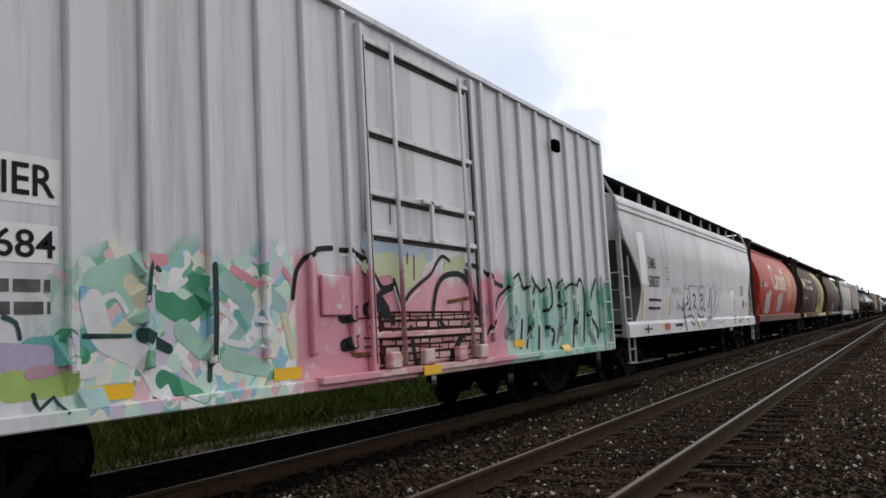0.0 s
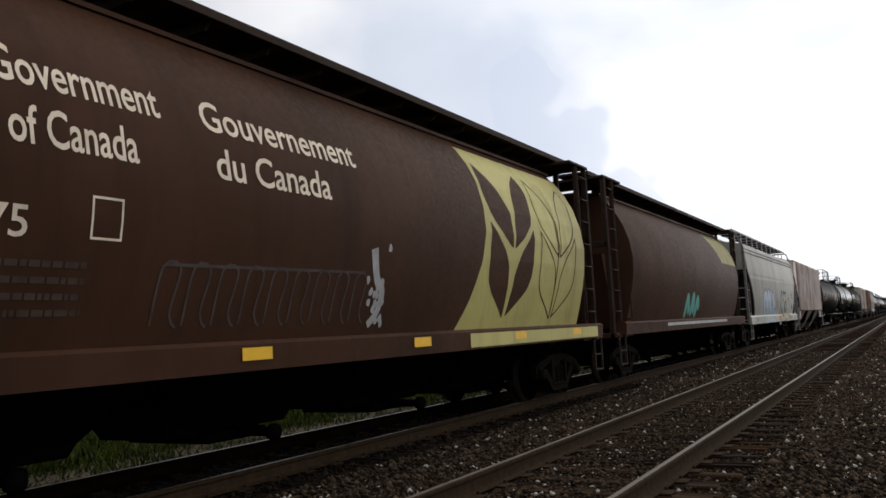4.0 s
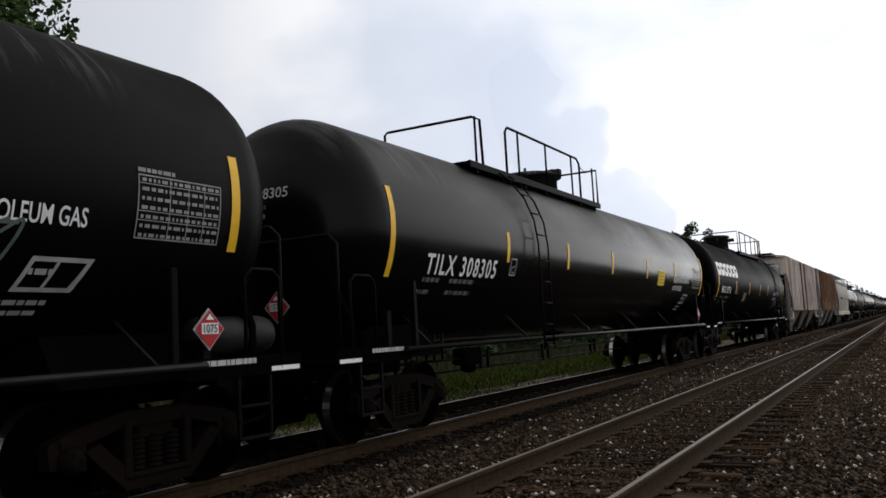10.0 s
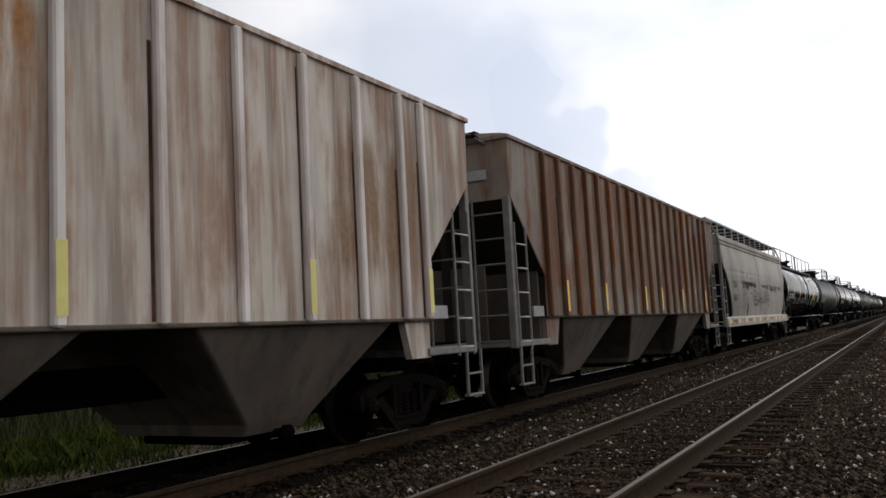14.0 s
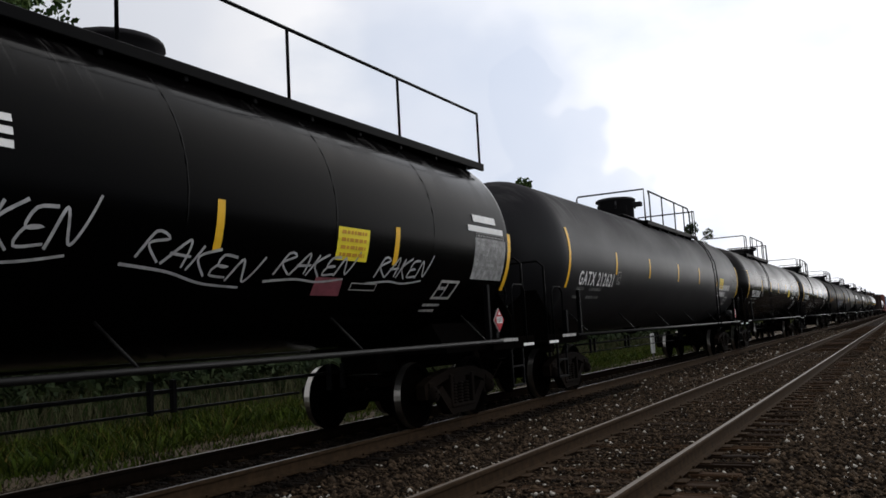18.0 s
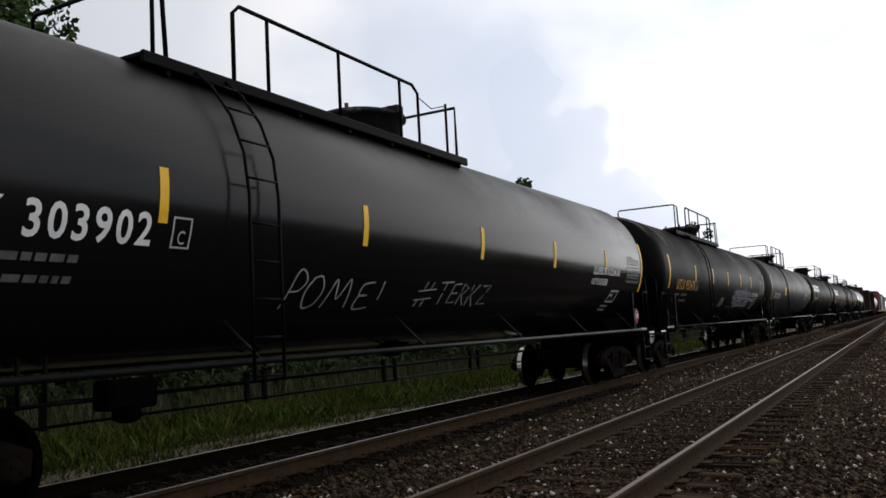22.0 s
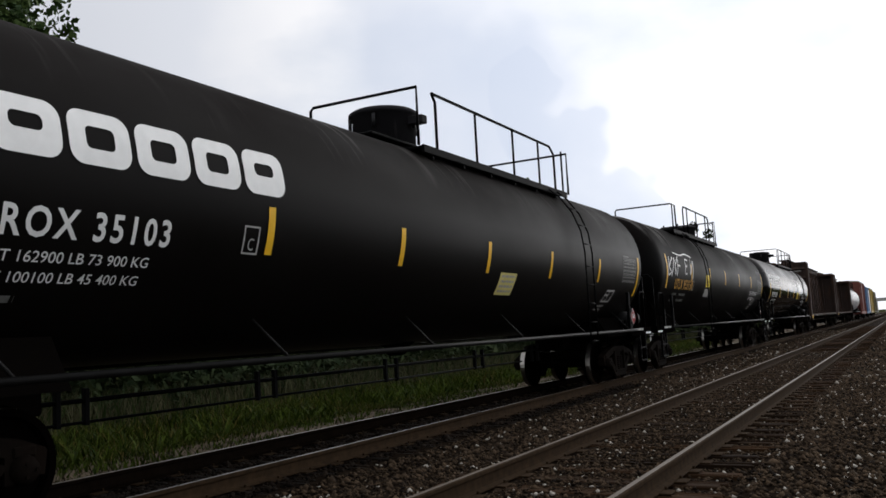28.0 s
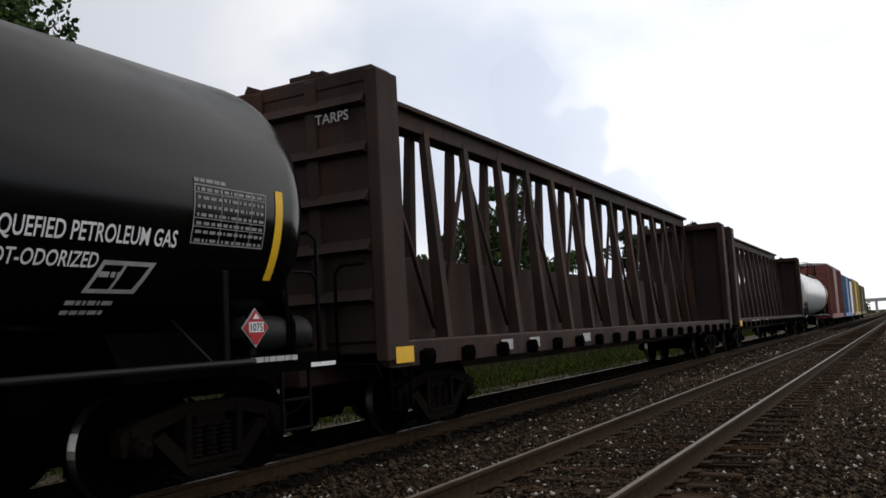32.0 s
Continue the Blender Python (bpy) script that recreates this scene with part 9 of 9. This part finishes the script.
# ribbed hoppers: patches, figures, reflectors
RIB_TOP = on_plane(1.585)
SEAM_RUST_SHADE = plain("seam_rust_shade", (0.085, 0.045, 0.030), 0.85, 0.0, 0.6, 3.0)
for cc, bb, ribs_at, word, seed in ((c_g, b_g, RIBS_G, "61674", 1), (c_k, b_k, RIBS_K, "49096", 2), (c_l, b_l, RIBS_L, "", 3)):
    side = on_plane(1.50)
    t = Marks(side, .005)
    if seed == 2:
        for a0, a1 in ((3.25, 3.78), (3.93, 4.56)):
            t.rect(a0, a1, 2.58, 2.92, 1)
        t.put_each("paint_patch", PATCH, bb, "dark paint patch")
        t = Marks(side, .009)
        t.words("A D", 3.31, 2.64, .22, .42, .008)
        t.words("M X", 4.02, 2.64, .22, .48, .008)
        t.words("49", 3.30, 2.12, .24, .38, .01)
        t.words("09", 4.02, 2.12, .24, .40, .01)
        t.words("6", 4.78, 2.12, .24, .16, .01)
        for a in (3.28, 4.05):
            t.bars(a, a + .42, 1.88, .07, r9)
            t.bars(a, a + .38, 1.70, .07, r9)
        t.frame_of(5.55, 5.85, 2.15, 2.45, .02)
        t.put_each("lettering", INK, bb, "worn black car number")
    elif seed == 1:
        t.rect(2.6, 3.0, 1.75, 2.25, 2)
        t.put("paint_patch", CREAM, bb, "small yellowed patch")
        t = Marks(side, .009)
        t.words("616", 2.55, 1.86, .22, .45, .01)
        t.words("74", 3.45, 1.86, .22, .3, .01)
        t.rect(12.48, 12.76, 1.82, 2.22, 1)
        t.rect(13.32, 13.6, 1.82, 2.24, 1)
        t.stroke([(9.25, 1.7), (9.30, 2.24)], .03)
        t.stroke([(9.50, 2.25), (9.29, 1.95), (9.44, 1.7)], .03)
        t.put_each("lettering", FADEINK, bb, "worn dark car number")
    else:
        t.frame_of(13.45, 13.86, 1.70, 2.15, .04)
        t.rect(13.64, 13.67, 1.70, 2.15, 1)
        t.rect(13.45, 13.86, 1.94, 1.97, 1)
        t.put("stencil_panel", DULLWHITE, bb, "white outlined data box")
        t = Marks(side, .009)
        for j in range(3):
            t.bars(14.2, 14.6, 2.15 - .12 * j, .05, r9)
            t.bars(14.95, 15.3, 2.05 - .12 * j, .05, r9)
        t.put("small_lettering", INK, bb)
    # Dark lines beside the ribs: rust together with the ribs' painted shadow.
    seam = Marks(side, .004)
    for a in ribs_at:
        for s in (-1, 1):
            if r9.random() < .8:
                seam.rect(min(a + s * .056, a + s * (.075 + r9.random() * .03)), max(a + s * .056, a + s * (.075 + r9.random() * .03)), 1.53, 4.25 - r9.random() * .9, 4)
    seam.put_each("rust_line", SEAM_RUST_SHADE, bb, "dark line of rust and painted shadow beside a rib")
    y = Marks(RIB_TOP, .004)
    for k in ((1, 7, 10, 12, 15) if seed == 1 else (1, 4, 8, 10, 13, 17)):
        a = ribs_at[min(k, len(ribs_at) - 1)]
        y.rect(a - .05, a + .05, 1.58, 2.15, 2)
    y.put_each("reflector", YELLOW if seed != 2 else CREAM, bb, "yellow reflectors on the ribs")
    front = .64 + (.54 if seed == 2 else 0)
    e = Marks(on_end(front), .02)
    e.rect(.40, 1.1, 3.80, 3.97, 2)
    e.put("paint_patch", PATCH if seed != 2 else WHITE, cc)
    if word:
        e = Marks(on_end(front), .026)
        e.words(word, .45, 3.82, .12, .58, .012)
        e.bars(.5, .95, 4.02, .07, r9)
        e.put("end_lettering", INK, cc)

# old grey hopper: number, tag, peeled paint
Marks(s_m).words("CEFX", 2.06, 2.38, .25, .75, .016).put("lettering", INK, b_m, "black car mark")
Marks(s_m).words("10631", 2.00, 1.90, .25, .69, .016).put("lettering", INK, b_m, "black car number")
PEEL = plain("peeled_primer", (0.050, 0.032, 0.026), 0.8, 0.0, 0.35, 6.0)
spray(s_m, [
    ("ink", 0.052, [(6.38, 2.14), (6.43, 1.86)]),
    ("ink", 0.052, [(6.50, 2.14), (6.55, 1.89)]),
    ("ink", 0.065, [(7.02, 2.29), (6.82, 2.35), (6.64, 2.12), (6.92, 2.10), (6.69, 1.98), (6.56, 1.74), (7.05, 1.81)]),
    ("ink", 0.063, [(7.48, 2.29), (7.16, 2.14), (7.07, 1.87), (7.29, 1.73), (7.46, 1.81), (7.40, 1.97), (7.22, 1.95)]),
    ("ink", 0.060, [(7.54, 1.78), (7.77, 2.24), (8.08, 1.75)]),
    ("ink", 0.052, [(7.60, 1.92), (8.00, 1.94)]),
    ("ink", 0.056, [(8.08, 2.29), (8.11, 1.75)]),
    ("ink", 0.052, [(8.04, 2.00), (8.43, 2.05)]),
    ("ink", 0.060, [(8.42, 2.38), (8.37, 1.50)]),
    ("ink", 0.045, [(8.57, 2.05), (8.50, 1.83)]),
    ("ink", 0.045, [(8.70, 2.06), (8.63, 1.83)]),
    ("ink", 0.056, [(8.96, 2.34), (8.96, 1.93), (9.14, 1.89), (9.27, 2.27)]),
    ("ink", 0.056, [(9.35, 1.86), (9.41, 2.32), (9.62, 1.89), (9.71, 2.32)]),
    ("ink", 0.059, [(9.79, 1.89), (9.84, 2.33), (10.16, 2.26), (9.90, 2.11), (10.22, 1.94)]),
    ("ink", 0.042, [(10.32, 2.05), (10.11, 1.84)]),
    ("ink", 0.042, [(10.51, 2.20), (10.34, 1.86)]),
    ("ink", 0.054, [(10.69, 2.21), (10.45, 2.18), (10.41, 2.03), (10.64, 1.96), (10.59, 1.77), (10.39, 1.75)]),
    ("cut", 0.120, [(4.49, 2.60), (4.79, 2.59), (5.44, 2.58)]),
    ("cut", 0.156, [(5.63, 2.57), (5.99, 2.58), (6.39, 2.57)]),
    ("cut", 0.209, [(5.05, 1.70), (5.01, 1.56), (4.97, 1.42)]),
    ("cut", 0.070, [(4.26, 2.62), (4.27, 2.42)]),
    ("cut", 0.060, [(4.00, 2.56), (4.07, 2.40)]),
    ("cut", 0.065, [(6.82, 2.68), (6.73, 2.48)]),
    ("cut", 0.048, [(6.51, 2.65), (6.47, 2.36)]),
    ("cut", 0.048, [(5.31, 2.51), (5.29, 2.38)]),
    ("cut", 0.015, [(3.13, 2.62), (3.97, 2.60), (4.43, 2.59)]),
    ("cut", 0.024, [(5.52, 2.24), (6.12, 2.19)]),
    ("cut", 0.019, [(5.96, 2.81), (6.31, 2.84), (6.54, 2.78)]),
    ("cut", 0.055, [(4.15, 3.01), (4.28, 2.99)]),
    ("cut", 0.042, [(5.17, 2.91), (5.45, 2.92)]),
    ("cut", 0.022, [(5.00, 2.78), (5.22, 2.79)]),
    ("cut", 0.056, [(9.09, 2.56), (9.61, 2.56)]),
    ("cut", 0.072, [(10.26, 2.54), (10.70, 2.51)]),
    ("tag", 0.022, [(3.94, 2.14), (3.79, 1.67)]),
    ("tag", 0.015, [(4.09, 2.25), (4.08, 2.00), (4.36, 2.32), (4.32, 1.97), (4.64, 2.39), (4.60, 2.03)]),
    ("tag", 0.015, [(4.04, 1.76), (4.30, 1.87), (4.19, 1.57), (4.57, 1.82), (4.53, 1.54)]),
    ("tag", 0.017, [(4.64, 1.93), (5.01, 1.99), (4.80, 1.72), (5.18, 1.89)]),
    ("tag", 0.024, [(3.25, 1.77), (3.29, 1.58)]),
    ("tag", 0.027, [(3.56, 1.80), (3.57, 1.51)]),
    ("tag", 0.015, [(3.78, 2.13), (4.64, 2.14)]),
], {"ink": DOODLE, "cut": PEEL, "tag": FADEINK}, b_m)
t = Marks(s_m, .005)
for k in range(34):
    t.blob(r9.uniform(2.5, 14.5), r9.uniform(1.5, 2.9), r9.uniform(.012, .04), r9.uniform(.012, .06), 7, .4, r9)
for k in range(30):
    t.blob(r9.uniform(11.0, 13.8), 2.45 + r9.gauss(0, .05), r9.uniform(.03, .08), r9.uniform(.02, .06), 8, .45, r9)
for k in range(150):
    a = r9.choice((r9.uniform(4.0, 7.2), r9.uniform(8.6, 14.9)))
    h = abs(r9.gauss(0, .07)) + .02
    t.blob(a, 2.62 - h * .8 + r9.uniform(-.03, .05), r9.uniform(.015, .075), h, 8, .5, r9)
for k in range(260):
    t.blob(r9.choice((r9.gauss(4.6, .8), r9.uniform(11.0, 15.0))), r9.uniform(1.5, 2.4), r9.uniform(.006, .02), r9.uniform(.008, .03), 6, .4, r9)
tagged(t.put("paint_flecks", PEEL, b_m, "small dark flecks of peeled paint"), kind="stuff")
t = Marks(on_plane(1.585), .006)
for a in (.75, 2.6, 4.05, 5.9, 7.5, 9.6, 12.3, 13.6, 15.0):
    t.rect(a, a + .42, 1.09, 1.24, 1)
t.put_each("reflector", YELLOW, c_m, "yellow reflectors along the sill")
t = Marks(on_plane(1.585), .005)
t.frame_of(1.15, 1.5, 1.05, 1.27, .03)
for a in (1.6, 4.9, 8.6, 10.8):
    t.bars(a, a + .7, 1.14, .05, r9)
t.put("small_lettering", FADEINK, c_m)
t = Marks(on_end(.62), .03)
t.words("CEFX", .75, 3.82, .10, .3, .01)
t.words("10631", .75, 3.66, .10, .34, .01)
t.put("end_lettering", INK, c_m)

# tags on the tank cars
CHALK = plain("chalk_spray", (0.33, 0.33, 0.335), 0.6, 0.0, 0.3, 8.0)


SCRAWL_STROKES = [[(0, 0), (.02, .9), (.14, .8), (.03, .5), (.18, .02)], [(.20, 0), (.29, .95), (.37, .05)], [(.22, .4), (.38, .45)], [(.42, .9), (.41, .0)], [(.56, .95), (.43, .5), (.58, -.05)],
                  [(.74, .85), (.62, .8), (.62, .42), (.71, .45), (.62, .4), (.61, .05), (.76, .1)], [(.79, 0), (.80, .85), (.93, .1), (.98, 1.15)], [(-.06, -.3), (.3, -.18), (.62, -.28), (.95, -.12)]]


def tag_scrawl(a, b, w, h, r, m, weight=.028, loose=0.0, tilt=.12):
    """A quick slanting spray scrawl; a loose one crosses itself past reading."""
    q = r.uniform(.85, 1.15)
    for pts in SCRAWL_STROKES:
        d = loose * r.uniform(-.3, .3)
        pts = [(x, 1 - y) for x, y in pts[::-1]] if loose and r.random() < .5 else pts
        m.stroke([(a + w * (x + d + .12 * y) + r.uniform(-.015, .015), b + h * (y * q + tilt * x)) for x, y in pts], weight, .8, .04)


rt = random.Random(77)
t = Marks(DRUM, .008)
for a, b, w, h, tilt in ((1.45, 2.0, 1.2, .28, .1), (2.55, 1.55, 1.2, .28, .1), (4.5, 1.95, 1.3, .3, .1), (6.4, 1.95, 1.3, .3, 0), (8.3, 1.98, 1.3, .3, .1),
                         (10.05, 2.04, 1.4, .36, .12), (12.0, 2.06, 1.45, .30, -.75), (13.78, 1.97, 1.3, .23, .1), (15.6, 2.0, 1.2, .25, .1)):
    tag_scrawl(a, b, w, h, rt, t, .03, 0.0, tilt)
t.put_each("spray_tag_stroke", CHALK, b_n, "row of pale spray-can tags")
t = Marks(DRUM, .007)
for j in range(3):
    t.rect(10.4, 10.85, 2.98 - .10 * j, 3.04 - .10 * j, 1)
t.rect(18.1, 18.86, 2.92, 3.03, 1)
t.rect(17.9, 19.08, 2.77, 2.86, 1)
t.put_each("label_bar", WHITE, b_n, "blank white label bars")
Marks(DRUM, .003).rect(18.12, 19.16, 2.06, 2.68).put("label_plate", plain("worn_white_plate", (0.30, 0.30, 0.30), 0.6, 0.0, 0.5, 9.0), b_n, "worn white plate behind the data table")
Marks(DRUM, .006).quad((14.53, 1.74), (15.05, 1.74), (15.0, 1.97), (14.5, 1.97), 2).put("label_plate", plain("faded_red_patch", (0.20, 0.055, 0.07), 0.6, 0.0, 0.3), b_n, "faded red patch")
Marks(DRUM, .006).frame_of(15.2, 15.74, 1.82, 1.92, .014).put("plate_mark", DULLWHITE, b_n)
t = Marks(DRUM, .008)
for pts in ([(6.20, 1.56), (6.26, 1.98), (6.36, 2.04), (6.46, 1.92), (6.38, 1.80), (6.24, 1.78)], [(6.58, 1.96), (6.50, 1.78), (6.58, 1.58), (6.74, 1.62), (6.80, 1.82), (6.70, 1.98), (6.56, 1.95)],
            [(6.90, 1.58), (7.0, 1.95), (7.12, 1.70), (7.26, 1.96), (7.36, 1.58)], [(7.78, 1.94), (7.56, 1.90), (7.54, 1.76), (7.70, 1.76), (7.54, 1.74), (7.56, 1.56), (7.84, 1.58)], [(7.98, 1.96), (7.98, 1.70)]):
    t.stroke(pts, .024, .9, .03)
t.put_each("spray_tag_stroke", CHALK, b_q, "thin round-hand chalk tag")
t = Marks(DRUM, .008)
for pts in ([(8.95, 1.60), (9.05, 1.98)], [(9.12, 1.60), (9.22, 1.98)], [(8.88, 1.84), (9.34, 1.88)], [(8.86, 1.70), (9.30, 1.74)], [(9.42, 1.98), (9.76, 2.0)], [(9.58, 1.98), (9.56, 1.64)],
            [(10.02, 1.98), (9.82, 1.96), (9.80, 1.66), (10.02, 1.68)], [(9.82, 1.82), (9.98, 1.83)], [(10.10, 1.64), (10.12, 1.98), (10.28, 1.92), (10.14, 1.80), (10.32, 1.62)],
            [(10.42, 1.98), (10.40, 1.62)], [(10.62, 1.98), (10.44, 1.80), (10.64, 1.60)], [(10.74, 1.96), (11.0, 1.98), (10.76, 1.64), (11.04, 1.66)]):
    t.stroke(pts, .022, .9, 0)
t.put_each("spray_tag_stroke", CHALK, b_q, "thin slanting chalk tag")
# purple panel: grey mist, blocky dark-edged letters past reading, a bunch of berries
MIST = plain("spray_grey_mist", (0.19, 0.19, 0.215), 0.6, 0.0, 0.7, 5.0)
LAVENDER = plain("spray_lavender", (0.36, 0.35, 0.48), 0.55, 0.0, 0.3, 5.0)
INDIGO = plain("spray_indigo", (0.022, 0.018, 0.075), 0.55, 0.0, 0.4, 5.0)
t = Marks(DRUM, .008)
for k in range(46):
    a = 11.35 + 3.5 * k / 45
    t.blob(a, rt.uniform(1.66, 2.28), rt.uniform(.10, .22), rt.uniform(.08, .15), 12, .4, rt)
t.put("graffiti_mist", MIST, b_r, "thin grey spray mist")
BLOCKS = (((0, 0), (0, 1), (.8, 1), (.8, .7)), ((0, .55), (.7, .55), (.8, .1)), ((0, .05), (.85, .02)), ((.05, 1), (.75, .4), (.1, .35)), ((.5, .95), (.55, .1), (.9, .12)))
fill, edge, lite = Marks(DRUM, .012), Marks(DRUM, .015), Marks(DRUM, .018)
for k in range(6):
    a, b, w, h = 12.3 + .43 * k + rt.uniform(-.04, .04), 1.66 + rt.uniform(-.04, .04), .42, .66 - .03 * k
    for pts in rt.sample(BLOCKS, 4):
        q = [(a + w * x, b + h * y) for x, y in pts]
        fill.stroke(q, .10, 1, 0)
        edge.stroke([(x - .045, y + .045) for x, y in q], .030, 1, 0)
        edge.stroke([(x + .045, y - .045) for x, y in q], .030, 1, 0)
        lite.stroke([(x - .012, y + .012) for x, y in q[:2]], .022, 1, 0)
for a, b in ((11.45, 2.02), (11.65, 2.10), (11.85, 2.14), (11.62, 1.92), (11.84, 1.98), (11.72, 1.74), (11.58, 1.80)):
    edge.blob(a, b, .105, .085, 14)
    lite.blob(a - .01, b + .012, .055, .045, 12)
for tip in ((11.62, 2.36), (11.80, 2.40), (12.0, 2.33)):
    lite.stroke([(11.74, 2.2), tip], .02, .5)
fill.put("graffiti_fill", LAVENDER, b_r, "blocky lavender graffiti shapes")
edge.put("graffiti_edge", INK, b_r, "black edges of the graffiti")
lite.put("graffiti_light", plain("spray_pale_lilac", (0.62, 0.61, 0.70), 0.55, 0.0, 0.3), b_r, "pale lilac highlights")
t = Marks(DRUM, .010)
t.blob(10.95, 2.15, .38, .06, 16, .3, rt)
t.put("spray_smear", INDIGO, b_r, "dark blue spray smear")
t = Marks(DRUM, .010)
tag_scrawl(10.96, 1.58, .62, .09, rt, t, .016, 1.0)
t.put_each("spray_tag_stroke", CHALK, b_r, "small pale tag")
for bb, a in ((b_r, 17.12), (b_v, 16.85)):
    Marks(DRUM, .005).quad((a, 2.70), (a + .86, 2.70), (a + .94, 3.20), (a + .02, 3.22), 4).put("paint_patch", plain("blank_grey_patch", (0.11, 0.11, 0.115), 0.6, 0.0, 0.15), bb, "blank grey painted panel")
t = Marks(DRUM, .012)
tag_scrawl(1.85, 2.50, 2.2, .5, rt, t, .05, 1.0)
t.put_each("spray_tag_stroke", WHITE, b_v, "thick white tag over the letters")
t = Marks(DRUM, .012)
t.rect(6.3, 6.95, 1.98, 2.24)
t.put("label_plate", PATCH, b_v, "grey label plates")
t = Marks(DRUM, .008)
tag_scrawl(14.6, 1.95, 1.6, .35, rt, t, .03, 1.0)
t.put("spray_tag", plain("grey_green_spray", (0.10, 0.13, 0.11), 0.6), b_h, "dim green tag")
t = Marks(DRUM, .008)
tag_scrawl(17.0, 1.5, .9, .28, rt, t, .02, 1.0)
t.put_each("spray_tag_stroke", CHALK, b_t, "small pale tag")
for bb, a in ((b_o, 17.0), (b_q, 16.4), (b_r, 15.3)):
    t = Marks(DRUM, .004)
    t.rect(a - 1.1, a + .75, 2.235, 2.435)
    t.rect(a - 1.1, a + .1, 2.015, 2.195)
    t.put_each("label_strip", DULLWHITE, bb, "pale strip behind the cargo name") if bb is b_o else None


# ---- the train rolls by ----
def run(t):
    """How far the train has come by t seconds: steady, then slowing a little."""
    return 13.45 * t - (0.03 * (t - 20) ** 2 if t > 20 else 0.0)


TIMES = [0, 5, 10, 15, 18, 20, 22, 24, 26, 28, 30, 32]


def motions():
    for ob, u in CARS:
        walk(ob, [(t, pose(XC, u - run(t), ZF)) for t in TIMES])
    # all wheels turn alike: one set of keys serves them all
    first = WHEELSETS[0]
    walk(first, [(k / FPS, pose(0, 0, 0, math.degrees(run(k / FPS) / 0.457))) for k in range(32 * FPS + 1)])
    keys = first.animation_data
    for w in WHEELSETS[1:]:
        w.rotation_mode = "QUATERNION"
        w.animation_data_create()
        w.animation_data.action = keys.action
        w.animation_data.action_slot = keys.action_slot


motions()
